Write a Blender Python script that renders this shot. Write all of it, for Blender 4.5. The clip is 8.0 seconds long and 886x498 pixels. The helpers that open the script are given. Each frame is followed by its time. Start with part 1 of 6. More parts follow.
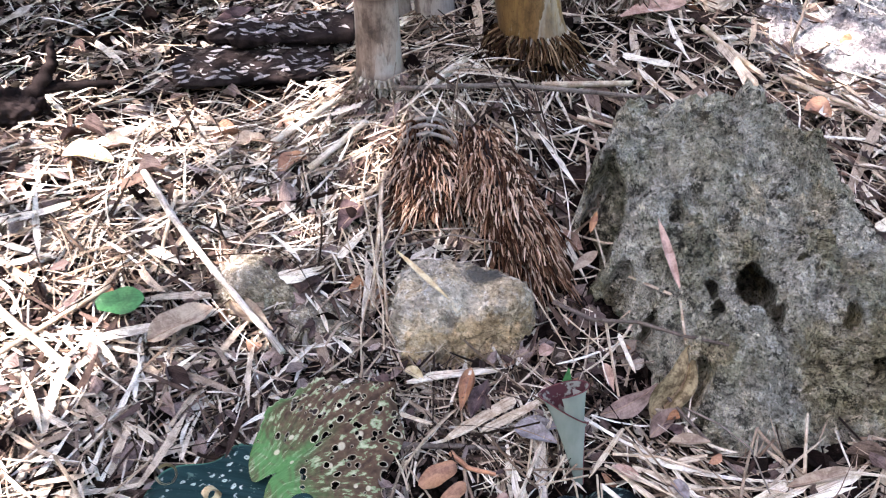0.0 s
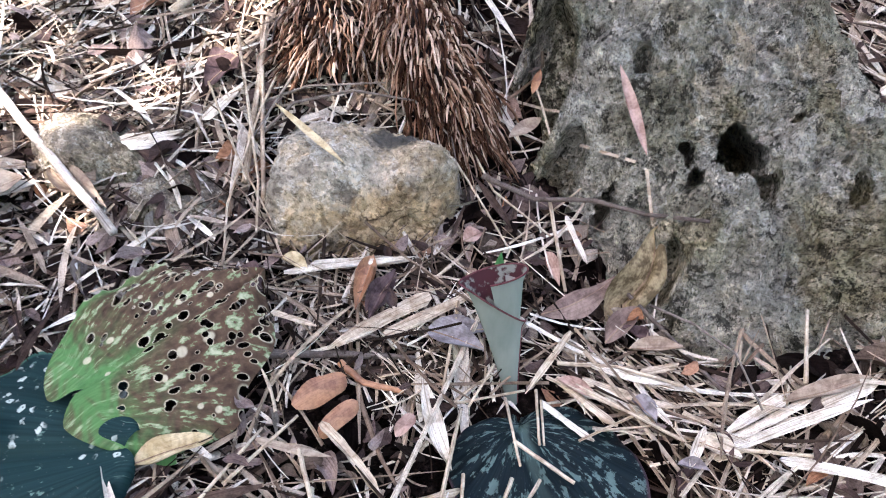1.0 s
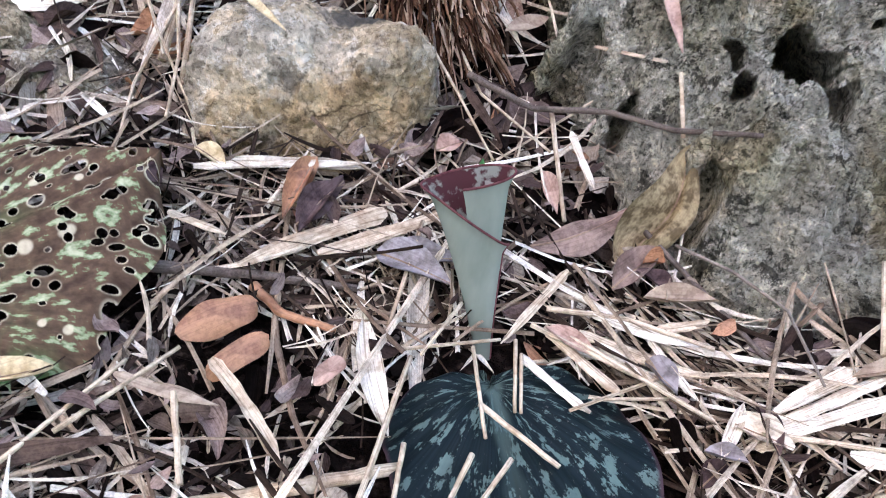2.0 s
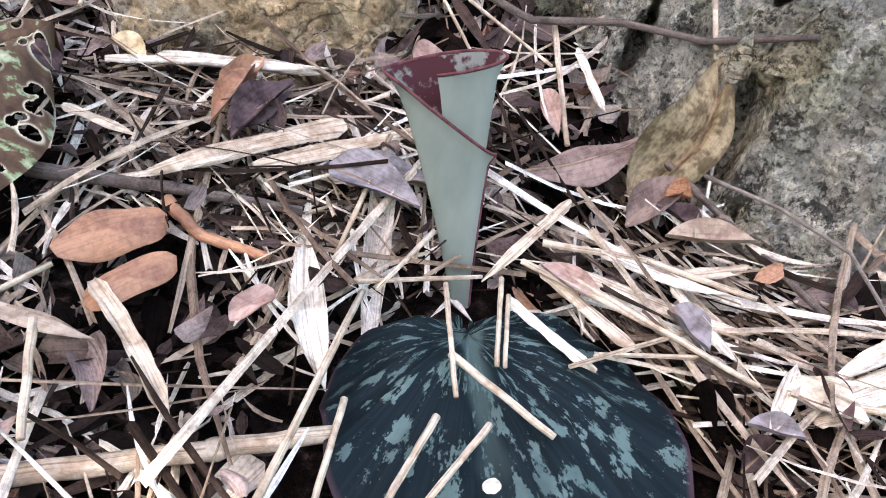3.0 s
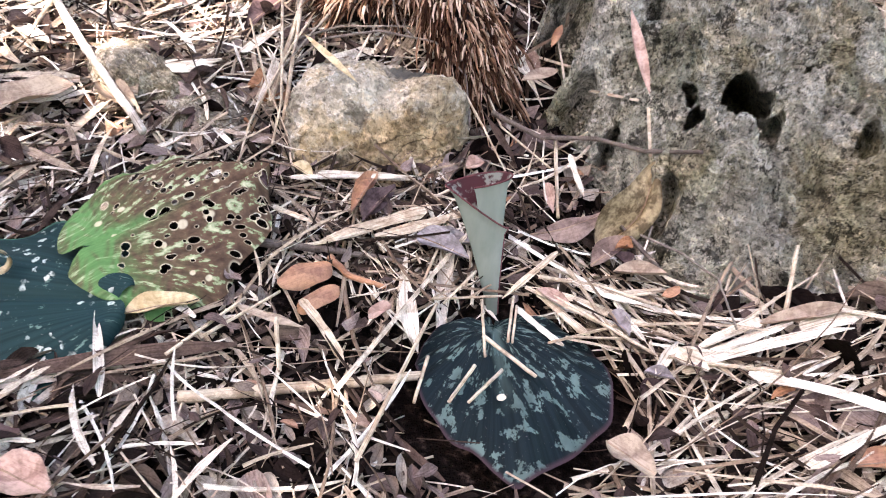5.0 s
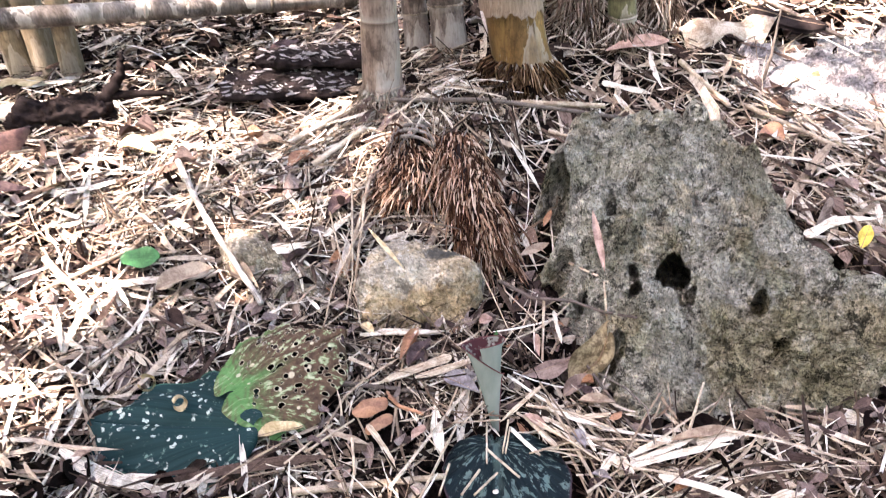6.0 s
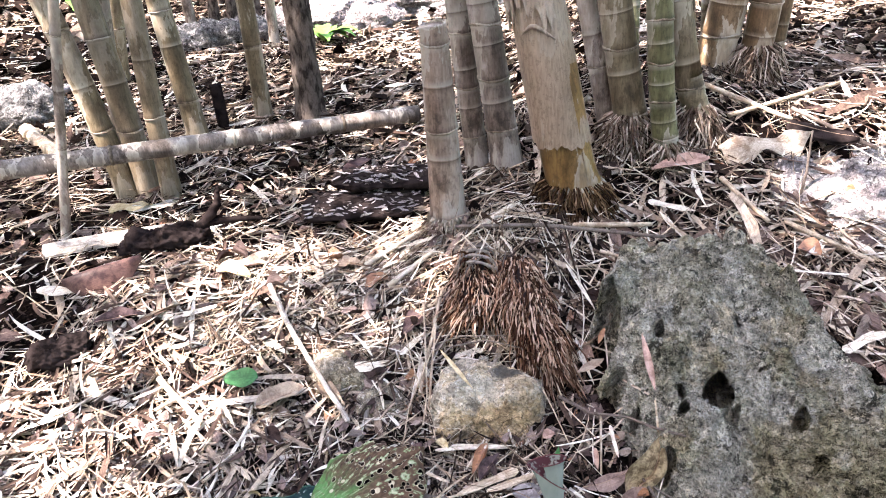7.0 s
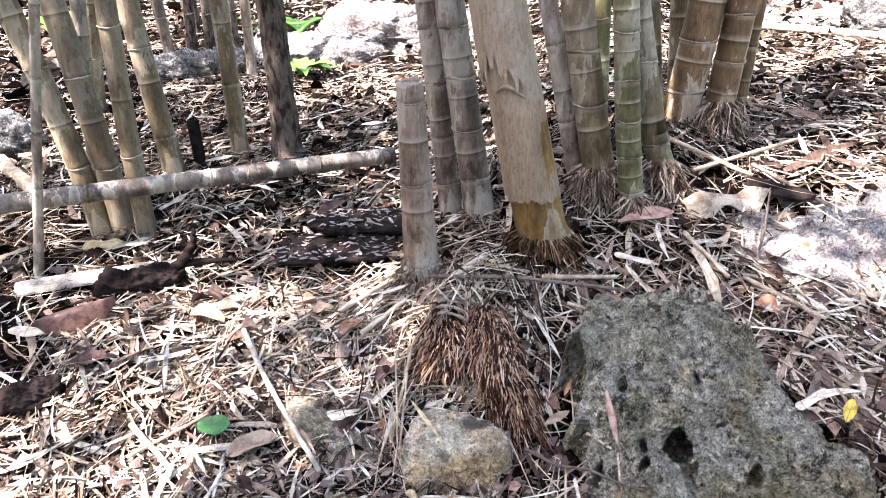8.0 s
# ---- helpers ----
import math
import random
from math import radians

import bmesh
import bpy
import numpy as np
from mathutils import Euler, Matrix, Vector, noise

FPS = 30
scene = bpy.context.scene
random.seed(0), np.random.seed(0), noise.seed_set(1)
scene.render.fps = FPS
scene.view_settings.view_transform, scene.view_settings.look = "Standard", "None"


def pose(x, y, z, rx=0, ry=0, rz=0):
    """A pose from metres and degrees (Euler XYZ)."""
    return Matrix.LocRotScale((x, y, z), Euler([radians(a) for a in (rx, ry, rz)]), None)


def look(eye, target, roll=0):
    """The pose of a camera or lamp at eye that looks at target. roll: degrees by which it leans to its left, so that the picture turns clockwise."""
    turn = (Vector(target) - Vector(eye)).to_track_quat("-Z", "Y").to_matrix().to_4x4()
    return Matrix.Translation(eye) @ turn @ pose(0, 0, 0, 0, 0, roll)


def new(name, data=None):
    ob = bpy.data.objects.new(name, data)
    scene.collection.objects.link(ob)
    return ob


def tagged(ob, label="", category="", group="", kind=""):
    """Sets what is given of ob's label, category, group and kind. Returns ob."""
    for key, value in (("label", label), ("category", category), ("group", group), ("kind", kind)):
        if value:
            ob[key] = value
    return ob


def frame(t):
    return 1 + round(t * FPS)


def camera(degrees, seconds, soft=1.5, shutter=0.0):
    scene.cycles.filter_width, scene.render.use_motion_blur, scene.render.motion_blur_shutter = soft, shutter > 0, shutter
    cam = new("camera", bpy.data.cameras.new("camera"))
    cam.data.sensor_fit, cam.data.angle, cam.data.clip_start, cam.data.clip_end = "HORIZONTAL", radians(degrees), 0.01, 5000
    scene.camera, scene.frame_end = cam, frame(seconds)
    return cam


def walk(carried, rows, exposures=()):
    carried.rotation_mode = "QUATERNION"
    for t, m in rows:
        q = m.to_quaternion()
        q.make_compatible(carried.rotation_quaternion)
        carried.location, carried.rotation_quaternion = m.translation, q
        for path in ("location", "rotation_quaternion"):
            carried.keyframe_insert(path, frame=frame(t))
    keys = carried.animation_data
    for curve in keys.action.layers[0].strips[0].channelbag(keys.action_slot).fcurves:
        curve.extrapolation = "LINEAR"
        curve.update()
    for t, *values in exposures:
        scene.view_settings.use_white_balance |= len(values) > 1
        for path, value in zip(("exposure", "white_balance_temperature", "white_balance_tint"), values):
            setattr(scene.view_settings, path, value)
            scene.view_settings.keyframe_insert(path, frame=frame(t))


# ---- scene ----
cam = camera(62.0, 8.0, soft=1.0, shutter=0.15)
PATH = [
    (0, (0.053, 0.03, 0.62), (-0.022, 1.644, -0.559), 0.9),
    (0.5, (0.07, 0.084, 0.531), (0.114, 1.66, -0.698), 3.4),
    (1, (0.086, 0.135, 0.442), (0.18, 1.68, -0.824), 5.2),
    (1.5, (0.102, 0.171, 0.371), (0.212, 1.721, -0.888), 7.2),
    (2, (0.118, 0.206, 0.316), (0.22, 1.749, -0.952), 9.4),
    (2.2, (0.125, 0.217, 0.289), (0.209, 1.761, -0.978), 10.0),
    (3.3, (0.144, 0.249, 0.229), (0.248, 1.819, -1.005), 11.3),
    (3.5, (0.146, 0.248, 0.229), (0.226, 1.818, -1.007), 11.3),
    (4, (0.141, 0.237, 0.239), (0.225, 1.85, -0.939), 12.0),
    (4.2, (0.147, 0.215, 0.252), (0.164, 1.827, -0.933), 9.9),
    (5.3, (0.17, 0.005, 0.441), (0.033, 1.625, -0.724), 4.5),
    (5.5, (0.186, -0.023, 0.484), (0.028, 1.603, -0.669), 3.7),
    (6, (0.216, -0.11, 0.609), (-0.095, 1.57, -0.43), 0.2),
    (6.5, (0.228, -0.152, 0.703), (-0.184, 1.573, -0.221), -1.8),
    (7, (0.224, -0.17, 0.742), (-0.258, 1.556, -0.148), -3.8),
    (7.5, (0.23, -0.173, 0.775), (-0.206, 1.573, -0.099), -2.2),
    (8, (0.229, -0.178, 0.798), (-0.185, 1.59, -0.041), -1.8),
]
walk(cam, [(t, look(eye, target, roll)) for t, eye, target, roll in PATH], exposures=[(0.0, 2.85, 6250, 20), (1.5, 3.06, 6400, 18), (3.5, 3.28, 6700, 19), (5.2, 3.28, 7050, 23), (6.5, 3.1, 6750, 21), (8.0, 2.85, 6400, 18)])

# ---- light: open shade under a bamboo grove, sun through gaps ----
SUN_ELEV, SUN_AZ = radians(58), radians(-130)   # azimuth of the sun, from +y towards +x
SUN_DIR = Vector((math.sin(SUN_AZ) * math.cos(SUN_ELEV), math.cos(SUN_AZ) * math.cos(SUN_ELEV), math.sin(SUN_ELEV)))
world = bpy.data.worlds.new("sky")
scene.world = world
world.use_nodes = True
wn = world.node_tree.nodes
sky = wn.new("ShaderNodeTexSky")
sky.sky_type, sky.sun_disc = "NISHITA", False
sky.sun_elevation, sky.sun_rotation = SUN_ELEV, SUN_AZ
sky.air_density, sky.dust_density = 1.0, 2.5
wn["Background"].inputs["Strength"].default_value = 0.15
world.node_tree.links.new(sky.outputs[0], wn["Background"].inputs["Color"])
sun = new("sun", bpy.data.lights.new("sun", "SUN"))
sun.data.energy, sun.data.angle, sun.data.color = 4.5, radians(0.6), (1.0, 0.965, 0.92)
sun.matrix_world = look((0, 0, 6), Vector((0, 0, 6)) - SUN_DIR)


# ---- materials ----
def mat(name, gloss=0.0):
    m = bpy.data.materials.new(name)
    m.use_nodes = True
    nt = m.node_tree
    nt.nodes["Principled BSDF"].inputs["Specular IOR Level"].default_value = gloss
    return m, nt, nt.nodes["Principled BSDF"]


def node(nt, kind, **values):
    n = nt.nodes.new(kind)
    for k, v in values.items():
        n.inputs[k.replace("_", " ")].default_value = v
    return n


def ramp(nt, fac, stops, hard=False):
    r = nt.nodes.new("ShaderNodeValToRGB")
    r.color_ramp.interpolation = "CONSTANT" if hard else "LINEAR"
    el = r.color_ramp.elements
    while len(el) < len(stops):
        el.new(0.5)
    for e, (p, c) in zip(el, stops):
        e.position, e.color = p, (*c, 1)
    nt.links.new(fac, r.inputs[0])
    return r.outputs[0]


def mix(nt, fac, a, b, how="MIX"):
    n = nt.nodes.new("ShaderNodeMix")
    n.data_type, n.blend_type = "RGBA", how
    for sock, v in ((n.inputs[0], fac), (n.inputs[6], a), (n.inputs[7], b)):
        if isinstance(v, (int, float)):
            sock.default_value = v
        elif isinstance(v, tuple):
            sock.default_value = (*v, 1)
        else:
            nt.links.new(v, sock)
    return n.outputs[2]


def noisy(nt, scale, detail=4.0, stretch=None, coord="Object", rough=0.6):
    tc = nt.nodes.new("ShaderNodeTexCoord")
    mp = nt.nodes.new("ShaderNodeMapping")
    if stretch:
        mp.inputs["Scale"].default_value = stretch
    nt.links.new(tc.outputs[coord], mp.inputs[0])
    n = node(nt, "ShaderNodeTexNoise", Scale=scale, Detail=detail, Roughness=rough)
    nt.links.new(mp.outputs[0], n.inputs["Vector"])
    return n.outputs["Fac"]


def bump(nt, bsdf, height, strength, distance):
    b = node(nt, "ShaderNodeBump", Strength=strength, Distance=distance)
    nt.links.new(height, b.inputs["Height"])
    nt.links.new(b.outputs[0], bsdf.inputs["Normal"])


def litter_mat(name, stops, rough=0.75, island=True, grain=(1, 1, 1), spots=0.5):
    """Dead plant matter: each piece takes its own tone, with grain and spots."""
    m, nt, b = mat(name)
    if island:
        rnd = nt.nodes.new("ShaderNodeNewGeometry").outputs["Random Per Island"]
    else:
        rnd = nt.nodes.new("ShaderNodeObjectInfo").outputs["Random"]
    col = ramp(nt, rnd, stops)
    big = noisy(nt, 90, 4, grain)
    fine = noisy(nt, 700, 3, grain)
    col = mix(nt, spots, col, ramp(nt, big, [(0.4, (0.3, 0.26, 0.24)), (0.5, (0.95, 0.95, 0.95)), (0.62, (1.12, 1.08, 1.02))]), "MULTIPLY")
    col = mix(nt, 0.45, col, ramp(nt, fine, [(0.4, (0.45, 0.42, 0.4)), (0.54, (1, 1, 1))]), "MULTIPLY")
    fib = noisy(nt, 1.0, 4, (35, 1300, 1), "UV", 0.65)
    col = mix(nt, 0.65, col, ramp(nt, fib, [(0.38, (0.42, 0.37, 0.33)), (0.49, (1, 1, 1)), (0.64, (1.2, 1.18, 1.14))]), "MULTIPLY")
    nt.links.new(col, b.inputs["Base Color"])
    b.inputs["Roughness"].default_value = rough
    bump(nt, b, mix(nt, 0.6, fine, fib), 0.6, 0.001)
    return m


PALE = [(0.0, (0.014, 0.0095, 0.0075)), (0.24, (0.06, 0.04, 0.03)), (0.37, (0.23, 0.16, 0.112)), (0.66, (0.52, 0.41, 0.3)), (0.86, (0.74, 0.65, 0.53)), (1.0, (0.86, 0.8, 0.7))]
M_STRAW = litter_mat("straw", PALE)
M_BLADE = litter_mat("bamboo_leaf_dry", [(0.0, (0.03, 0.02, 0.017)), (0.3, (0.15, 0.1, 0.078)), (0.55, (0.5, 0.39, 0.29)), (1.0, (0.84, 0.77, 0.66))])
# Darkened so the low litter layer reads as shaded gaps.
M_BROWN_SHADED = litter_mat("broad_leaf_shaded", [(0.0, (0.006, 0.004, 0.0038)), (0.45, (0.02, 0.0135, 0.012)), (0.6, (0.1, 0.068, 0.06)), (0.8, (0.29, 0.215, 0.19)), (0.95, (0.36, 0.27, 0.23)), (1.0, (0.4, 0.19, 0.1))], 0.5)
# Lighter, unshaded copy of the broad-leaf tones, for pieces on top.
M_CURLED = litter_mat("curled_leaf_bits", [(0.0, (0.04, 0.026, 0.023)), (0.4, (0.12, 0.082, 0.073)), (0.8, (0.28, 0.205, 0.18)), (0.94, (0.4, 0.31, 0.27)), (1.0, (0.4, 0.19, 0.1))], 0.5)
# Most crumbs are near black: shade under the litter put into colour.
M_CRUMB_SHADED = litter_mat("crumbs", [(0.0, (0.005, 0.0036, 0.003)), (0.65, (0.016, 0.011, 0.0095)), (0.88, (0.08, 0.056, 0.046)), (1.0, (0.45, 0.37, 0.3))])
M_ROOT = litter_mat("root_fibre", [(0.0, (0.014, 0.007, 0.005)), (0.4, (0.09, 0.042, 0.025)), (0.65, (0.31, 0.172, 0.107)), (1.0, (0.72, 0.53, 0.4))])
M_SKIRT = litter_mat("dark_root", [(0.0, (0.025, 0.016, 0.012)), (0.35, (0.13, 0.084, 0.06)), (0.7, (0.4, 0.3, 0.23)), (1.0, (0.72, 0.62, 0.52))])
M_SKIRT2 = litter_mat("rusty_root", [(0.0, (0.016, 0.009, 0.006)), (0.5, (0.07, 0.038, 0.02)), (0.85, (0.2, 0.12, 0.065)), (1.0, (0.38, 0.26, 0.16))])
# Lower tones are almost black, standing in for shadow between the flat leaves.
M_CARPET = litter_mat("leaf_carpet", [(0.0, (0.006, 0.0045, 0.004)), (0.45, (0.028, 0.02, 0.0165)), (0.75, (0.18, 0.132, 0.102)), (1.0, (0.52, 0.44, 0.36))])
M_TWIG = litter_mat("twig_bark", [(0.0, (0.13, 0.1, 0.085)), (1.0, (0.3, 0.25, 0.21))], island=False)


def plain_leaf(name, base, dark, rough=0.6, scale=60, grain=(1, 1, 1), fibre=0.3):
    m, nt, b = mat(name, 0.25 if rough < 0.45 else 0.0)
    a = noisy(nt, scale, 5, grain)
    f = noisy(nt, 420, 4, grain)
    col = ramp(nt, a, [(0.4, dark), (0.56, base)])
    col = mix(nt, 0.38, col, ramp(nt, f, [(0.4, (0.45, 0.42, 0.4)), (0.54, (1, 1, 1))]), "MULTIPLY")
    fib = noisy(nt, 1.0, 4, (28, 1000, 1), "UV", 0.65)
    col = mix(nt, fibre, col, ramp(nt, fib, [(0.38, (0.4, 0.35, 0.3)), (0.49, (1, 1, 1)), (0.64, (1.2, 1.18, 1.14))]), "MULTIPLY")
    nt.links.new(col, b.inputs["Base Color"])
    b.inputs["Roughness"].default_value = rough
    bump(nt, b, mix(nt, 0.4, f, fib), 0.5, 0.0008)
    return m


M_ORANGE = plain_leaf("orange_brown_leaf", (0.43, 0.215, 0.115), (0.25, 0.115, 0.065), 0.3, 45)
M_MIDBROWN = plain_leaf("mid_brown_leaf", (0.29, 0.2, 0.16), (0.15, 0.1, 0.08), 0.5, 45)
M_TAN = plain_leaf("tan_leaf", (0.44, 0.34, 0.25), (0.27, 0.19, 0.14))
M_GREY = plain_leaf("grey_leaf", (0.34, 0.3, 0.3), (0.2, 0.17, 0.165), 0.5)
M_OLIVE = plain_leaf("olive_brown_leaf", (0.36, 0.275, 0.16), (0.14, 0.1, 0.055), 0.7, 110)
M_WHITE = plain_leaf("bleached_leaf", (0.78, 0.69, 0.57), (0.56, 0.46, 0.35), 0.6, fibre=0.75)
M_STICK = plain_leaf("pale_stick", (0.62, 0.5, 0.37), (0.4, 0.29, 0.2), 0.7, fibre=0.75)
M_GREY2 = plain_leaf("weathered_stick", (0.56, 0.49, 0.42), (0.36, 0.3, 0.25), 0.7, fibre=0.75)
M_MAROON = plain_leaf("maroon_sheath", (0.15, 0.078, 0.06), (0.07, 0.032, 0.026), 0.4)
M_HULL = plain_leaf("dry_sheath", (0.6, 0.5, 0.4), (0.27, 0.19, 0.135), 0.7, 26, (1, 1, 1), 0.5)
M_PINK = plain_leaf("pinkish_leaf", (0.5, 0.33, 0.26), (0.3, 0.18, 0.14), 0.6)
M_GREEN = plain_leaf("green_leaf", (0.062, 0.2, 0.06), (0.038, 0.13, 0.04), 0.4)
M_LIME = plain_leaf("lime_leaf", (0.16, 0.34, 0.05), (0.09, 0.22, 0.04), 0.4)
M_YELLOW = plain_leaf("yellow_leaf", (0.7, 0.52, 0.11), (0.5, 0.36, 0.08), 0.5)
M_DARKLEAF = plain_leaf("purplish_brown_leaf", (0.13, 0.085, 0.08), (0.05, 0.032, 0.032), 0.45)
M_RIB = plain_leaf("leaf_rib", (0.36, 0.25, 0.17), (0.2, 0.13, 0.09), 0.6)
M_BARK = plain_leaf("dark_bark", (0.03, 0.022, 0.02), (0.01, 0.0075, 0.007), 0.6, 30)
M_SCALE = plain_leaf("grey_bark_scale", (0.48, 0.43, 0.41), (0.1, 0.08, 0.075), 0.8, 140)
M_FLAKE = plain_leaf("flaking_bark", (0.06, 0.047, 0.042), (0.01, 0.0075, 0.007), 0.85, 34, (1, 2.4, 1))
M_HUSK = plain_leaf("cream_husk", (0.66, 0.53, 0.33), (0.45, 0.33, 0.18), 0.6)
M_TRUNK = plain_leaf("trunk_bark", (0.15, 0.12, 0.1), (0.035, 0.026, 0.022), 0.9, 60, (1, 1, 0.4))


def soil_mat():
    m, nt, b = mat("shaded_leaf_mould")
    a, f, g = noisy(nt, 14, 5), noisy(nt, 120, 5), noisy(nt, 500, 3)
    # Blacker than real mould: the shade of the litter's gaps is in this ramp.
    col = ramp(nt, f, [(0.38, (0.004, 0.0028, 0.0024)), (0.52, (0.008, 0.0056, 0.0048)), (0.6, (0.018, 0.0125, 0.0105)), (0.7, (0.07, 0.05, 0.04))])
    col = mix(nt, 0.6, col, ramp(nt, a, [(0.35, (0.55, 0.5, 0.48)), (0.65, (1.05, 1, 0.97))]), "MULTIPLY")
    nt.links.new(col, b.inputs["Base Color"])
    b.inputs["Roughness"].default_value = 0.95
    bump(nt, b, mix(nt, 0.5, f, g), 0.8, 0.006)
    return m


M_SOIL = soil_mat()


def mix_tone(a, b, f):
    return tuple(p + (q - p) * f for p, q in zip(a, b))


def rock_mat(name, light, mid, dark, tint, lichen, cracks=0.6, s=1.0, spots=0.9, strata=0.0, relief=0.018, grain=0.9, fleck_amount=0.7, moss=None, earth=None, patch=None):
    """Weathered limestone: blotches, pits, thin cracks and lichen."""
    m, nt, b = mat(name)
    big, med = noisy(nt, 10 * s, 8, None, "Object", 0.7), noisy(nt, 42 * s, 9, None, "Object", 0.78)
    dk = noisy(nt, 33 * s, 9, None, "Object", 0.8)
    fine = noisy(nt, 330 * s, 6, None, "Object", 0.75)
    col = ramp(nt, med, [(0.36, mix_tone(mid, dark, 0.5)), (0.5, mid), (0.535, mid), (0.56, light), (0.7, light)])
    col = mix(nt, ramp(nt, dk, [(0.425, (spots, spots, spots)), (0.455, (0, 0, 0))]), col, dark)
    lic = noisy(nt, 24 * s, 9, (1, 1, 1.3), "Object", 0.82)
    col = mix(nt, ramp(nt, lic, [(0.555, (0, 0, 0)), (0.58, (0.75, 0.75, 0.75))]), col, lichen)
    col = mix(nt, grain, col, ramp(nt, fine, [(0.38, (0.25, 0.24, 0.22)), (0.47, (0.92, 0.92, 0.92)), (0.56, (1.05, 1.04, 1.02)), (0.64, (1.5, 1.47, 1.42))]), "MULTIPLY")
    tc = nt.nodes.new("ShaderNodeTexCoord")
    vor = nt.nodes.new("ShaderNodeTexVoronoi")
    vor.feature = "DISTANCE_TO_EDGE"
    vor.inputs["Scale"].default_value = 11 * s
    wob = node(nt, "ShaderNodeTexNoise", Scale=16.0 * s, Detail=5.0)
    nt.links.new(tc.outputs["Object"], wob.inputs["Vector"])
    add = nt.nodes.new("ShaderNodeMixRGB")
    add.blend_type, add.inputs[0].default_value = "ADD", 0.16
    nt.links.new(tc.outputs["Object"], add.inputs[1])
    nt.links.new(wob.outputs["Color"], add.inputs[2])
    nt.links.new(add.outputs[0], vor.inputs["Vector"])
    chip = nt.nodes.new("ShaderNodeTexVoronoi")
    chip.inputs["Scale"].default_value = 95 * s
    wob2 = node(nt, "ShaderNodeTexNoise", Scale=70.0 * s, Detail=4.0)
    nt.links.new(tc.outputs["Object"], wob2.inputs["Vector"])
    add2 = nt.nodes.new("ShaderNodeMixRGB")
    add2.blend_type, add2.inputs[0].default_value = "ADD", 0.03
    nt.links.new(tc.outputs["Object"], add2.inputs[1])
    nt.links.new(wob2.outputs["Color"], add2.inputs[2])
    nt.links.new(add2.outputs[0], chip.inputs["Vector"])
    fleck = noisy(nt, 95 * s, 6, None, "Object", 0.7)
    col = mix(nt, ramp(nt, fleck, [(0.59, (0, 0, 0)), (0.615, (fleck_amount,) * 3)]), col, mix_tone(light, (0.85, 0.8, 0.72), 0.4))
    col = mix(nt, ramp(nt, fleck, [(0.385, (fleck_amount,) * 3), (0.41, (0, 0, 0))]), col, dark)
    col = mix(nt, ramp(nt, big, [(0.475, (0, 0, 0)), (0.515, (1, 1, 1))]), col, mix(nt, 1.0, col, tint, "MULTIPLY"))
    tone = ramp(nt, chip.outputs["Color"], [(0.1, (0.62, 0.61, 0.6)), (0.5, (1, 1, 1)), (0.9, (1.3, 1.28, 1.24))])
    col = mix(nt, 0.75, col, tone, "MULTIPLY")
    crack = ramp(nt, vor.outputs["Distance"], [(0.0, (0.25, 0.23, 0.21)), (0.012, (1, 1, 1))])
    gate = ramp(nt, noisy(nt, 9 * s, 3), [(0.52, (0, 0, 0)), (0.6, (cracks, cracks, cracks))])
    col = mix(nt, gate, col, mix(nt, 1.0, col, crack, "MULTIPLY"))
    height = mix(nt, 0.5, mix(nt, 0.5, med, fine), chip.outputs["Distance"])
    if strata:
        bed = ramp(nt, noisy(nt, 20 * s, 5, (0.2, 2.0, 2.0), "Object", 0.65), [(0.478, (1, 1, 1)), (0.492, (0.2, 0.18, 0.16)), (0.5, (0.2, 0.18, 0.16)), (0.514, (1, 1, 1))])
        where = ramp(nt, noisy(nt, 8 * s, 3), [(0.52, (0, 0, 0)), (0.57, (strata, strata, strata))])
        bed = mix(nt, where, (1, 1, 1), bed)
        col = mix(nt, 1.0, col, bed, "MULTIPLY")
        height = mix(nt, 1.0, height, bed, "MULTIPLY")
    if earth:
        where = ramp(nt, noisy(nt, 7 * s, 5, None, "Object", 0.65), [(0.51, (0, 0, 0)), (0.54, (0.9, 0.9, 0.9))])
        col = mix(nt, where, col, mix(nt, 1.0, col, earth, "MULTIPLY"))
    if moss:
        where = ramp(nt, noisy(nt, 9 * s, 8, (1.2, 0.8, 1), "Object", 0.75), [(0.535, (0, 0, 0)), (0.55, (0.5, 0.5, 0.5))])
        col = mix(nt, where, col, mix(nt, 1.0, col, moss, "MULTIPLY"))
    if patch:
        off = nt.nodes.new("ShaderNodeVectorMath")
        off.operation = "DISTANCE"
        nt.links.new(mix(nt, 0.012, tc.outputs["Object"], wob2.outputs["Color"], "ADD"), off.inputs[0])
        off.inputs[1].default_value = patch[:3]
        where = ramp(nt, off.outputs["Value"], [(patch[3] * 0.7, (0.9, 0.9, 0.9)), (patch[3] * 1.15, (0, 0, 0))])
        col = mix(nt, where, col, mix(nt, 0.7, mix(nt, 1.0, col, (0.25, 0.25, 0.24), "MULTIPLY"), (0.085, 0.085, 0.08)))
    nt.links.new(col, b.inputs["Base Color"])
    b.inputs["Roughness"].default_value = 0.9
    bump(nt, b, height, 1.0, relief)
    return m


M_BOULDER = rock_mat("boulder_stone", (0.8, 0.745, 0.625), (0.55, 0.505, 0.415), (0.07, 0.064, 0.052), (0.74, 0.73, 0.67), (0.7, 0.68, 0.6), 0.9, 1.0, 0.9, 0.85, 0.03, 0.95,
                     fleck_amount=0.75, moss=(0.72, 0.75, 0.64), earth=(0.98, 0.91, 0.8))
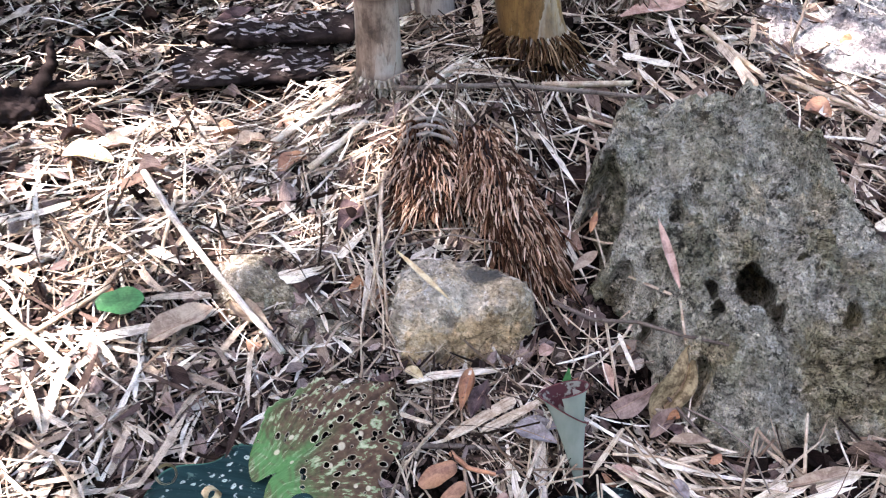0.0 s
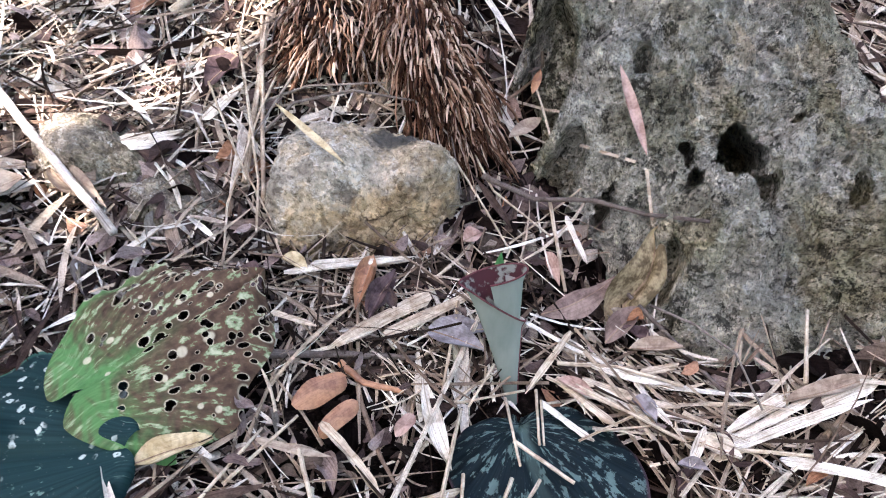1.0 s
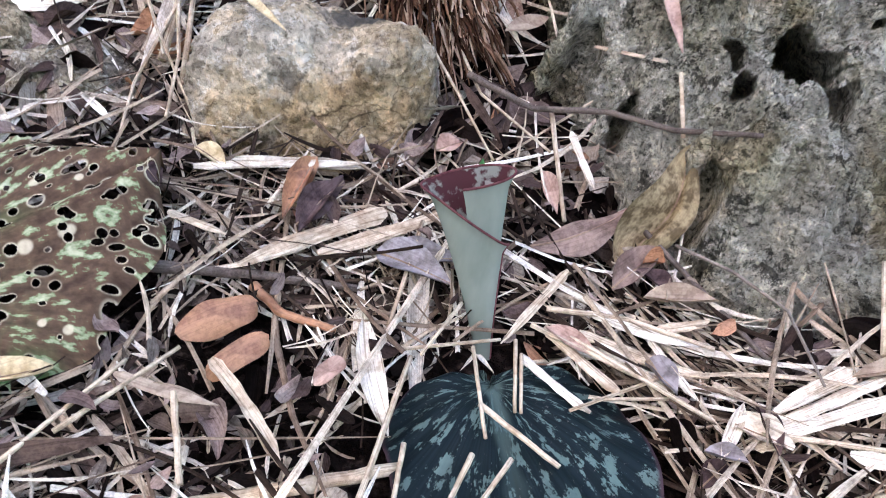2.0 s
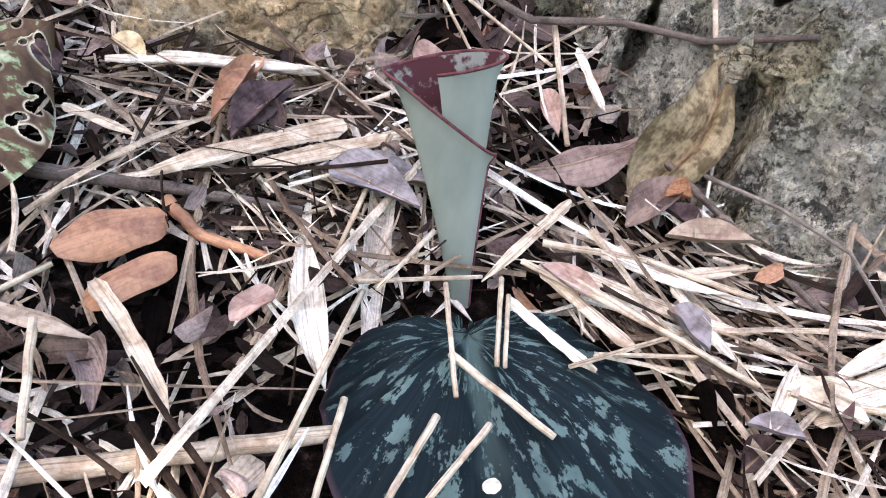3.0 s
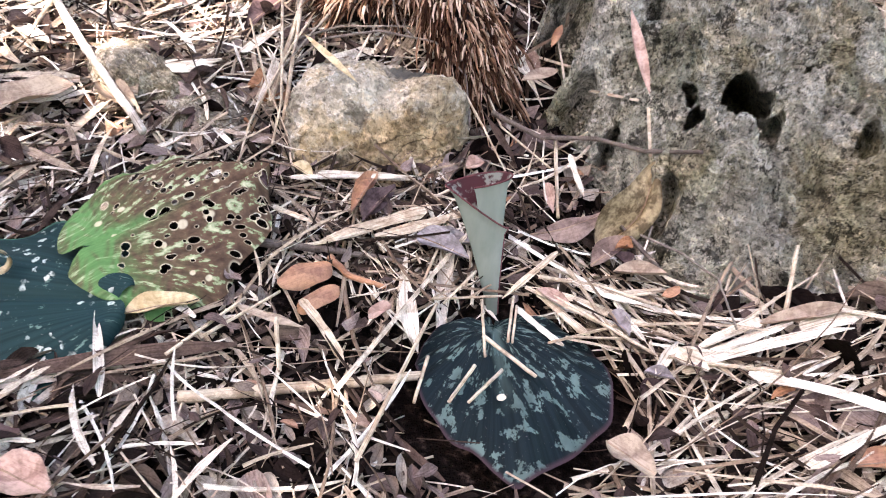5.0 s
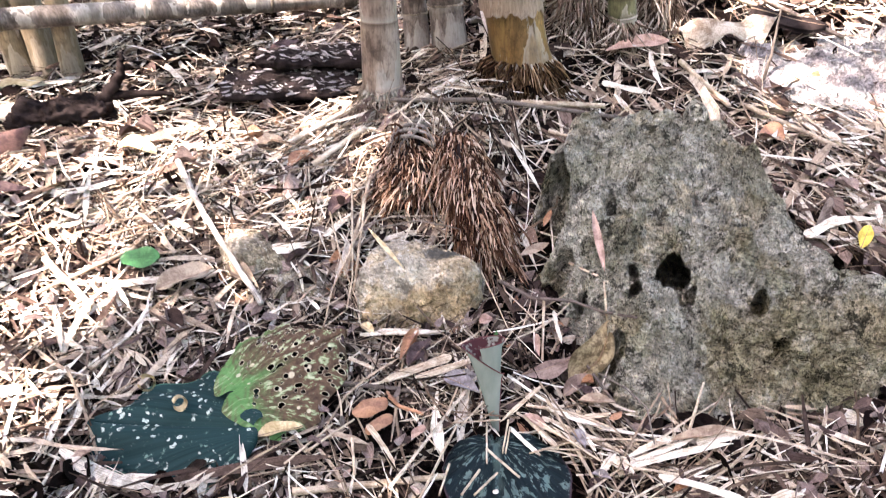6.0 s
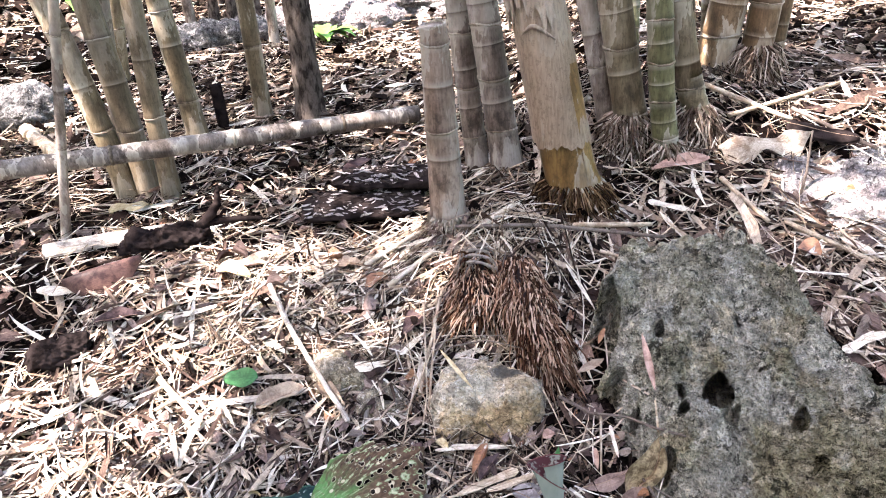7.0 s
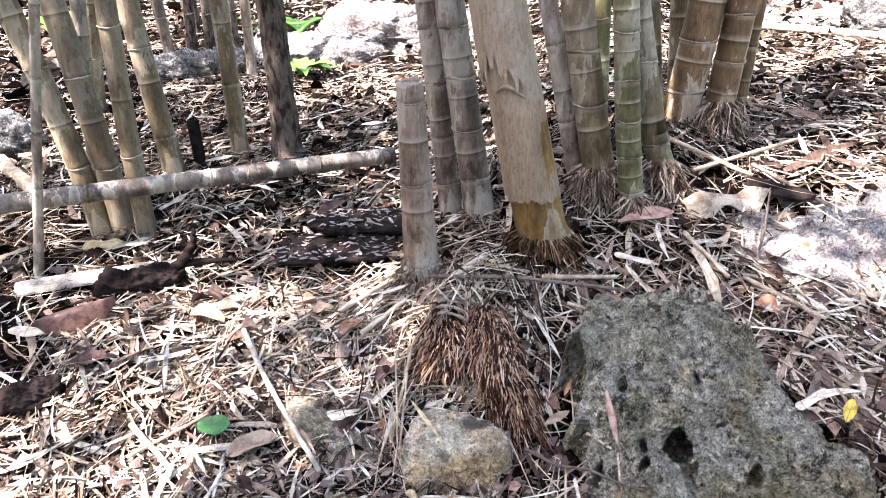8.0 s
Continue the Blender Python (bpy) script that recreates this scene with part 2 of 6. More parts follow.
M_STONE = rock_mat("yellowish_stone", (0.68, 0.6, 0.49), (0.5, 0.425, 0.33), (0.17, 0.13, 0.095), (0.9, 0.82, 0.7), (0.72, 0.66, 0.57), 0.9, 0.8, 0.6, 0.0, 0.012, 0.7,
                   fleck_amount=0.6, earth=(0.93, 0.85, 0.73), patch=(0.032, 0.022, 0.068, 0.024))
M_EARTHY = rock_mat("earthy_stone", (0.46, 0.39, 0.31), (0.28, 0.23, 0.175), (0.09, 0.07, 0.054), (0.82, 0.8, 0.72), (0.5, 0.46, 0.39), 0.6, 1.3, 0.7, 0.0, 0.009, 0.5)
M_ROCK = rock_mat("pale_rock", (0.5, 0.465, 0.445), (0.34, 0.315, 0.3), (0.1, 0.09, 0.09), (0.78, 0.73, 0.74), (0.54, 0.53, 0.49), 0.7, 0.9, 0.7)
M_FARROCK = rock_mat("grey_far_rock", (0.34, 0.325, 0.31), (0.2, 0.19, 0.185), (0.06, 0.055, 0.055), (0.7, 0.7, 0.7), (0.4, 0.4, 0.38), 0.8, 0.7, 0.8)


def attribute(nt, name):
    at = nt.nodes.new("ShaderNodeAttribute")
    at.attribute_name = name
    return at.outputs["Fac"]


def bamboo_mat(name, light, dark, stain, rough=0.45, blot=0.6, wax=(0.5, 0.45, 0.38)):
    """Culm skin: soft lengthwise streaks, pale bloom patches, mould stains, a waxy band under each joint and a dark line above it."""
    m, nt, b = mat(name, 0.25)
    st = noisy(nt, 26, 5, (1, 1, 0.1))
    bl = noisy(nt, 11, 7, (1, 1, 0.4), "Object", 0.65)
    mo = noisy(nt, 20, 8, (1, 1, 0.6), "Object", 0.7)
    fn = noisy(nt, 300, 4, (1, 1, 0.12))
    col = ramp(nt, st, [(0.36, dark), (0.62, light)])
    col = mix(nt, ramp(nt, bl, [(0.5, (0, 0, 0)), (0.58, (blot, blot, blot))]), col, stain)
    col = mix(nt, blot, col, ramp(nt, mo, [(0.38, (0.22, 0.19, 0.17)), (0.43, (0.7, 0.67, 0.64)), (0.47, (1, 1, 1))]), "MULTIPLY")
    sp = noisy(nt, 120, 6, (1, 1, 0.8), "Object", 0.75)
    col = mix(nt, 0.35, col, ramp(nt, sp, [(0.41, (0.3, 0.27, 0.25)), (0.46, (1, 1, 1)), (0.58, (1, 1, 1)), (0.62, (1.3, 1.28, 1.25))]), "MULTIPLY")
    col = mix(nt, 0.4, col, ramp(nt, fn, [(0.4, (0.5, 0.47, 0.44)), (0.56, (1.08, 1.08, 1.08))]), "MULTIPLY")
    bloom = noisy(nt, 17, 6, (1, 1, 0.35), "Object", 0.6)
    col = mix(nt, ramp(nt, bloom, [(0.525, (0, 0, 0)), (0.54, (blot, blot, blot)), (0.62, (0.3 * blot,) * 3)]), col, wax)
    col = mix(nt, blot, col, ramp(nt, bloom, [(0.4, (0.5, 0.46, 0.43)), (0.47, (1, 1, 1))]), "MULTIPLY")
    jt = attribute(nt, "joint")
    rag = ramp(nt, mo, [(0.4, (0.3, 0.3, 0.3)), (0.55, (1, 1, 1))])
    band = ramp(nt, jt, [(0.3, (0, 0, 0)), (0.42, (0.45, 0.45, 0.45)), (0.47, (0.75, 0.75, 0.75)), (0.49, (0, 0, 0))])
    col = mix(nt, mix(nt, 1.0, band, rag, "MULTIPLY"), col, wax)
    col = mix(nt, ramp(nt, jt, [(0.5, (0, 0, 0)), (0.515, (0.85, 0.85, 0.85)), (0.56, (0.5, 0.5, 0.5)), (0.66, (0, 0, 0))]), col, mix(nt, 1.0, col, (0.35, 0.3, 0.27), "MULTIPLY"))
    tint = nt.nodes.new("ShaderNodeObjectInfo").outputs["Random"]
    col = mix(nt, 1.0, col, ramp(nt, tint, [(0.0, (0.82, 0.8, 0.78)), (1.0, (1.1, 1.08, 1.05))]), "MULTIPLY")
    nt.links.new(col, b.inputs["Base Color"])
    b.inputs["Roughness"].default_value = rough
    bump(nt, b, mix(nt, 0.5, fn, mo), 0.25, 0.0015)
    return m


M_DRYCULM = bamboo_mat("dry_culm", (0.45, 0.345, 0.27), (0.29, 0.207, 0.155), (0.5, 0.42, 0.365), 0.6, 0.7)
M_GREYCULM = bamboo_mat("grey_culm", (0.34, 0.275, 0.228), (0.19, 0.148, 0.122), (0.52, 0.46, 0.42), 0.6, 0.75)
M_POLE = bamboo_mat("weathered_pole", (0.235, 0.198, 0.17), (0.125, 0.102, 0.088), (0.3, 0.265, 0.24), 0.7, 0.8)
M_SHEATHED = bamboo_mat("sheathed_culm", (0.33, 0.243, 0.172), (0.245, 0.175, 0.12), (0.36, 0.28, 0.21), 0.6, 0.2)
M_PAPER = bamboo_mat("papery_sheath", (0.4, 0.31, 0.235), (0.31, 0.232, 0.17), (0.33, 0.245, 0.175), 0.65, 0.2)
M_GOLD = bamboo_mat("golden_culm", (0.29, 0.175, 0.06), (0.19, 0.105, 0.036), (0.1, 0.054, 0.022), 0.4, 0.5)
M_GREENCULM = bamboo_mat("green_culm", (0.178, 0.172, 0.086), (0.12, 0.117, 0.057), (0.25, 0.205, 0.13), 0.4, 0.55)
M_BROWNCULM = bamboo_mat("brown_culm", (0.225, 0.15, 0.085), (0.135, 0.088, 0.048), (0.26, 0.205, 0.14), 0.4, 0.5, (0.62, 0.56, 0.46))
M_OLIVECULM = bamboo_mat("olive_culm", (0.25, 0.198, 0.122), (0.155, 0.121, 0.075), (0.34, 0.275, 0.205), 0.45, 0.6, (0.5, 0.44, 0.35))
M_TANCULM = bamboo_mat("tan_culm", (0.235, 0.185, 0.122), (0.14, 0.108, 0.07), (0.3, 0.255, 0.19), 0.5, 0.45, (0.36, 0.31, 0.25))
M_NODE = bamboo_mat("node_ring", (0.4, 0.335, 0.26), (0.26, 0.21, 0.16), (0.2, 0.16, 0.12), 0.7, 0.8)


# ---- geometry helpers ----
def smooth(a, b, v):
    v = np.clip((v - a) / (b - a), 0, 1)
    return v * v * (3 - 2 * v)


def ground_height(x, y):
    """Height of the forest floor: a bank that climbs to the root mound and the clump behind it."""
    z = 0.005 + 0.105 * smooth(0.40, 0.95, y)
    z = z + 0.08 * np.exp(-((x - 0.03) / 0.18) ** 2 - ((y - 0.95) / 0.15) ** 2)
    z = z + 0.055 * smooth(0.05, 0.6, x) * smooth(0.3, 1.0, y) + 0.03 * smooth(0.25, 0.4, x) * (1 - smooth(0.5, 0.9, y))
    z = z + 0.02 * np.exp(-((x + 0.05) / 0.2) ** 2 - ((y - 0.5) / 0.12) ** 2)
    bell = np.where(x < 0.25, np.exp(-((x - 0.25) / 0.4) ** 2), 1 - 0.45 * smooth(0.25, 0.6, x))
    z = z + 0.2 * smooth(0.78, 1.5, y) * bell * (1 - 0.4 * smooth(1.9, 3.0, y))
    return z + 0.06 * np.clip(y - 1.5, 0, 4) - 0.02 * smooth(0.3, 1.2, -x) + 0.02 * smooth(1.1, 1.5, y)


def gz(x, y):
    return float(ground_height(np.float64(x), np.float64(y)))


def mesh(name, verts, faces, material, soft=True):
    me = bpy.data.meshes.new(name)
    verts, faces = np.asarray(verts, np.float32), np.asarray(faces, np.int32)
    n, k = faces.shape
    me.vertices.add(len(verts))
    me.vertices.foreach_set("co", verts.ravel())
    me.loops.add(n * k)
    me.loops.foreach_set("vertex_index", faces.ravel())
    me.polygons.add(n)
    me.polygons.foreach_set("loop_start", np.arange(0, n * k, k, dtype=np.int32))
    me.update(calc_edges=True)
    me.polygons.foreach_set("use_smooth", np.full(n, soft))
    if material:
        me.materials.append(material)
    me.validate()
    return me


def part(name, me, parent, label=""):
    ob = new(name, me)
    ob.parent = parent
    if label:
        tagged(ob, label)
    return ob


def empty(name, place, label, category, group="", kind=""):
    ob = new(name)
    ob.empty_display_size = 0.02
    ob.location = place
    return tagged(ob, label, category, group, kind)


def grid_faces(rows, cols, wrap=False):
    r, c = np.meshgrid(np.arange(rows - 1), np.arange(cols if wrap else cols - 1), indexing="ij")
    c2 = (c + 1) % cols
    return np.stack([r * cols + c, r * cols + c2, (r + 1) * cols + c2, (r + 1) * cols + c], -1).reshape(-1, 4)


def uv_set(me, uv):
    layer = me.uv_layers.new(name="leaf")
    idx = np.empty(len(me.loops), np.int32)
    me.loops.foreach_get("vertex_index", idx)
    layer.data.foreach_set("uv", np.asarray(uv, np.float32)[idx].ravel())


def strips(rng, x, y, length, width, heading, lift, profile, K=5, M=3, cup=0.0, bend=0.0, pitch=0.0, roll=0.0, arch=0.0, ripple=0.0, flat=1.0, fold=0.0):
    """Many thin curved pieces lying on the floor: (verts, faces). Each is a K x M sheet of its own."""
    n = len(x)
    one = np.ones(n)
    length, width, cup, bend, pitch, roll, arch, lift = (np.asarray(v) * one for v in (length, width, cup, bend, pitch, roll, arch, lift))
    s = np.linspace(-0.5, 0.5, K)
    t = np.linspace(-1, 1, M)
    S = s[None, :, None]
    T = t[None, None, :]
    L, W = length[:, None, None], width[:, None, None]
    u = S * L
    v = bend[:, None, None] * L * (S * S - 0.08)
    half = 0.5 * W * profile(s)[None, :, None]
    off = half * T
    ch, sh = np.cos(heading)[:, None, None], np.sin(heading)[:, None, None]
    cr, sr = np.cos(roll)[:, None, None], np.sin(roll)[:, None, None]
    side = v + off * cr
    X = x[:, None, None] + u * ch - side * sh
    Y = y[:, None, None] + u * sh + side * ch
    base = flat * ground_height(X, Y) + (1 - flat) * ground_height(x, y)[:, None, None]
    Z = base + lift[:, None, None] + u * np.tan(np.clip(pitch, -0.6, 0.6))[:, None, None] + off * sr
    Z = Z + cup[:, None, None] * half * (T * T) + fold * half * np.abs(T) + arch[:, None, None] * L * (0.25 - S * S)
    if ripple:
        Z = Z + ripple * W * np.sin(rng.uniform(5, 12, (n, 1, 1)) * S + rng.uniform(0, 6.28, (n, 1, 1)) + 1.5 * T) * (0.25 + 1.2 * T * T)
    Z = np.maximum(Z, ground_height(X, Y) + 0.001)
    verts = np.stack([X, Y, Z], -1).reshape(-1, 3)
    f = grid_faces(K, M)
    faces = (f[None] + (np.arange(n) * K * M)[:, None, None]).reshape(-1, 4)
    shift = (np.arange(n) * 0.37 % 7.3)[:, None, None]
    uv = np.stack(np.broadcast_arrays(u + shift, off + shift * 0.7), -1).reshape(-1, 2)
    return verts, faces, uv


def lance(s):
    return np.clip(1.0 - np.abs(2 * s) ** 2.2, 0.06, 1)


def even(s):
    return np.ones_like(s)


def torn(s):
    return np.clip((0.5 - s) / 0.18, 0.1, 1) ** 0.7 * np.clip((s + 0.5) / 0.07, 0.4, 1) * (1 + 0.1 * np.sin(23 * s))


def blade(s):
    return np.clip((0.5 - s) / 0.34, 0.05, 1) ** 0.8 * np.clip((s + 0.54) / 0.1, 0.4, 1)


def ovate(s):
    return np.clip(np.sin(np.pi * np.clip(s + 0.5, 0, 1) ** 0.8), 0.03, 1) ** 0.8


def oval(s):
    return np.sqrt(np.clip(1.0 - (2 * s) ** 2, 0.015, 1))


def reed(s):
    return np.clip((0.52 - s) / 0.3, 0.25, 1) ** 0.6 * (1 + 0.12 * np.sin(9 * s))


def kidney(s):
    return np.clip(1.0 - np.abs(2 * s) ** 2.6, 0.0, 1) ** 0.5 * (1 + 0.12 * s)


def tube(path, radii, sides=8):
    """A tapered tube along points: (verts, faces)."""
    pts = [Vector(p) for p in path]
    verts = []
    for i, p in enumerate(pts):
        d = (pts[min(i + 1, len(pts) - 1)] - pts[max(i - 1, 0)]).normalized()
        a = d.orthogonal().normalized() if abs(d.z) > 0.95 else d.cross(Vector((0, 0, 1))).normalized()
        b = d.cross(a)
        for k in range(sides):
            w = 2 * math.pi * k / sides
            verts.append(p + float(radii[i]) * (math.cos(w) * a + math.sin(w) * b))
    faces = [tuple(f) for f in grid_faces(len(pts), sides, True)]
    n = len(verts)
    verts += [pts[0], pts[-1]]
    for k in range(sides):
        faces.append((n, (k + 1) % sides, k, k))
        m = (len(pts) - 1) * sides
        faces.append((n + 1, m + k, m + (k + 1) % sides, m + (k + 1) % sides))
    return [tuple(v) for v in verts], faces


def mesh_any(name, verts, faces, material, soft=True):
    me = bpy.data.meshes.new(name)
    clean = [tuple(dict.fromkeys(int(i) for i in f)) for f in faces]
    me.from_pydata([tuple(v) for v in verts], [], clean)
    me.polygons.foreach_set("use_smooth", np.full(len(me.polygons), soft))
    me.materials.append(material)
    return me


def turbulence(p, scale, octaves=4):
    return noise.fractal(Vector(p) * scale, 0.9, 2.1, octaves)


# ---- the forest floor ----
def axis(lo, fine_lo, fine_hi, hi, step, grow=1.25):
    mid = list(np.arange(fine_lo, fine_hi, step))
    d, a, out = step, fine_lo, []
    while a > lo:
        d *= grow
        a -= d
        out.append(a)
    d, b, right = step, mid[-1], []
    while b < hi:
        d *= grow
        b += d
        right.append(b)
    return np.array(out[::-1] + mid + right)


BOULDER = (0.38, 0.68)


def boulder_edge(w):
    """The boulder's reach from its middle, by direction in plan."""
    a = np.radians(np.array((-180, -160, -140, -122, -105, -85, -60, -35, -15, 10, 40, 70, 95, 115, 135, 150, 166, 180)))
    r = np.array((0.185, 0.17, 0.165, 0.185, 0.205, 0.195, 0.2, 0.235, 0.25, 0.2, 0.165, 0.175, 0.2, 0.225, 0.235, 0.235, 0.225, 0.185))
    return np.interp((w + math.pi) % (2 * math.pi) - math.pi, a, r)


def build_ground():
    xs, ys = axis(-60, -1.3, 1.0, 60, 0.011), axis(-60, 0.15, 1.7, 60, 0.011)
    X, Y = np.meshgrid(xs, ys)
    Z = ground_height(X, Y)
    rng = np.random.default_rng(3)
    for k, amp in ((9, 0.004), (23, 0.003), (55, 0.002)):
        a = rng.uniform(0, 6.28, 6)
        Z = Z + amp * (np.sin(k * X + 0.6 * k * Y + a[0]) * np.sin(k * 0.8 * Y - 0.4 * k * X + a[1]))
    Z = Z - 0.004
    under = np.hypot(X - BOULDER[0], Y - BOULDER[1]) / boulder_edge(np.arctan2(Y - BOULDER[1], X - BOULDER[0]))
    Z = Z - 0.14 * (1 - smooth(0.6, 0.85, under))
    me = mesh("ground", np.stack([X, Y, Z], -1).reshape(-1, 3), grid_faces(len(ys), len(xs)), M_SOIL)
    tagged(new("ground", me), "leaf mould of a bamboo grove floor, blackened as gap shade, rising in a bank", "ground", kind="structure")


build_ground()


def clear_of_stones(x, y):
    """Litter keeps off the big stones."""
    dx, dy = x - BOULDER[0], y - BOULDER[1]
    ok = np.hypot(dx, dy) > 0.95 * boulder_edge(np.arctan2(dy, dx))
    return ok & (((x - 0.045) / 0.078) ** 2 + ((y - 0.655) / 0.064) ** 2 > 1)


def scatter(rng, n, x0, x1, y0, y1, clump=0.0):
    x, y = rng.uniform(x0, x1, n), rng.uniform(y0, y1, n)
    keep = clear_of_stones(x, y)
    keep &= ((x - 0.186) / 0.083) ** 2 + ((y - 0.4) / 0.082) ** 2 > 1
    return x[keep], y[keep]


def litter():
    rng = np.random.default_rng(11)

    def lay(name, label, category, material, zones, make):
        V, F, U, n = [], [], [], 0
        for zone in zones:
            v, f, uv = make(*zone)
            U.append(uv + n * 0.0007 % 2.7)
            V.append(v)
            F.append(f + n)
            n += len(v)
        me = mesh(name, np.concatenate(V), np.concatenate(F), material)
        uv_set(me, np.concatenate(U))
        tagged(new(name, me), label, category, kind="stuff")

    def small(x, y):
        return 1 - 0.5 * ((x > -0.06) & (x < 0.36) & (y > 0.3) & (y < 0.61))

    def off_leaves(x, y, L, w):
        """True where a piece of length L and heading w does not cross a living leaf."""
        ok = np.ones(len(x), bool)
        for cx, cy, rx, ry in ((0.19, 0.398, 0.068, 0.062), (-0.063, 0.484, 0.052, 0.052), (-0.175, 0.402, 0.08, 0.052), (0.031, 0.458, 0.02, 0.013), (0.046, 0.439, 0.016, 0.012)):
            for f in (-0.5, -0.25, 0, 0.25, 0.5):
                ok &= ((x + f * L * np.cos(w) - cx) / rx) ** 2 + ((y + f * L * np.sin(w) - cy) / ry) ** 2 > 1
        return ok

    def straws(n, x0, x1, y0, y1, size, lift, way=None):
        x, y = scatter(rng, n, x0, x1, y0, y1)
        L, w = size * rng.lognormal(-2.6, 0.5, len(x)), (rng.uniform(0, 6.28, len(x)) if way is None else rng.normal(way, 0.4, len(x)))
        ok = off_leaves(x, y, L, w)
        x, y, L, w = x[ok], y[ok], L[ok], w[ok]
        k = len(x)
        return strips(rng, x, y, L, (0.0008 + 0.0028 * rng.uniform(0, 1, k) ** 1.7) * size ** 0.5, w, rng.uniform(0.0, lift, k), reed, 6, 3, -1.1,
                      rng.normal(0, 0.2, k), rng.normal(0, 0.1, k), 0, rng.normal(0, 0.06, k))

    def blades(n, x0, x1, y0, y1, size, lift):
        x, y = scatter(rng, n, x0, x1, y0, y1)
        L, w = size * rng.lognormal(-2.75, 0.4, len(x)) * small(x, y), rng.uniform(0, 6.28, len(x))
        ok = off_leaves(x, y, L, w)
        x, y, L, w = x[ok], y[ok], L[ok], w[ok]
        k = len(x)
        return strips(rng, x, y, L, L * rng.uniform(0.04, 0.11, k), w, rng.uniform(0.002, lift, k) * small(x, y), blade, 6, 3,
                      rng.uniform(-0.7, 0.9, k), rng.normal(0, 0.2, k), rng.normal(0, 0.12, k), rng.normal(0, 0.5, k), rng.normal(0, 0.1, k), 0.12, fold=0.25)

    def broad(n, x0, x1, y0, y1, size, lift):
        x, y = scatter(rng, n, x0, x1, y0, y1)
        L, w = size * rng.uniform(0.02, 0.055, len(x)) * small(x, y) ** 0.8, rng.uniform(0, 6.28, len(x))
        ok = off_leaves(x, y, L, w)
        x, y, L, w = x[ok], y[ok], L[ok], w[ok]
        k = len(x)
        return strips(rng, x, y, L, L * rng.uniform(0.3, 0.6, k), w, rng.uniform(0.001, lift, k), ovate, 8, 5,
                      rng.normal(0.1, 0.9, k), rng.normal(0, 0.3, k), rng.normal(0, 0.25, k), rng.normal(0, 0.5, k), rng.normal(0, 0.3, k), 0.07)

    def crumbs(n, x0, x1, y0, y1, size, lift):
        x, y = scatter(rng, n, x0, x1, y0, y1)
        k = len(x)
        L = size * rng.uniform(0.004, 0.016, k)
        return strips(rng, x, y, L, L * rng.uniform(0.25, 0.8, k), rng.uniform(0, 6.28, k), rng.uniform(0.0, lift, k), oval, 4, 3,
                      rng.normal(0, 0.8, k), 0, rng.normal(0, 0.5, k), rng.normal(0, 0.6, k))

    near, mid, far, back = (-0.75, 0.8, 0.2, 1.0), (-1.5, 1.1, 0.2, 1.7), (-3.2, 3.0, 1.6, 6.0), (-1.6, 1.3, 1.35, 2.8)
    lay("straw_litter", "pale dry bamboo straws lying criss-cross on the ground", "straw", M_STRAW,
        [(3300, *near, 1.0, 0.03), (5200, *mid, 1.1, 0.03), (6000, *far, 1.3, 0.03), (4000, -5.0, -2.0, -4.0, 6.5, 2.2, 0.03), (4000, 1.7, 5.0, -4.0, 6.5, 2.2, 0.03), (3000, -2.0, 1.7, -4.0, 0.1, 1.6, 0.03), (1500, -0.45, 0.05, 0.68, 1.0, 1.0, 0.034), (240, 0.25, 0.56, 0.3, 0.47, 1.2, 0.032, 0.45), (160, 0.2, 0.33, 0.42, 0.52, 1.0, 0.03, -0.6), (260, 0.5, 0.8, 0.6, 1.05, 1.3, 0.035, -0.7), (4500, *back, 0.9, 0.025), (60, -0.05, 0.11, 0.86, 0.93, 1.0, 0.07), (300, -0.1, 0.17, 0.45, 0.6, 0.7, 0.03), (420, -0.5, 0.1, 0.3, 0.6, 0.65, 0.032), (900, -0.7, 0.75, 0.9, 1.25, 0.85, 0.03)], straws)
    lay("bamboo_leaf_litter", "dry lance-shaped bamboo leaves in the litter", "dead leaves", M_BLADE,
        [(1100, -0.7, -0.05, 0.48, 0.98, 0.75, 0.034), (450, -0.8, -0.2, 0.25, 0.6, 0.75, 0.034), (350, -0.35, 0.05, 0.3, 0.6, 0.6, 0.03), (170, -0.02, 0.14, 0.47, 0.57, 0.95, 0.034), (120, -0.1, 0.12, 0.33, 0.47, 0.8, 0.032), (500, 0.3, 0.75, 0.75, 1.2, 0.8, 0.034), (1700, *near, 0.95, 0.028), (2800, *mid, 1.0, 0.028), (5000, *far, 1.2, 0.03), (2500, *back, 0.9, 0.025)], blades)
    lay("broad_leaf_litter", "curled brown and purplish dead leaves, darkened as shade low in the litter", "dead leaves", M_BROWN_SHADED,
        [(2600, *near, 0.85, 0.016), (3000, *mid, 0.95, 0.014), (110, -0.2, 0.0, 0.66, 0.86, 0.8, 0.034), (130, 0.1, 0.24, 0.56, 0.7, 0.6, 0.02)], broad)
    lay("curled_leaf_litter", "small curled bits of mauve and tan dead leaf on top of the litter", "dead leaves", M_CURLED,
        [(480, -0.25, 0.55, 0.31, 0.62, 0.6, 0.034), (300, -0.6, 0.0, 0.5, 0.95, 0.7, 0.034), (160, 0.45, 0.75, 0.7, 1.1, 0.7, 0.034)], broad)
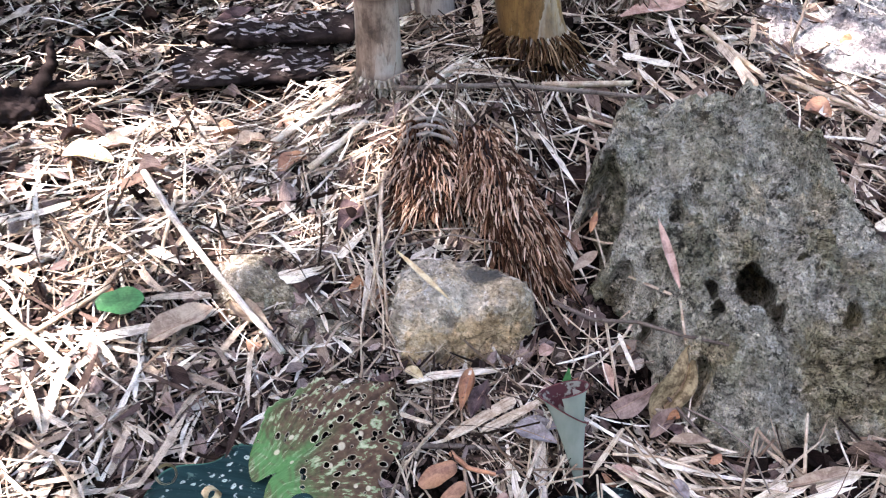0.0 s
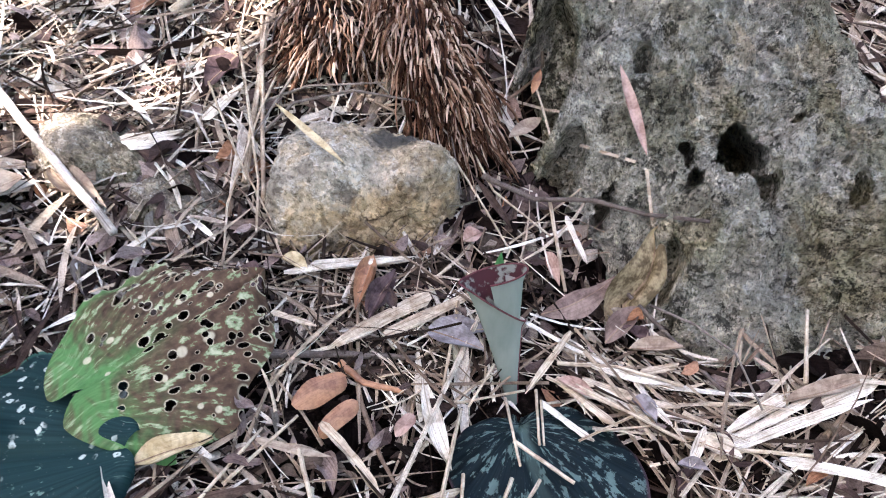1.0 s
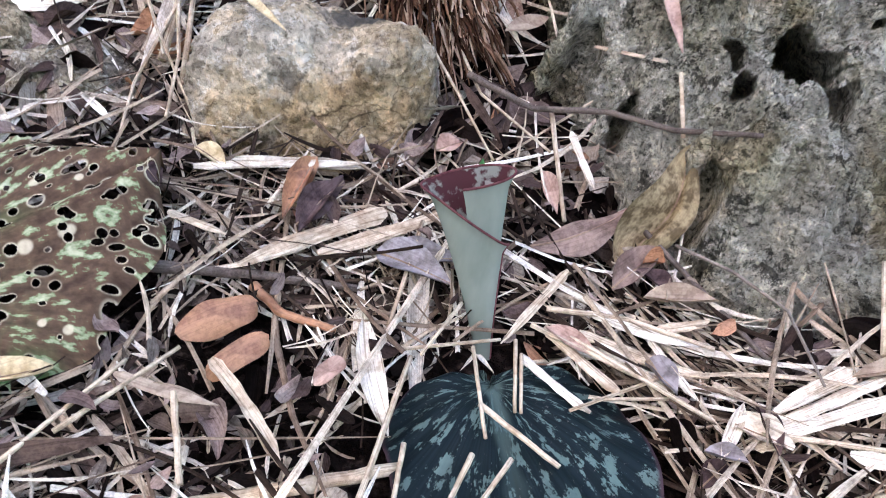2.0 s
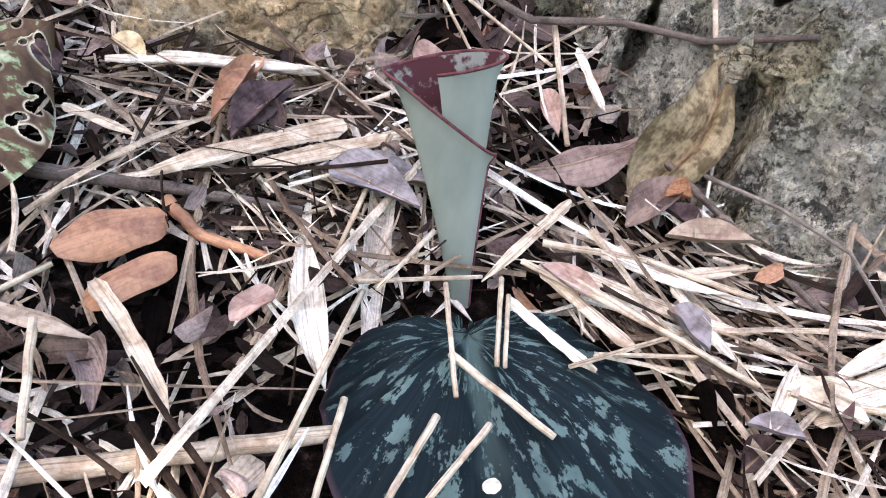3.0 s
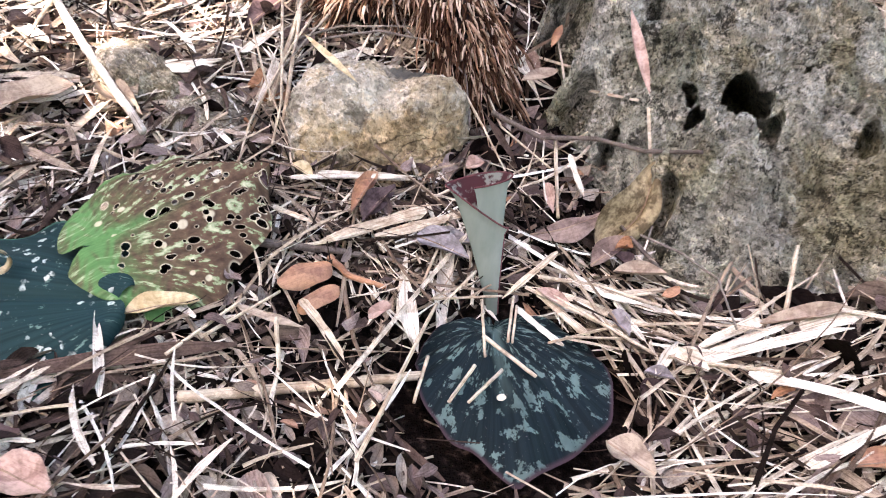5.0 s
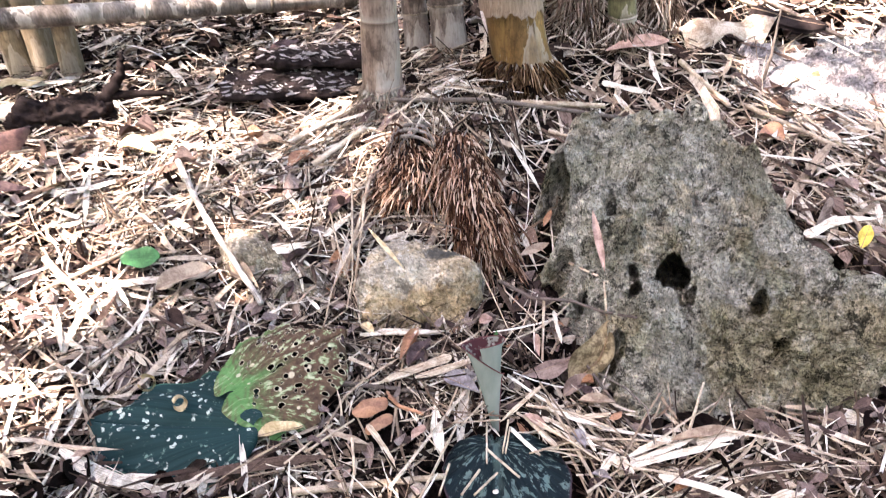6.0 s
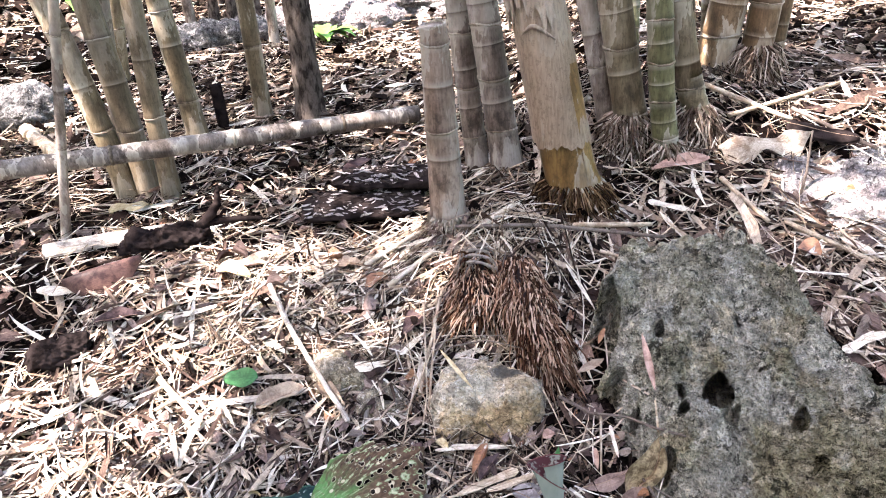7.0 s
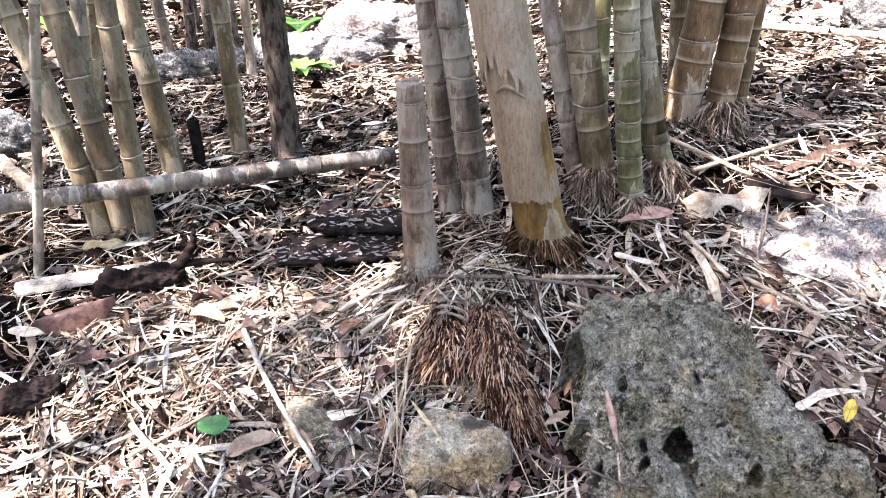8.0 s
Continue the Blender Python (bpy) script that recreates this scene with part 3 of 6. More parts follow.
    lay("fallen_leaf_carpet", "carpet of small brown and tan fallen leaves, half darkened as gap shade", "dead leaves", M_CARPET,
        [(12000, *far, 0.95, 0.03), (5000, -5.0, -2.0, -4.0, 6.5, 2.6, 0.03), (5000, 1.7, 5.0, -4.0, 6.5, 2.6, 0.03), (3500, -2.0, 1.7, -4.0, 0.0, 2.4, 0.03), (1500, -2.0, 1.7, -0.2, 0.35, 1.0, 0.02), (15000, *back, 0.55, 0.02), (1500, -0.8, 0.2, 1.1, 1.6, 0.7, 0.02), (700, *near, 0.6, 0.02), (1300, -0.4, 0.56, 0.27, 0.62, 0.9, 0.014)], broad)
    lay("leaf_crumbs", "small broken bits of dead leaf on soil, blackened as shade under litter", "leaf crumbs", M_CRUMB_SHADED,
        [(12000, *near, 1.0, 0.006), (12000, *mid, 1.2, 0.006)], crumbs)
    sides = ((-2.05, -1.4, 0.0, 1.7), (1.05, 1.75, 0.0, 1.7))
    lay("fallen_leaf_carpet", "brown and tan fallen leaves at the sides of the clearing", "dead leaves", M_CARPET, [(1100, *zone, 1.1, 0.025) for zone in sides], broad)
    lay("straw_litter", "pale dry bamboo straws at the sides of the clearing", "straw", M_STRAW, [(900, *zone, 1.2, 0.03) for zone in sides], straws)


litter()


# ---- stones ----
def lump(name, center, radii, power, turn, amp, scale, material, label, res=72, pits=(), seed=0.0, group="", grit=0.0, category="stone"):
    """A rounded, weathered stone, partly sunk: a blocky ellipsoid with layered noise and optional pits (place, width, depth)."""
    rows, cols = res, res * 2
    th = np.linspace(0.02, math.pi - 0.02, rows)
    ph = np.linspace(0, 2 * math.pi, cols, endpoint=False)
    T, P = np.meshgrid(th, ph, indexing="ij")
    d = np.stack([np.sin(T) * np.cos(P), np.sin(T) * np.sin(P), np.cos(T)], -1).reshape(-1, 3)
    k = (np.abs(d) ** power).sum(1) ** (-1 / power)
    p = d * k[:, None] * np.array(radii)
    turn_m = np.array(Euler([radians(a) for a in turn]).to_matrix())
    p = p @ turn_m.T
    nrm = (d / np.array(radii)) @ turn_m.T
    nrm /= np.linalg.norm(nrm, axis=1)[:, None]
    size = min(radii)
    off = np.array([amp * size * (turbulence(q + seed, scale / size * 0.55, 3) + 0.35 * turbulence(q - seed, scale / size * 2.6, 4)) for q in p])
    p = p + nrm * off[:, None]
    if grit:
        for i, q in enumerate(p):
            v = Vector(q + seed)
            a, b = noise.voronoi(v * 45 + noise.noise_vector(v * 30))[0], noise.voronoi(v * 120 + noise.noise_vector(v * 70))[0]
            p[i] += nrm[i] * grit * ((min(0.3, a[1] - a[0]) - 0.2) + 0.6 * (min(0.35, b[1] - b[0]) - 0.2) + 0.4 * noise.noise(v * 200))
    for place, width, depth in pits:
        q = p + np.array(center) - np.array(place)
        r = np.linalg.norm(q * np.array((1, 0.85, 0.85)), axis=1) + 0.12 * width * np.array([turbulence(v, 2.2 / width, 2) for v in p])
        p = p - nrm * (depth * (1 - smooth(width * 0.55, width, r)))[:, None]
    me = mesh(name, p, grid_faces(rows, cols, True), material)
    ob = new(name, me)
    ob.location = center
    return tagged(ob, label, category, group)


lump("stone", (0.045, 0.66, 0.053), (0.08, 0.064, 0.066), 4.2, (-20, 3, 4), 0.26, 0.85, M_STONE, "rounded yellowish limestone half sunk in the litter", 130, seed=1.3, grit=0.006)


def build_boulder():
    cx, cy = BOULDER
    rows, cols = 210, 400
    E, W = np.meshgrid(np.linspace(0, 1, rows) ** 0.8, np.linspace(-math.pi, math.pi, cols, endpoint=False), indexing="ij")
    jag = np.array([0.016 * turbulence((math.cos(w) * 3, math.sin(w) * 3, 4.0), 1.6, 4) for w in W[0]])
    R = (boulder_edge(W) + jag[None]) * E
    X, Y = cx + R * np.cos(W), cy + R * np.sin(W)
    G = ground_height(X, Y) - 0.03
    start = np.interp(np.degrees(W), (-180, -140, -105, -60, 0, 60, 100, 140, 180), (0.55, 0.5, 0.72, 0.8, 0.84, 0.86, 0.9, 0.9, 0.55))
    top = 0.1 + 0.5 * (Y - 0.534) - 0.3 * np.clip(X - 0.36, 0, None) * smooth(0.6, 0.74, Y)
    keep = 1 - np.clip((E - start) / (1 - start), 0, 1) ** 2.0
    Z = G + (np.maximum(top, G + 0.02) - G) * keep
    n1, n2 = np.zeros(X.size), np.zeros(X.size)
    for i, (x, y) in enumerate(zip(X.ravel(), Y.ravel())):
        p = Vector((x, y, 0.4 * y))
        block = noise.voronoi(p * 17 + Vector((0.3, 1.0, 0)) + 0.35 * noise.noise_vector(p * 22))[0]
        n1[i] = 0.034 * turbulence(p, 9, 3) + 0.034 * (min(0.28, block[1] - block[0]) - 0.2)
        n2[i] = 0.01 * turbulence(p + Vector((5, 0, 0)), 30, 5)
    bump_z = (n1 + n2).reshape(X.shape) * np.clip(0.35 + keep, 0, 1)
    wob = (n1 * 12).reshape(X.shape)
    Z = Z + bump_z
    Xp, Yp, Zp, Xw, Yw = (np.zeros_like(Z) for _ in range(5))
    for px, py, w, depth, tall in ((0.345, 0.632, 0.0185, 0.15, 1.75), (0.36, 0.6, 0.009, 0.05, 1.0), (0.3, 0.628, 0.006, 0.06, 1.5), (0.303, 0.608, 0.0075, 0.07, 1.3), (0.248, 0.628, 0.006, 0.05, 1.2),
                                   (0.442, 0.607, 0.009, 0.06, 1.3), (0.288, 0.563, 0.009, 0.035, 1.6), (0.19, 0.735, 0.034, 0.06, 1.0), (0.213, 0.672, 0.02, 0.035, 1.0), (0.375, 0.735, 0.006, 0.03, 1.2),
                                   (0.40, 0.665, 0.005, 0.025, 1.0), (0.455, 0.56, 0.007, 0.03, 1.0), (0.27, 0.705, 0.007, 0.02, 1.0), (0.43, 0.63, 0.004, 0.015, 1.0)):
        d = np.hypot(X - px, (Y - py) / tall) * (1 + 0.06 * wob) + 0.07 * w * np.sin(3 * np.arctan2(Y - py, X - px) + 40 * px)
        dent = depth * (1 - smooth(0.92 * w, w, d))
        if 0.3 < px < 0.43:
            Xw, Yw = Xw + 0.8 * (X - px) * (dent / depth), Yw + 0.8 * (Y - py) * (dent / depth)
        Xp, Yp, Zp = np.maximum(Xp, 0.2 * dent), np.maximum(Yp, 0.82 * dent), np.minimum(Zp, -0.54 * dent)
    for x0, slope, deep in ((0.405, 0.05, 0.007), (0.46, -0.12, 0.006), (0.352, 0.2, 0.004)):
        line = x0 + slope * (Y - 0.6) + 0.25 * wob * 0.1
        Z = Z - deep * np.exp(-((X - line) / 0.0028) ** 2) * smooth(0.7, 0.6, Y)
    for y0, deep in ((0.515, 0.005), (0.54, 0.005), (0.572, 0.004)):
        line = y0 + 0.15 * (X - 0.45) + 0.03 * wob
        Z = Z - deep * np.exp(-((Y - line) / 0.0022) ** 2) * smooth(0.36, 0.41, X)
    X, Y, Z = X + Xp + Xw, Y + Yp + Yw, Z + Zp + 0.5 * Yw - 0.05 * smooth(0.985, 1.0, E)
    for i in range(X.size):
        p = Vector((X.flat[i], Y.flat[i], Z.flat[i]))
        q = 0.006 * noise.noise_vector(p * 26) + 0.0012 * noise.noise_vector(p * 110) + 0.0018 * noise.noise_vector(p * 190)
        cell = noise.voronoi(p * 48 + noise.noise_vector(p * 30))[0]
        chip = noise.voronoi(p * 105 + 1.3 * noise.noise_vector(p * 60))[0]
        rough = 0.014 * (min(0.3, cell[1] - cell[0]) - 0.2) + 0.0105 * (min(0.35, chip[1] - chip[0]) - 0.2)
        rough += 0.003 * (noise.noise(Vector((p.x * 9, p.y * 48, p.z * 48))) > 0.1) * (p.x > 0.36)
        q += Vector((0, -0.5, 0.86)) * rough
        X.flat[i] += q.x
        Y.flat[i] += q.y
        Z.flat[i] += q.z
    o = np.array((cx, cy, 0.05))
    ob = new("boulder", mesh("boulder", np.stack([X, Y, Z], -1).reshape(-1, 3) - o, grid_faces(rows, cols, True), M_BOULDER))
    ob.location = o
    tagged(ob, "large grey-green weathered limestone boulder with dark pits", "stone")


build_boulder()
lump("stone", (-0.185, 0.69, 0.066), (0.052, 0.047, 0.036), 2.4, (0, 10, 20), 0.3, 1.0, M_EARTHY, "small earthy stone mostly buried under straw", 44, seed=3.0)
lump("stone", (-0.11, 0.64, 0.054), (0.038, 0.034, 0.032), 2.4, (10, 0, 50), 0.3, 1.0, M_EARTHY, "small brown stone mostly buried under straw", 44, seed=5.0)
lump("flat_rock", (0.765, 1.2, 0.18), (0.3, 0.175, 0.085), 4.5, (5, -4, 12), 0.4, 0.9, M_ROCK, "broad pale rock in sun at the edge of the clump", 90, seed=2.0, grit=0.02)
lump("rock", (-1.5, 2.7, 0.19), (0.22, 0.15, 0.11), 2.5, (0, 0, 15), 0.45, 0.9, M_FARROCK, "dark grey rock among fallen leaves behind the grove", 60, seed=7.0, grit=0.025)
lump("rock", (-1.08, 2.98, 0.22), (0.32, 0.15, 0.085), 2.6, (0, 0, -6), 0.45, 0.9, M_ROCK, "low pale sunlit rock behind the grove", 60, seed=8.0, grit=0.02)
lump("rock", (-0.75, 3.25, 0.27), (0.42, 0.22, 0.13), 2.5, (0, 0, -10), 0.5, 0.9, M_ROCK, "jagged pale sunlit rock behind the grove", 70, seed=9.0, grit=0.03)
lump("rock", (1.42, 2.95, 0.37), (0.33, 0.2, 0.17), 2.5, (0, 0, -10), 0.45, 0.9, M_FARROCK, "dark rock at the far edge of the clearing", 60, seed=12.0, grit=0.025)
# Pale slab added so the sunlit far ground comes out white.
lump("rock_shelf", (1.5, 3.5, 0.27), (1.2, 0.6, 0.1), 4.0, (0, 0, -4), 0.3, 0.9, M_ROCK, "pale slab added where far ground lies bleached by full sun", 70, seed=14.0)
lump("rock", (-1.27, 0.82, 0.14), (0.12, 0.1, 0.115), 2.6, (0, 0, 10), 0.3, 0.9, M_EARTHY, "brown rock under the end of the fallen pole", 40, seed=16.0)
lump("rock", (-1.75, 1.75, 0.14), (0.2, 0.14, 0.09), 2.6, (0, 0, 30), 0.4, 0.9, M_FARROCK, "grey rock beside the farther clump", 50, seed=15.0, grit=0.008)


# ---- bamboo ----
def culm(x, y, lean_x, lean_y, d0, d1, height, material, label, nodes=0.11, first=0.05, bow=0.0, sunk=0.02, seed=0, collar=0.0, group="bamboo culms", foot=0.0):
    """One bamboo culm: stem with swollen joints, each joint's pale ring, and a skirt of short roots."""
    rng = np.random.default_rng(100 + seed)
    z0 = gz(x, y)
    thing = empty("bamboo_culm", (x, y, z0), label, "bamboo", group)
    hs, radii = [], []
    joints = []
    h = first
    while h < height:
        joints.append(h)
        h += nodes * rng.uniform(0.85, 1.15) * (1 + 0.25 * len(joints) * 0.3)
    marks = sorted(set([-sunk, height] + [j + o for j in joints for o in (-0.024, -0.014, -0.008, -0.003, 0.0, 0.002, 0.005, 0.012, 0.02) if 0 < j + o < height]
                       + list(np.arange(0, height, 0.06))))

    def centre(h):
        curve = foot * (math.exp(-max(0, h) / 0.06) - 1) if h < 0.5 else -foot
        return Vector((lean_x * h + bow * h * h + curve + foot, lean_y * h, h))

    def radius(h):
        r = 0.5 * (d0 + (d1 - d0) * min(1, max(0, h) / height))
        for j in joints:
            r *= 1 + 0.045 * math.exp(-((h - j - 0.002) / 0.004) ** 2) - 0.02 * math.exp(-((h - j + 0.008) / 0.005) ** 2)
        return r * (1 + 0.12 * math.exp(-max(0, h) / 0.03))

    v, f = tube([centre(h) for h in marks], [radius(h) for h in marks], 22)
    stem = part("stem", mesh_any("stem", v, f, material), thing)
    gap = [min((h - j for j in joints), key=abs, default=0.03) for h in marks]
    near = stem.data.attributes.new("joint", "FLOAT", "POINT")
    near.data.foreach_set("value", np.array([np.clip(0.5 + g / 0.06, 0.01, 0.99) for g in gap for _ in range(22)] + [0.01, 0.01], np.float32))
    for j in joints:
        r = radius(j)
        q = min(1.0, d0 / 0.045)
        prof = [(-0.0024 * q, -0.0003), (-0.0013 * q, 0.0018 * q), (0.0005 * q, 0.0022 * q), (0.002 * q, -0.0003)]
        v = []
        for dz, dr in prof:
            for k in range(22):
                w = 2 * math.pi * k / 22
                wob = 0.0018 * math.sin(2 * w + j * 40) + 0.0007 * math.sin(7 * w + j * 90)
                c = centre(j + dz + wob)
                v.append((c.x + (r + dr - 0.0004) * math.cos(w), c.y + (r + dr - 0.0004) * math.sin(w), c.z))
        part("node_ring", mesh("node_ring", v, grid_faces(4, 22, True), M_NODE), stem)
    if collar:
        V, F, n = [], [], 0
        for k in range(int((900 if d0 > 0.08 else 480) * collar / 0.05)):
            w, h = rng.uniform(0, 6.28), rng.uniform(0.0, collar)
            r = 0.5 * d0
            out = rng.uniform(0.25, 0.8) * collar * (0.95 if d0 > 0.08 else 0.55)
            c = centre(h)
            p0 = Vector((c.x + r * 0.95 * math.cos(w), c.y + r * 0.95 * math.sin(w), h))
            p1 = p0 + Vector((math.cos(w) * out * 0.6, math.sin(w) * out * 0.6, -0.3 * out))
            p2 = p0 + Vector((math.cos(w) * out + rng.normal(0, 0.012), math.sin(w) * out + rng.normal(0, 0.012), -min(h + 0.01, rng.uniform(0.8, 2.2) * out)))
            a, b = tube([p0, p1, p2], [0.0018, 0.0015, 0.0008], 4)
            V += a
            F += [tuple(i + n for i in q) for q in b]
            n += len(a)
        tagged(part("root_skirt", mesh_any("root_skirt", V, F, M_SKIRT2 if d0 > 0.08 else M_SKIRT), thing, "skirt of short brown roots"), kind="stuff")
    return thing


def sheath(thing, lean, r, h0, h1, phi0, phi1, jag, material, label, flare=0.0, seed=0):
    """A dry papery sheath round a culm, ragged along its lower edge."""
    rows, cols = 40, 60
    P = []
    for i in range(rows):
        for j in range(cols):
            w = phi0 + (phi1 - phi0) * j / (cols - 1)
            low = h0 + jag * (turbulence((math.cos(w) * 2, math.sin(w) * 2, seed), 3.0, 4))
            h = low + (h1 - low) * (i / (rows - 1)) ** 1.6
            q = r * (1 - 0.17 * max(0.0, h - 0.12)) + flare * (1 - i / (rows - 1)) ** 6 + 0.0012 * turbulence((w, h * 12, seed), 2.0, 3)
            P.append((lean * h + q * math.cos(w), q * math.sin(w), h))
    f = grid_faces(rows, cols)
    inner = [(lean * p[2] + (p[0] - lean * p[2]) * 0.975, p[1] * 0.975, p[2]) for p in P]
    return part("sheath", mesh("sheath", P + inner, np.concatenate([f, f[:, ::-1] + len(P)]), material), thing, label)


def cut_top(thing, lean, r, h):
    v = []
    for dr, dz in ((0.0003, -0.002), (0.0006, 0.001), (-0.004, 0.001), (-0.0045, -0.02), (-r * 0.999, -0.021)):
        for k in range(24):
            w = 2 * math.pi * k / 24
            tip = 0.004 * math.sin(w + 0.8) + 0.0015 * math.sin(5 * w)
            v.append((lean * h + (r + dr) * math.cos(w), (r + dr) * math.sin(w), h + dz + (tip if dr > -0.01 else 0)))
    part("cut_end", mesh("cut_end", v, grid_faces(5, 24, True), M_NODE), thing, "pale hollow cut end")


stump = culm(-0.078, 0.965, -0.02, 0.0, 0.064, 0.044, 0.364, M_DRYCULM, "dry grey-brown bamboo stump cut off square", 0.125, 0.045, seed=1, collar=0.035)
B = culm(0.13, 1.06, -0.19, 0.0, 0.09, 0.06, 1.9, M_GOLD, "thick bamboo culm wrapped in a torn dry sheath", 0.24, 0.31, seed=2, collar=0.055, foot=0.012)
cut_top(stump, -0.02, 0.022, 0.3645)


def root_nubs(thing, r, heights, count, seed):
    """Rings of short pale root stubs round the foot of a culm."""
    rng = np.random.default_rng(seed)
    for h in heights:
        V, F, n = [], [], 0
        for k in range(count):
            w = 2 * math.pi * (k + rng.uniform(-0.25, 0.25)) / count
            out = Vector((math.cos(w), math.sin(w), 0))
            a = out * (r - 0.002) + Vector((0, 0, h + rng.uniform(-0.002, 0.002)))
            b = a + out * rng.uniform(0.006, 0.011) + Vector((0, 0, -rng.uniform(0.004, 0.01)))
            v, f = tube([a, a.lerp(b, 0.6), b], [0.0022, 0.0019, 0.0009], 6)
            V += v
            F += [tuple(i + n for i in q) for q in f]
            n += len(v)
        part("root_ring", mesh_any("root_ring", V, F, M_NODE), thing, "ring of short pale root stubs")


root_nubs(stump, 0.034, (0.046, 0.034, 0.02), 34, 8)
root_nubs(B, 0.047, (0.05, 0.034), 30, 9)
sheath(B, -0.19, 0.0475, 0.125, 1.85, -2.9, 2.4, 0.012, M_SHEATHED, "dry brown sheath with a ragged lower edge", 0.003, 1)
sheath(B, -0.19, 0.0505, 0.34, 1.85, -3.4, -0.9, 0.06, M_PAPER, "outer torn sheath flap", 0.004, 2)
sheath(B, -0.19, 0.049, 0.01, 0.26, -0.75, -0.15, 0.02, M_GOLD, "split golden sliver of culm", 0.004, 3)
ridge = [Vector((-0.19 * h + 0.0495 * math.cos(w), 0.0495 * math.sin(w), h)) for w, h in [(-2.15 + 0.14 * i, 0.325 - 0.011 * abs(i - 3.4) ** 1.2 / 3) for i in range(9)]]
v, f = tube(ridge, [0.0008, 0.002, 0.003, 0.0036, 0.0038, 0.0034, 0.0026, 0.0018, 0.0007], 8)
part("sheath_scar", mesh_any("sheath_scar", v, f, M_PAPER), B, "curled ridge where a sheath tore off")
culm(-0.087, 1.264, -0.087, 0.0, 0.047, 0.036, 1.9, M_GREYCULM, "slender weathered grey bamboo culm", 0.1, 0.08, seed=3, collar=0.02)
culm(-0.02, 1.239, -0.128, 0.0, 0.062, 0.04, 1.9, M_GREYCULM, "weathered grey bamboo culm with a pale bloom", 0.085, 0.09, seed=4, collar=0.02)
culm(0.182, 1.25, -0.2, 0.0, 0.036, 0.03, 1.9, M_GREYCULM, "slender grey bamboo culm in the clump", 0.13, 0.15, seed=5)
culm(0.226, 1.225, -0.17, 0.0, 0.062, 0.046, 1.9, M_OLIVECULM, "stout brownish bamboo culm with pale joints", 0.1, 0.07, seed=6, collar=0.075, foot=0.008)
culm(0.28, 1.185, -0.085, 0.0, 0.046, 0.043, 1.9, M_GREENCULM, "green bamboo culm with close joints", 0.06, 0.05, seed=7, collar=0.045, foot=0.012)
culm(0.335, 1.245, -0.19, 0.0, 0.05, 0.03, 1.9, M_OLIVECULM, "olive bamboo culm flaring at the foot", 0.13, 0.1, seed=8, collar=0.07, foot=0.03)
culm(0.386, 1.53, 0.12, 0.0, 0.078, 0.066, 1.9, M_BROWNCULM, "thick golden-brown bamboo culm", 0.1, 0.08, seed=9, collar=0.03, foot=-0.01)
culm(0.462, 1.53, 0.09, 0.0, 0.064, 0.058, 1.9, M_BROWNCULM, "golden-brown bamboo culm with whitish joints", 0.085, 0.06, seed=10, collar=0.08)
culm(0.53, 1.68, 0.06, 0.0, 0.032, 0.028, 1.9, M_BROWNCULM, "thin brown bamboo culm at the back of the clump", 0.12, 0.06, seed=11)
culm(0.207, 1.511, -0.03, 0.0, 0.042, 0.04, 1.9, M_GREENCULM, "dark green bamboo culm at the back of the clump", 0.14, 0.1, seed=12)
culm(0.335, 1.625, -0.12, 0.0, 0.042, 0.04, 1.9, M_OLIVECULM, "dark olive bamboo culm in shade at the back of the clump", 0.16, 0.1, seed=13)
culm(0.155, 1.48, -0.06, 0.0, 0.046, 0.044, 1.9, M_GREYCULM, "shaded grey bamboo culm at the back of the clump", 0.15, 0.1, seed=23)
culm(0.385, 1.66, -0.06, 0.0, 0.04, 0.038, 1.9, M_OLIVECULM, "shaded olive bamboo culm at the back of the clump", 0.15, 0.1, seed=24)
culm(0.06, 1.5, -0.15, 0.0, 0.05, 0.048, 1.9, M_OLIVECULM, "shaded olive bamboo culm at the back of the clump", 0.16, 0.1, seed=14)
LEFT = "culms of the farther clump"
culm(-0.956, 1.255, -0.14, 0.0, 0.052, 0.05, 1.9, M_OLIVECULM, "leaning dull olive bamboo culm", 0.2, 0.17, bow=-0.12, seed=15, group=LEFT)
culm(-0.914, 1.279, -0.06, 0.0, 0.057, 0.052, 1.9, M_TANCULM, "brown bamboo culm with a torn sheath", 0.22, 0.16, bow=-0.08, seed=16, group=LEFT)
culm(-0.836, 1.255, 0.0, 0.0, 0.046, 0.04, 1.9, M_TANCULM, "pale dry bamboo culm spreading at the foot", 0.24, 0.2, bow=0.06, seed=17, group=LEFT)
culm(-0.972, 1.617, -0.1, 0.0, 0.06, 0.052, 1.9, M_OLIVECULM, "dark grey-brown bamboo culm", 0.2, 0.12, seed=18, group=LEFT)
culm(-0.85, 1.787, -0.0, 0.0, 0.05, 0.046, 1.9, M_OLIVECULM, "straight dark olive bamboo culm", 0.26, 0.22, seed=19, group=LEFT)
culm(-1.04, 1.36, 0.14, 0.0, 0.037, 0.03, 1.5, M_GREYCULM, "weathered thin grey bamboo culm", 0.2, 0.1, seed=20, group=LEFT)
culm(-0.959, 1.028, 0.28, 0.0, 0.02, 0.018, 1.9, M_GREYCULM, "thin pale dry bamboo cane", 0.2, 0.21, seed=21, group=LEFT)
culm(-1.6, 2.15, 0.17, 0.0, 0.056, 0.05, 1.9, M_OLIVECULM, "grey bamboo culm farther back", 0.3, 0.2, seed=22, group=LEFT)


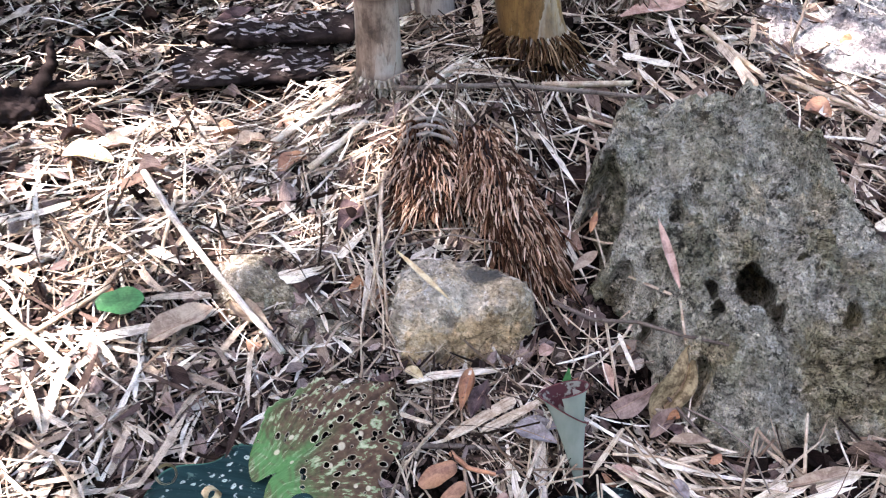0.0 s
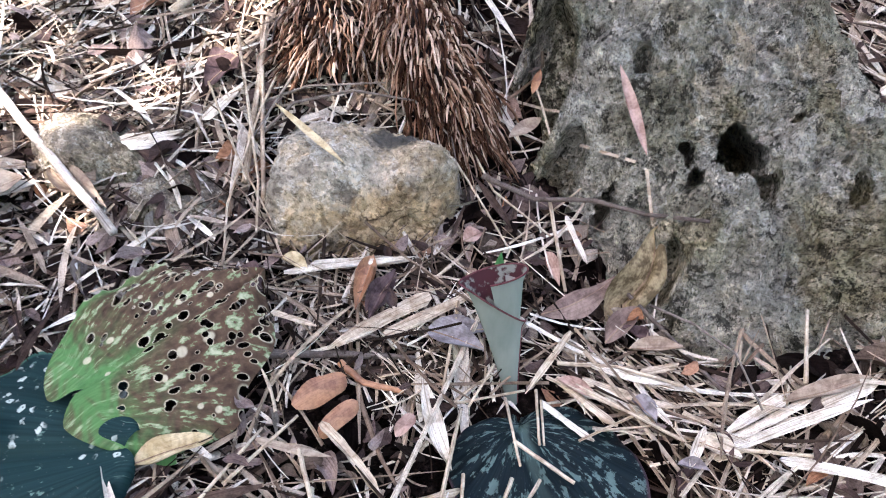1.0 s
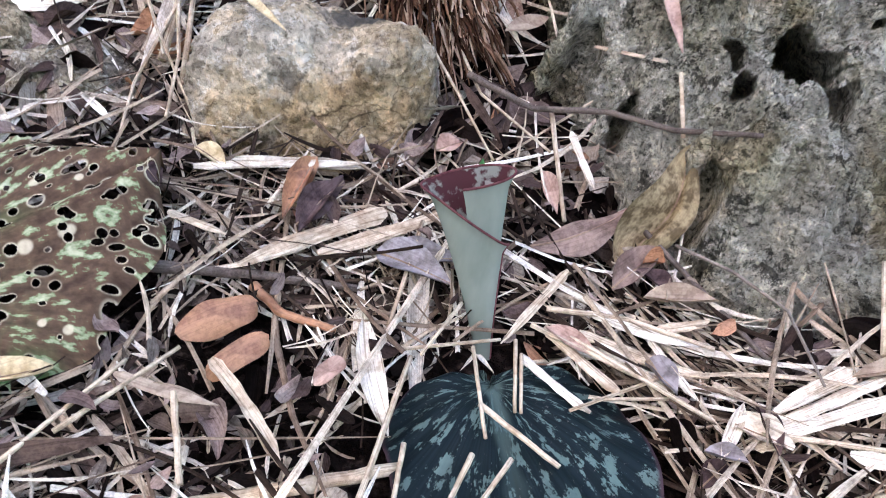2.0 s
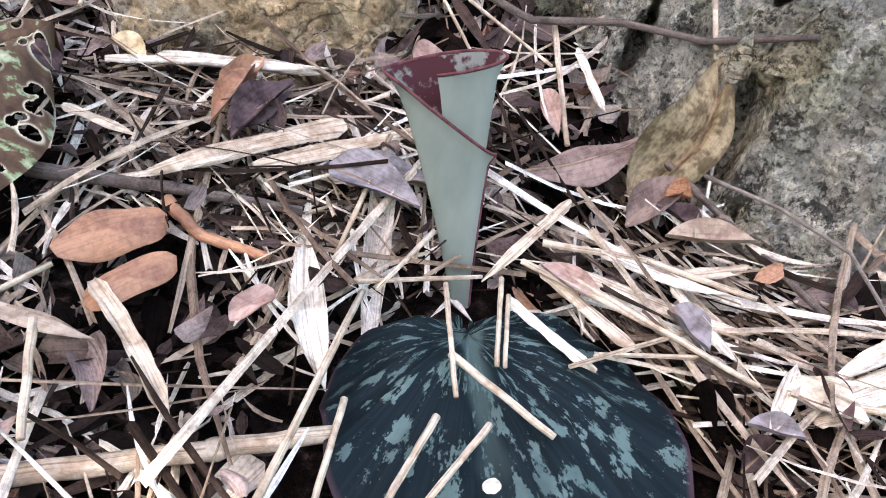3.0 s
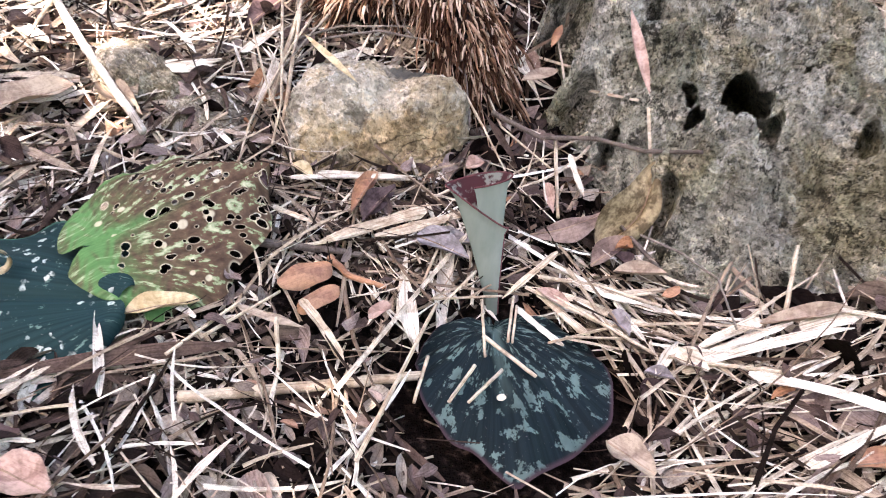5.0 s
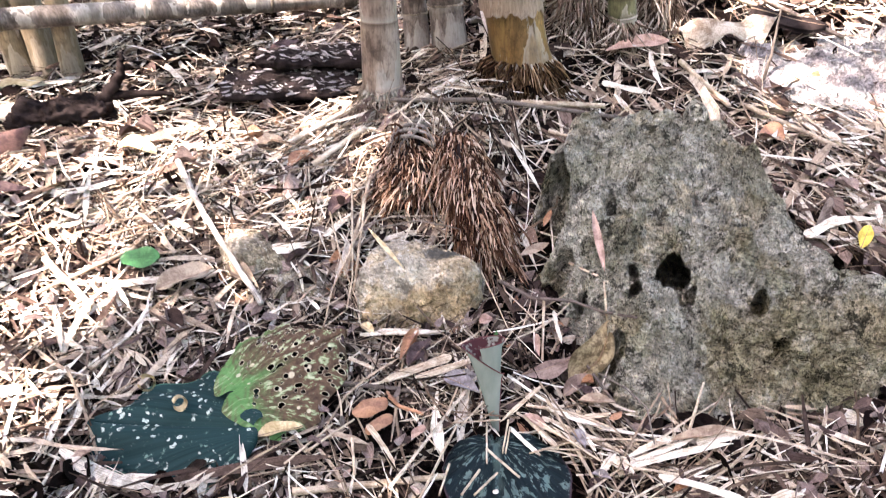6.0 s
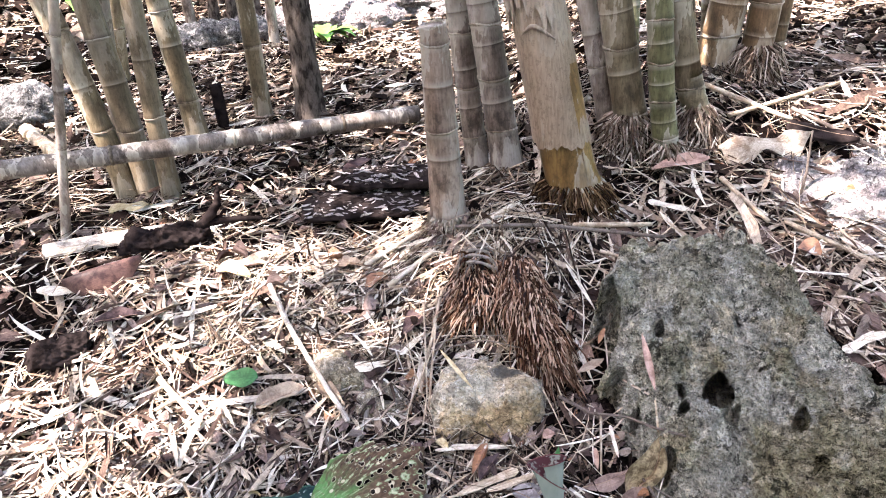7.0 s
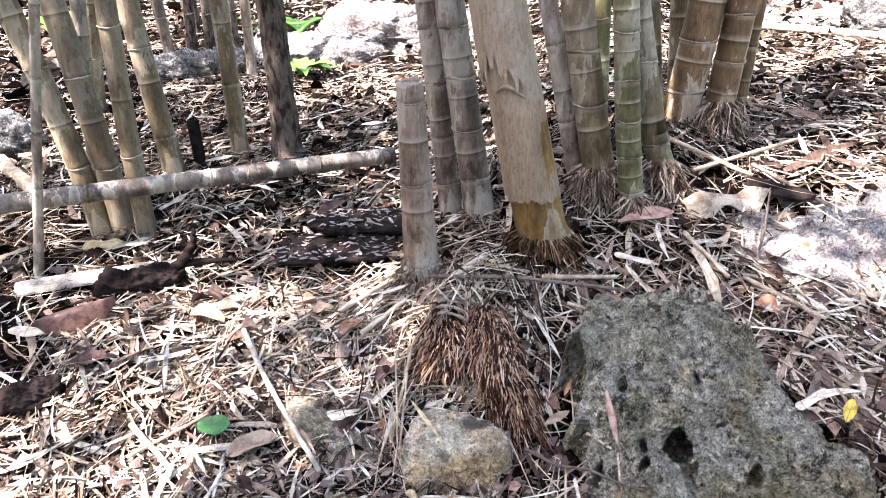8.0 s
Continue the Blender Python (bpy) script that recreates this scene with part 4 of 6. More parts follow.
def branchless_trunk():
    z = gz(-0.69, 1.775)
    t = empty("tree_trunk", (-0.69, 1.775, z), "dark rough-barked young tree trunk", "tree")
    hs = np.linspace(-0.03, 1.9, 220)
    rows = []
    for h in hs:
        for k in range(44):
            w = 2 * math.pi * k / 44
            r = 0.037 * (1 + 0.5 * math.exp(-max(h, 0) / 0.04)) - 0.002 * h
            r += 0.0055 * turbulence((math.cos(w) * 3.5, math.sin(w) * 3.5, h * 11), 1.0, 4) + 0.003 * abs(noise.noise(Vector((math.cos(w) * 7, math.sin(w) * 7, h * 24))))
            rows.append((0.012 * math.sin(3 * h) - 0.03 * h + r * math.cos(w), r * math.sin(w), h))
    part("trunk", mesh("trunk", rows, grid_faces(len(hs), 44, True), M_TRUNK), t)


branchless_trunk()


def pole(name, a, b, d, material, label, category, joints=()):
    a, b = Vector(a), Vector(b)
    thing = empty(name, a, label, category)
    n = 40
    v, f = tube([(b - a) * i / n for i in range(n + 1)], [0.5 * d * (1 + 0.02 * math.sin(i * 2.1)) for i in range(n + 1)], 18)
    stem = part("stem", mesh_any("stem", v, f, material), thing)
    for j in joints:
        c, dr = (b - a) * j, (b - a).normalized()
        v, f = tube([c - dr * 0.004, c - dr * 0.002, c + dr * 0.002, c + dr * 0.004], [0.5 * d, 0.5 * d + 0.002, 0.5 * d + 0.002, 0.5 * d], 18)
        part("node_ring", mesh_any("node_ring", v, f, M_NODE), stem)
    return thing


pole("fallen_culm", (-1.3, 0.813, 0.272), (-0.315, 1.606, 0.214), 0.042, M_POLE, "long dry bamboo pole lying across the clump", "bamboo pole", (0.2, 0.42, 0.63, 0.84))
pole("bamboo_stub", (-0.919, 1.671, 0.1), (-0.925, 1.675, 0.27), 0.034, M_BARK, "short dark broken bamboo stub", "bamboo stub")


# ---- root clump on the bank ----
def root_clump():
    rng = np.random.default_rng(5)
    t = empty("bamboo_root_clump", (0.05, 0.8, gz(0.05, 0.8)), "shaggy old bamboo rhizome covered in brown hanging roots", "roots")
    o = Vector(t.location)

    def lobe(path, radii, count, reach, hang, seed, thick):
        v, f = tube([Vector(p) - o for p in path], radii, 18)
        v = [tuple(Vector(p) + 0.006 * Vector((turbulence(Vector(p) * 60 + Vector((seed, 0, 0)), 1, 2), 0, turbulence(Vector(p) * 50, 1, 2)))) for p in v]
        part("rhizome", mesh_any("rhizome", v, f, M_BARK), t)
        V, F, n = [], [], 0
        P = [Vector(p) for p in path]
        for i in range(count):
            s = rng.uniform(0.02, 0.98) * (len(P) - 1)
            k = min(int(s), len(P) - 2)
            c = P[k].lerp(P[k + 1], s - k)
            d = (P[k + 1] - P[k]).normalized()
            r = radii[k] + (radii[k + 1] - radii[k]) * (s - k)
            w = rng.uniform(-1.6, 1.6)
            side = d.cross(Vector((0, 0, 1))).normalized()
            up = side.cross(d).normalized()
            out = (math.sin(w) * side + math.cos(w) * up).normalized()
            p0 = c + out * r * 0.95
            L = reach * rng.lognormal(0, 0.4)
            sway = noise.noise_vector(c * 38 + Vector((seed, 0, 0)))
            fall = (d * hang + out * (1 - hang) * 0.8 + 0.45 * sway + Vector((rng.normal(0, 0.22), -0.2, -0.3 + rng.normal(0, 0.2)))).normalized()
            p1 = p0 + out * rng.uniform(0.001, 0.008) + fall * L * 0.35
            p2 = p1 + fall * L * 0.35 + Vector((0, 0, -0.08 * L))
            p3 = p2 + (fall + Vector((rng.normal(0, 0.3), -0.1, -0.5))).normalized() * L * 0.3
            r0 = thick * rng.lognormal(0.0, 0.35)
            a, b = tube([p0 - o, p1 - o, p2 - o, p3 - o], [r0, r0 * 1.1, r0 * 0.9, r0 * 0.35], 5)
            V += a
            F += [tuple(j + n for j in q) for q in b]
            n += len(a)
        tagged(part("root_fringe", mesh_any("root_fringe", V, F, M_ROOT), t, "fringe of fine brown roots"), kind="stuff")

    lobe([(-0.012, 0.89, 0.182), (-0.006, 0.85, 0.172), (0.0, 0.81, 0.15), (0.006, 0.772, 0.12)], [0.022, 0.034, 0.04, 0.028], 1500, 0.018, 0.45, 1, 0.0009)
    lobe([(0.05, 0.865, 0.188), (0.065, 0.83, 0.18), (0.086, 0.78, 0.158), (0.116, 0.73, 0.122), (0.138, 0.695, 0.09)], [0.02, 0.03, 0.035, 0.03, 0.014], 2300, 0.021, 0.72, 2, 0.0009)
    for k, (x, y, z, r) in enumerate([(-0.01, 0.893, 0.186, 0.024), (-0.009, 0.88, 0.184, 0.029), (-0.007, 0.866, 0.181, 0.033), (-0.005, 0.85, 0.177, 0.036), (-0.003, 0.834, 0.17, 0.04)]):
        loop = [Vector((x + r * math.cos(a), y - 0.25 * r * math.sin(a), z + r * math.sin(a))) - o for a in [-0.3 + 3.75 * i / 24 for i in range(25)]]
        v, f = tube(loop, [0.0028 + 0.0006 * math.sin(i * 1.3 + k) for i in range(25)], 7)
        part("ring", mesh_any("ring", v, f, M_TWIG), t, "weathered ring of the rhizome")
    for k in range(26):
        a = Vector((rng.uniform(-0.04, 0.12), rng.uniform(0.78, 0.88), 0))
        a.z = (0.205 if a.y > 0.82 else 0.17) + rng.uniform(0.0, 0.012)
        w = rng.uniform(-2.6, -0.5)
        L = rng.uniform(0.05, 0.11)
        b = a + Vector((0.6 * L * math.cos(w), 0.6 * L * math.sin(w), -0.75 * L))
        m = a.lerp(b, 0.5) + Vector((rng.normal(0, 0.008), -0.012, 0.016))
        v, f = tube([a - o, a.lerp(m, 0.6) - o, m - o, m.lerp(b, 0.6) - o, b - o], [0.0012, 0.0013, 0.0012, 0.001, 0.0005], 5)
        part("root", mesh_any("root", v, f, M_TWIG), t)


root_clump()


# ---- the two mottled plants ----
def mottled(name, dark, pale, rim, rough=0.5, lo=0.54, hi=0.565, mid=None, run=(5.2, 3.0, 1), spots=0.0):
    """Leaf skin: dark ground with ragged pale flecks that run outwards from the stalk, faint parallel veins, a paler middle, scars."""
    m, nt, b = mat(name, 0.05)
    fl = noisy(nt, 2.6, 9, run, "UV", 0.68)
    vein = noisy(nt, 1.0, 2, (46, 0.5, 1), "UV")
    big = noisy(nt, 2.0, 4, (2, 2, 1), "UV")
    dk = mix(nt, 0.35, dark, ramp(nt, vein, [(0.35, tuple(0.45 * c for c in dark)), (0.62, tuple(1.7 * c for c in dark))]))
    pl = ramp(nt, big, [(0.35, tuple(0.55 * c for c in pale)), (0.62, pale)])
    col = mix(nt, ramp(nt, fl, [(lo, (0, 0, 0)), (hi, (0.9, 0.9, 0.9))]), dk, pl)
    col = mix(nt, attribute(nt, "middle"), col, mix(nt, 0.35, mid or pale, pl, "MULTIPLY") if not mid else mid)
    if spots:
        tc, vo = nt.nodes.new("ShaderNodeTexCoord"), nt.nodes.new("ShaderNodeTexVoronoi")
        vo.inputs["Scale"].default_value = 130
        wob = node(nt, "ShaderNodeTexNoise", Scale=180.0, Detail=3.0)
        nt.links.new(tc.outputs["Object"], wob.inputs["Vector"])
        nt.links.new(mix(nt, 0.006, tc.outputs["Object"], wob.outputs["Color"], "ADD"), vo.inputs["Vector"])
        ring = ramp(nt, vo.outputs["Distance"], [(0.0, (0.25, 0.25, 0.25)), (0.1, (0.3, 0.3, 0.3)), (0.14, (1, 1, 1)), (0.3, (0.9, 0.9, 0.9)), (0.36, (0, 0, 0))])
        where = ramp(nt, noisy(nt, 34, 3), [(0.5, (0, 0, 0)), (0.56, (spots, spots, spots))])
        col = mix(nt, mix(nt, 1.0, ring, where, "MULTIPLY"), col, (0.52, 0.56, 0.48))
    col = mix(nt, attribute(nt, "rim"), col, rim)
    dust = noisy(nt, 420, 5, None, "Object", 0.7)
    col = mix(nt, ramp(nt, dust, [(0.66, (0, 0, 0)), (0.7, (0.4, 0.4, 0.4))]), col, (0.3, 0.27, 0.23))
    nt.links.new(col, b.inputs["Base Color"])
    b.inputs["Roughness"].default_value = rough
    bump(nt, b, vein, 0.3, 0.0012)
    return m


M_LEAF = mottled("dark_mottled_leaf", (0.0075, 0.0122, 0.0138), (0.118, 0.172, 0.152), (0.045, 0.026, 0.03))
M_LEAF2 = mottled("bluish_mottled_leaf", (0.012, 0.03, 0.03), (0.16, 0.25, 0.2), (0.06, 0.15, 0.1), 0.6, 0.6, 0.64, (0.014, 0.036, 0.034), (6.5, 5.0, 1), 0.95)


def heart_leaf(name, base, tip, material, parent, skew=0.0, wave=0.003, droop=0.012, height=0.034, slope=0.0, seed=0, reach=None, spread=1.0, rows=70, cols=200):
    """A broad heart-shaped leaf spread on the litter; its veins and flecks run out from the stalk at its notch."""
    bx, by = base
    L, w0 = math.dist(base, tip), math.atan2(tip[1] - by, tip[0] - bx)
    th = np.linspace(-3.0, 3.0, cols)
    out = np.interp(np.degrees(np.abs(th)), *(reach or ((0, 5, 14, 28, 42, 60, 75, 90, 106, 125, 150, 172), (1.0, 0.955, 0.875, 0.79, 0.715, 0.61, 0.52, 0.42, 0.27, 0.13, 0.05, 0.02))))
    out = L * out * (1 + (spread - 1) * np.sin(np.abs(th)) ** 2) * (1 + skew * np.sin(th)) * (1 + wave * (5.5 * np.sin(9 * th + seed) + 4 * np.sin(17 * th + 2 * seed)))
    V, TH = np.meshgrid(np.linspace(0.0, 1, rows) ** 0.8, th, indexing="ij")
    r = V * out[None]
    along, ang = r * np.cos(TH), r * np.sin(TH)
    X, Y = bx + r * np.cos(TH + w0), by + r * np.sin(TH + w0)
    Z = height + slope * (Y - by) - droop * V ** 3 * np.clip(r / (0.45 * L), 0, 1) + 1.4 * wave * V ** 2 * np.sin(7 * TH + seed) - 0.003 * np.exp(-(ang / 0.005) ** 2) \
        + 0.0012 * np.sin(22 * TH) * V * np.clip(r / (0.3 * L), 0, 1) + 0.0015 * np.sin(9 * V + 3 * TH + seed)
    Z = np.maximum(Z, ground_height(X, Y) + 0.004)
    me = mesh(name, np.stack([X, Y, Z], -1).reshape(-1, 3), grid_faces(rows, cols), material)
    uv_set(me, np.stack([TH / 1.6 + seed, r / L], -1).reshape(-1, 2))
    mid = me.attributes.new("middle", "FLOAT", "POINT")
    jag = 0.75 + 0.25 * np.sin(170 * r + 3 * np.sin(90 * r))
    mid.data.foreach_set("value", (0.9 * np.exp(-(ang / (0.0062 * jag)) ** 4) * np.clip(0.95 - 1.5 * along / L, 0, 1) * (along > 0)).astype(np.float32).ravel())
    rim = me.attributes.new("rim", "FLOAT", "POINT")
    rim.data.foreach_set("value", smooth(0.965, 0.99, V).astype(np.float32).ravel())
    ob = part(name, me, parent)
    ob.matrix_parent_inverse = Matrix.Translation(-parent.location)
    return ob


def floor_leaf(name, base, tip, half, material, parent, droop=0.016, wave=0.0, lift=0.014, seed=0, N=90, lean=0.0, heart=0.045):
    """A broad ovate leaf spread on the litter from its stalk to its tip."""
    bx, by = base
    ax, ay = tip[0] - bx, tip[1] - by
    L = math.hypot(ax, ay)
    ux, uy = ax / L, ay / L
    s = np.linspace(0, 1, N)
    t = np.linspace(-1, 1, N)
    S, T = np.meshgrid(s, t, indexing="ij")
    lo = np.clip(1 - (np.clip(0.38 - S, 0, None) / 0.385) ** 3.0, 0, 1) ** 0.36
    hi = np.clip(1 - (np.clip(S - 0.38, 0, None) / 0.62) ** 1.75, 0, 1) ** 0.75
    W = half * np.minimum(lo, hi)
    ang = T * W
    rip = wave * np.sin(S * 17 + seed + 2.0 * T) * np.abs(T) ** 3
    along = S * L - heart * L * np.exp(-(S / 0.16) ** 2) * (1 - (2 * np.abs(T) - 1) ** 2) + rip
    X = bx + ux * along - uy * (ang + rip * np.sign(T))
    Y = by + uy * along + ux * (ang + rip * np.sign(T))
    Z = ground_height(X, Y) * 0.55 + 0.45 * gz(bx + ax * 0.5, by + ay * 0.5) + lift + droop * (0.4 - np.abs(T) ** 2.2) + 0.35 * droop * (1 - 2 * S) \
        - 0.003 * np.exp(-(T / 0.06) ** 2) + lean * (Y - by + 0.03) + 0.002 * np.sin(9 * T + 2 * S + seed)
    Z = np.maximum(Z, ground_height(X, Y) + 0.004)
    me = mesh(name, np.stack([X, Y, Z], -1).reshape(-1, 3), grid_faces(N, N), material)
    a = np.arctan2(ang, np.maximum(along, 1e-4) + 0.03)
    uv_set(me, np.stack([a / 1.6 + seed, np.hypot(ang, along) / L], -1).reshape(-1, 2))
    mid = me.attributes.new("middle", "FLOAT", "POINT")
    mid.data.foreach_set("value", (np.exp(-(ang / 0.007) ** 2) * (0.75 - 0.9 * S).clip(0, 1)).astype(np.float32).ravel())
    rim = me.attributes.new("rim", "FLOAT", "POINT")
    rim.data.foreach_set("value", smooth(0.955, 0.99, np.abs(T)).astype(np.float32).ravel())
    return part(name, me, parent), (S, T, ang, along, L)


plant = empty("mottled_plant", (0.168, 0.472, gz(0.168, 0.472)), "low plant with a dark mottled leaf and a furled one", "plant")
heart_leaf("leaf", (0.169, 0.45), (0.192, 0.327), M_LEAF, plant, skew=0.17, seed=1)
scar = lump("scar", (0.178, 0.381, 0.0355), (0.0032, 0.0026, 0.0012), 2.2, (0, 0, 30), 0.3, 1.0, M_WHITE, "small white scar on the leaf", 16, seed=4.0)
for key in ("label", "category"):
    del scar[key]
scar.parent, scar.matrix_parent_inverse = plant, Matrix.Translation(-plant.location)


def roll_mats():
    m, nt, b = mat("rolled_leaf_back")
    n = noisy(nt, 45, 4, (1, 1, 0.3))
    nt.links.new(ramp(nt, n, [(0.3, (0.145, 0.172, 0.14)), (0.7, (0.225, 0.25, 0.205))]), b.inputs["Base Color"])
    b.inputs["Roughness"].default_value = 0.5
    m2, nt, b = mat("rolled_leaf_face")
    n = noisy(nt, 130, 5, (1, 1, 0.8))
    nt.links.new(ramp(nt, n, [(0.5, (0.062, 0.024, 0.026)), (0.58, (0.2, 0.2, 0.17))]), b.inputs["Base Color"])
    b.inputs["Roughness"].default_value = 0.45
    m3, nt, b = mat("rolled_leaf_edge")
    n = noisy(nt, 200, 3)
    nt.links.new(ramp(nt, n, [(0.4, (0.09, 0.03, 0.035)), (0.6, (0.15, 0.06, 0.06))]), b.inputs["Base Color"])
    m4, nt, b = mat("rolled_leaf_coil")
    n = noisy(nt, 90, 4, (1, 1, 0.3))
    nt.links.new(ramp(nt, n, [(0.35, (0.22, 0.21, 0.18)), (0.65, (0.34, 0.32, 0.29))]), b.inputs["Base Color"])
    b.inputs["Roughness"].default_value = 0.5
    return m, m2, m3, m4


def rolled_leaf():
    back, face, edge, coil_mat = roll_mats()
    base, top = Vector((0.168, 0.476, gz(0.168, 0.476) - 0.002)), Vector((0.146, 0.512, 0.112))
    NV, NP = 40, 150
    phi = np.linspace(-1.75, 2 * math.pi - 0.1, NP)
    vm = 1 - 0.24 * smooth(math.pi * 1.05, 2 * math.pi - 0.1, phi) + 0.06 * np.cos(phi) * (phi < math.pi) - 0.06 * (phi >= math.pi)
    shells = []
    for inset in (0.0, 0.0007):
        pts = []
        for i in range(NV):
            for j in range(NP):
                v = vm[j] * i / (NV - 1)
                r = 0.0035 + 0.0185 * v ** 1.25
                r = r * (0.86 + 0.14 * (phi[j] + 1.75) / 7.9) - inset
                r *= 1 + 0.22 * math.exp(-((phi[j] - math.pi) / 0.55) ** 2) * v ** 4
                c = base.lerp(top, v)
                lip = 0.0025 * max(0, (i / (NV - 1) - 0.93) / 0.07)
                pts.append(c + Vector(((r + lip) * math.cos(phi[j]), 0.45 * (r + lip) * math.sin(phi[j]), 0)))
        shells.append(np.array([tuple(p - plant.location) for p in pts]))
    f = grid_faces(NV, NP)
    part("rolled_leaf", mesh("rolled_leaf", shells[0], f, back), plant, "grey-green furled young leaf")
    part("inner_face", mesh("inner_face", shells[1], f[:, ::-1], face), plant, "maroon mottled inside of the furled leaf")
    coil = []
    for i in range(16):
        for j in range(24):
            v, w = 0.5 + 0.46 * i / 15, 0.02 + 1.15 * j / 23
            r = (0.0035 + 0.0185 * v ** 1.25) * 0.86
            coil.append(tuple(base.lerp(top, v) + Vector((r * math.cos(w), 0.42 * r * math.sin(w), 0)) - plant.location))
    part("inner_coil", mesh("inner_coil", coil, grid_faces(16, 24), coil_mat), plant, "pale inner coil of the furled leaf")
    rim = [(i * NP + j) for i, j in [(NV - 1, j) for j in range(NP)] + [(i, NP - 1) for i in range(NV - 2, 2, -1)]]
    v, fc = tube([Vector(shells[0][k]) for k in rim], [0.0007] * len(rim), 5)
    part("rim", mesh_any("rim", v, fc, edge), plant, "maroon rim")


rolled_leaf()

plant2 = empty("spotted_plant", (-0.125, 0.425, gz(-0.125, 0.425)), "low plant with two broad leaves, one browned and hole-ridden", "plant")
ob, _ = floor_leaf("dark_leaf", (-0.082, 0.408), (-0.27, 0.395), 0.07, M_LEAF2, plant2, wave=0.005, seed=4, lift=0.02, lean=0.2)
ob.matrix_parent_inverse = Matrix.Translation(-plant2.location)


def eaten_leaf():
    m, nt, b = mat("browned_eaten_leaf")
    fl = noisy(nt, 3.0, 6, (9.0, 3.0, 1), "UV", 0.6)
    sp = noisy(nt, 8.0, 3, (5, 5, 1), "UV")
    col = ramp(nt, fl, [(0.36, (0.06, 0.036, 0.026)), (0.55, (0.12, 0.074, 0.047)), (0.575, (0.2, 0.25, 0.13)), (0.65, (0.45, 0.44, 0.29))])
    for name, c in (("green", (0.09, 0.21, 0.07)), ("halo", (0.6, 0.51, 0.36))):
        at = nt.nodes.new("ShaderNodeAttribute")
        at.attribute_name = name
        col = mix(nt, at.outputs["Fac"], col, c)
    col = mix(nt, 0.4, col, ramp(nt, sp, [(0.3, (0.5, 0.48, 0.45)), (0.6, (1.1, 1.1, 1.1))]), "MULTIPLY")
    nt.links.new(col, b.inputs["Base Color"])
    b.inputs["Roughness"].default_value = 0.45
    N = 330
    ob, (S, T, ang, along, L) = floor_leaf("eaten_leaf", (-0.112, 0.437), (-0.014, 0.528), 0.067, m, plant2, droop=0.018, wave=0.003, lift=0.02, seed=2, N=N, lean=0.32, heart=0.15)
    ob.matrix_parent_inverse = Matrix.Translation(-plant2.location)
    rng = np.random.default_rng(21)
    dist = np.full(S.shape, 9.0)
    for k in range(120):
        s, t = rng.uniform(0.1, 0.95), rng.uniform(-0.9, 0.9)
        i, j = int(s * (N - 1)), int((t + 1) / 2 * (N - 1))
        dx, dy = along - along[i, j], ang - ang[i, j]
        w = math.atan2(ang[i, j], along[i, j] + 0.02)
        u, v = dx * math.cos(w) + dy * math.sin(w), dy * math.cos(w) - dx * math.sin(w)
        r = rng.uniform(0.0007, 0.0024)
        dist = np.minimum(dist, np.hypot(u / rng.uniform(1.0, 2.2), v) / r)
    blot = np.full(S.shape, 9.0)
    for k in range(17):
        s, t = rng.uniform(0.04, 0.75), rng.uniform(-0.85, 0.85)
        i, j = int(s * (N - 1)), int((t + 1) / 2 * (N - 1))
        blot = np.minimum(blot, np.hypot((along - along[i, j]) / rng.uniform(1, 1.7), ang - ang[i, j]) / rng.uniform(0.0015, 0.0032))
    for k in range(22):
        side = 1 if k < 16 else -1
        i = int(rng.uniform(0.06, 0.7) * (N - 1))
        j = N - 1 if side > 0 else 0
        dist = np.minimum(dist, np.hypot(along - along[i, j], ang - ang[i, j]) / rng.uniform(0.002, 0.005))
    me = ob.data
    cell = 0.25 * (dist[:-1, :-1] + dist[1:, :-1] + dist[:-1, 1:] + dist[1:, 1:])
    rag = 0.5 + 0.5 * np.sin(ang * 420 + 3 * np.sin(along * 300)) * np.sin(along * 260 + 2 * np.sin(ang * 210))
    g = np.clip(np.exp(-(along / 0.013) ** 2) * 0.8 * (0.5 + 0.5 * rag) + 0.5 * rag * np.exp(-(along / 0.035) ** 2) + 0.7 * smooth(0.78, 0.97, T) * (1 - smooth(0.4, 0.6, S)) + smooth(0.8, 0.97, -T) * (1 - smooth(0.25, 0.4, S))
                + 0.55 * np.exp(-(ang / 0.006) ** 2) * (1 - smooth(0.2, 0.6, S)), 0, 0.9)
    for name, val in (("green", g), ("halo", np.maximum(0.85 * (1 - smooth(1.05, 1.38, dist)) * (0.5 + 0.5 * (np.sin(along * 190) * np.sin(ang * 160) > 0.0)), 0.75 * (1 - smooth(0.7, 1.1, blot))))):
        a = me.attributes.new(name, "FLOAT", "POINT")
        a.data.foreach_set("value", val.astype(np.float32).ravel())
    bm = bmesh.new()
    bm.from_mesh(me)
    bm.faces.ensure_lookup_table()
    flat = cell.ravel()
    bmesh.ops.delete(bm, geom=[fc for fc in bm.faces if flat[fc.index] < 1.0], context="FACES")
    bm.to_mesh(me)
    bm.free()
    me.polygons.foreach_set("use_smooth", np.full(len(me.polygons), True))


eaten_leaf()


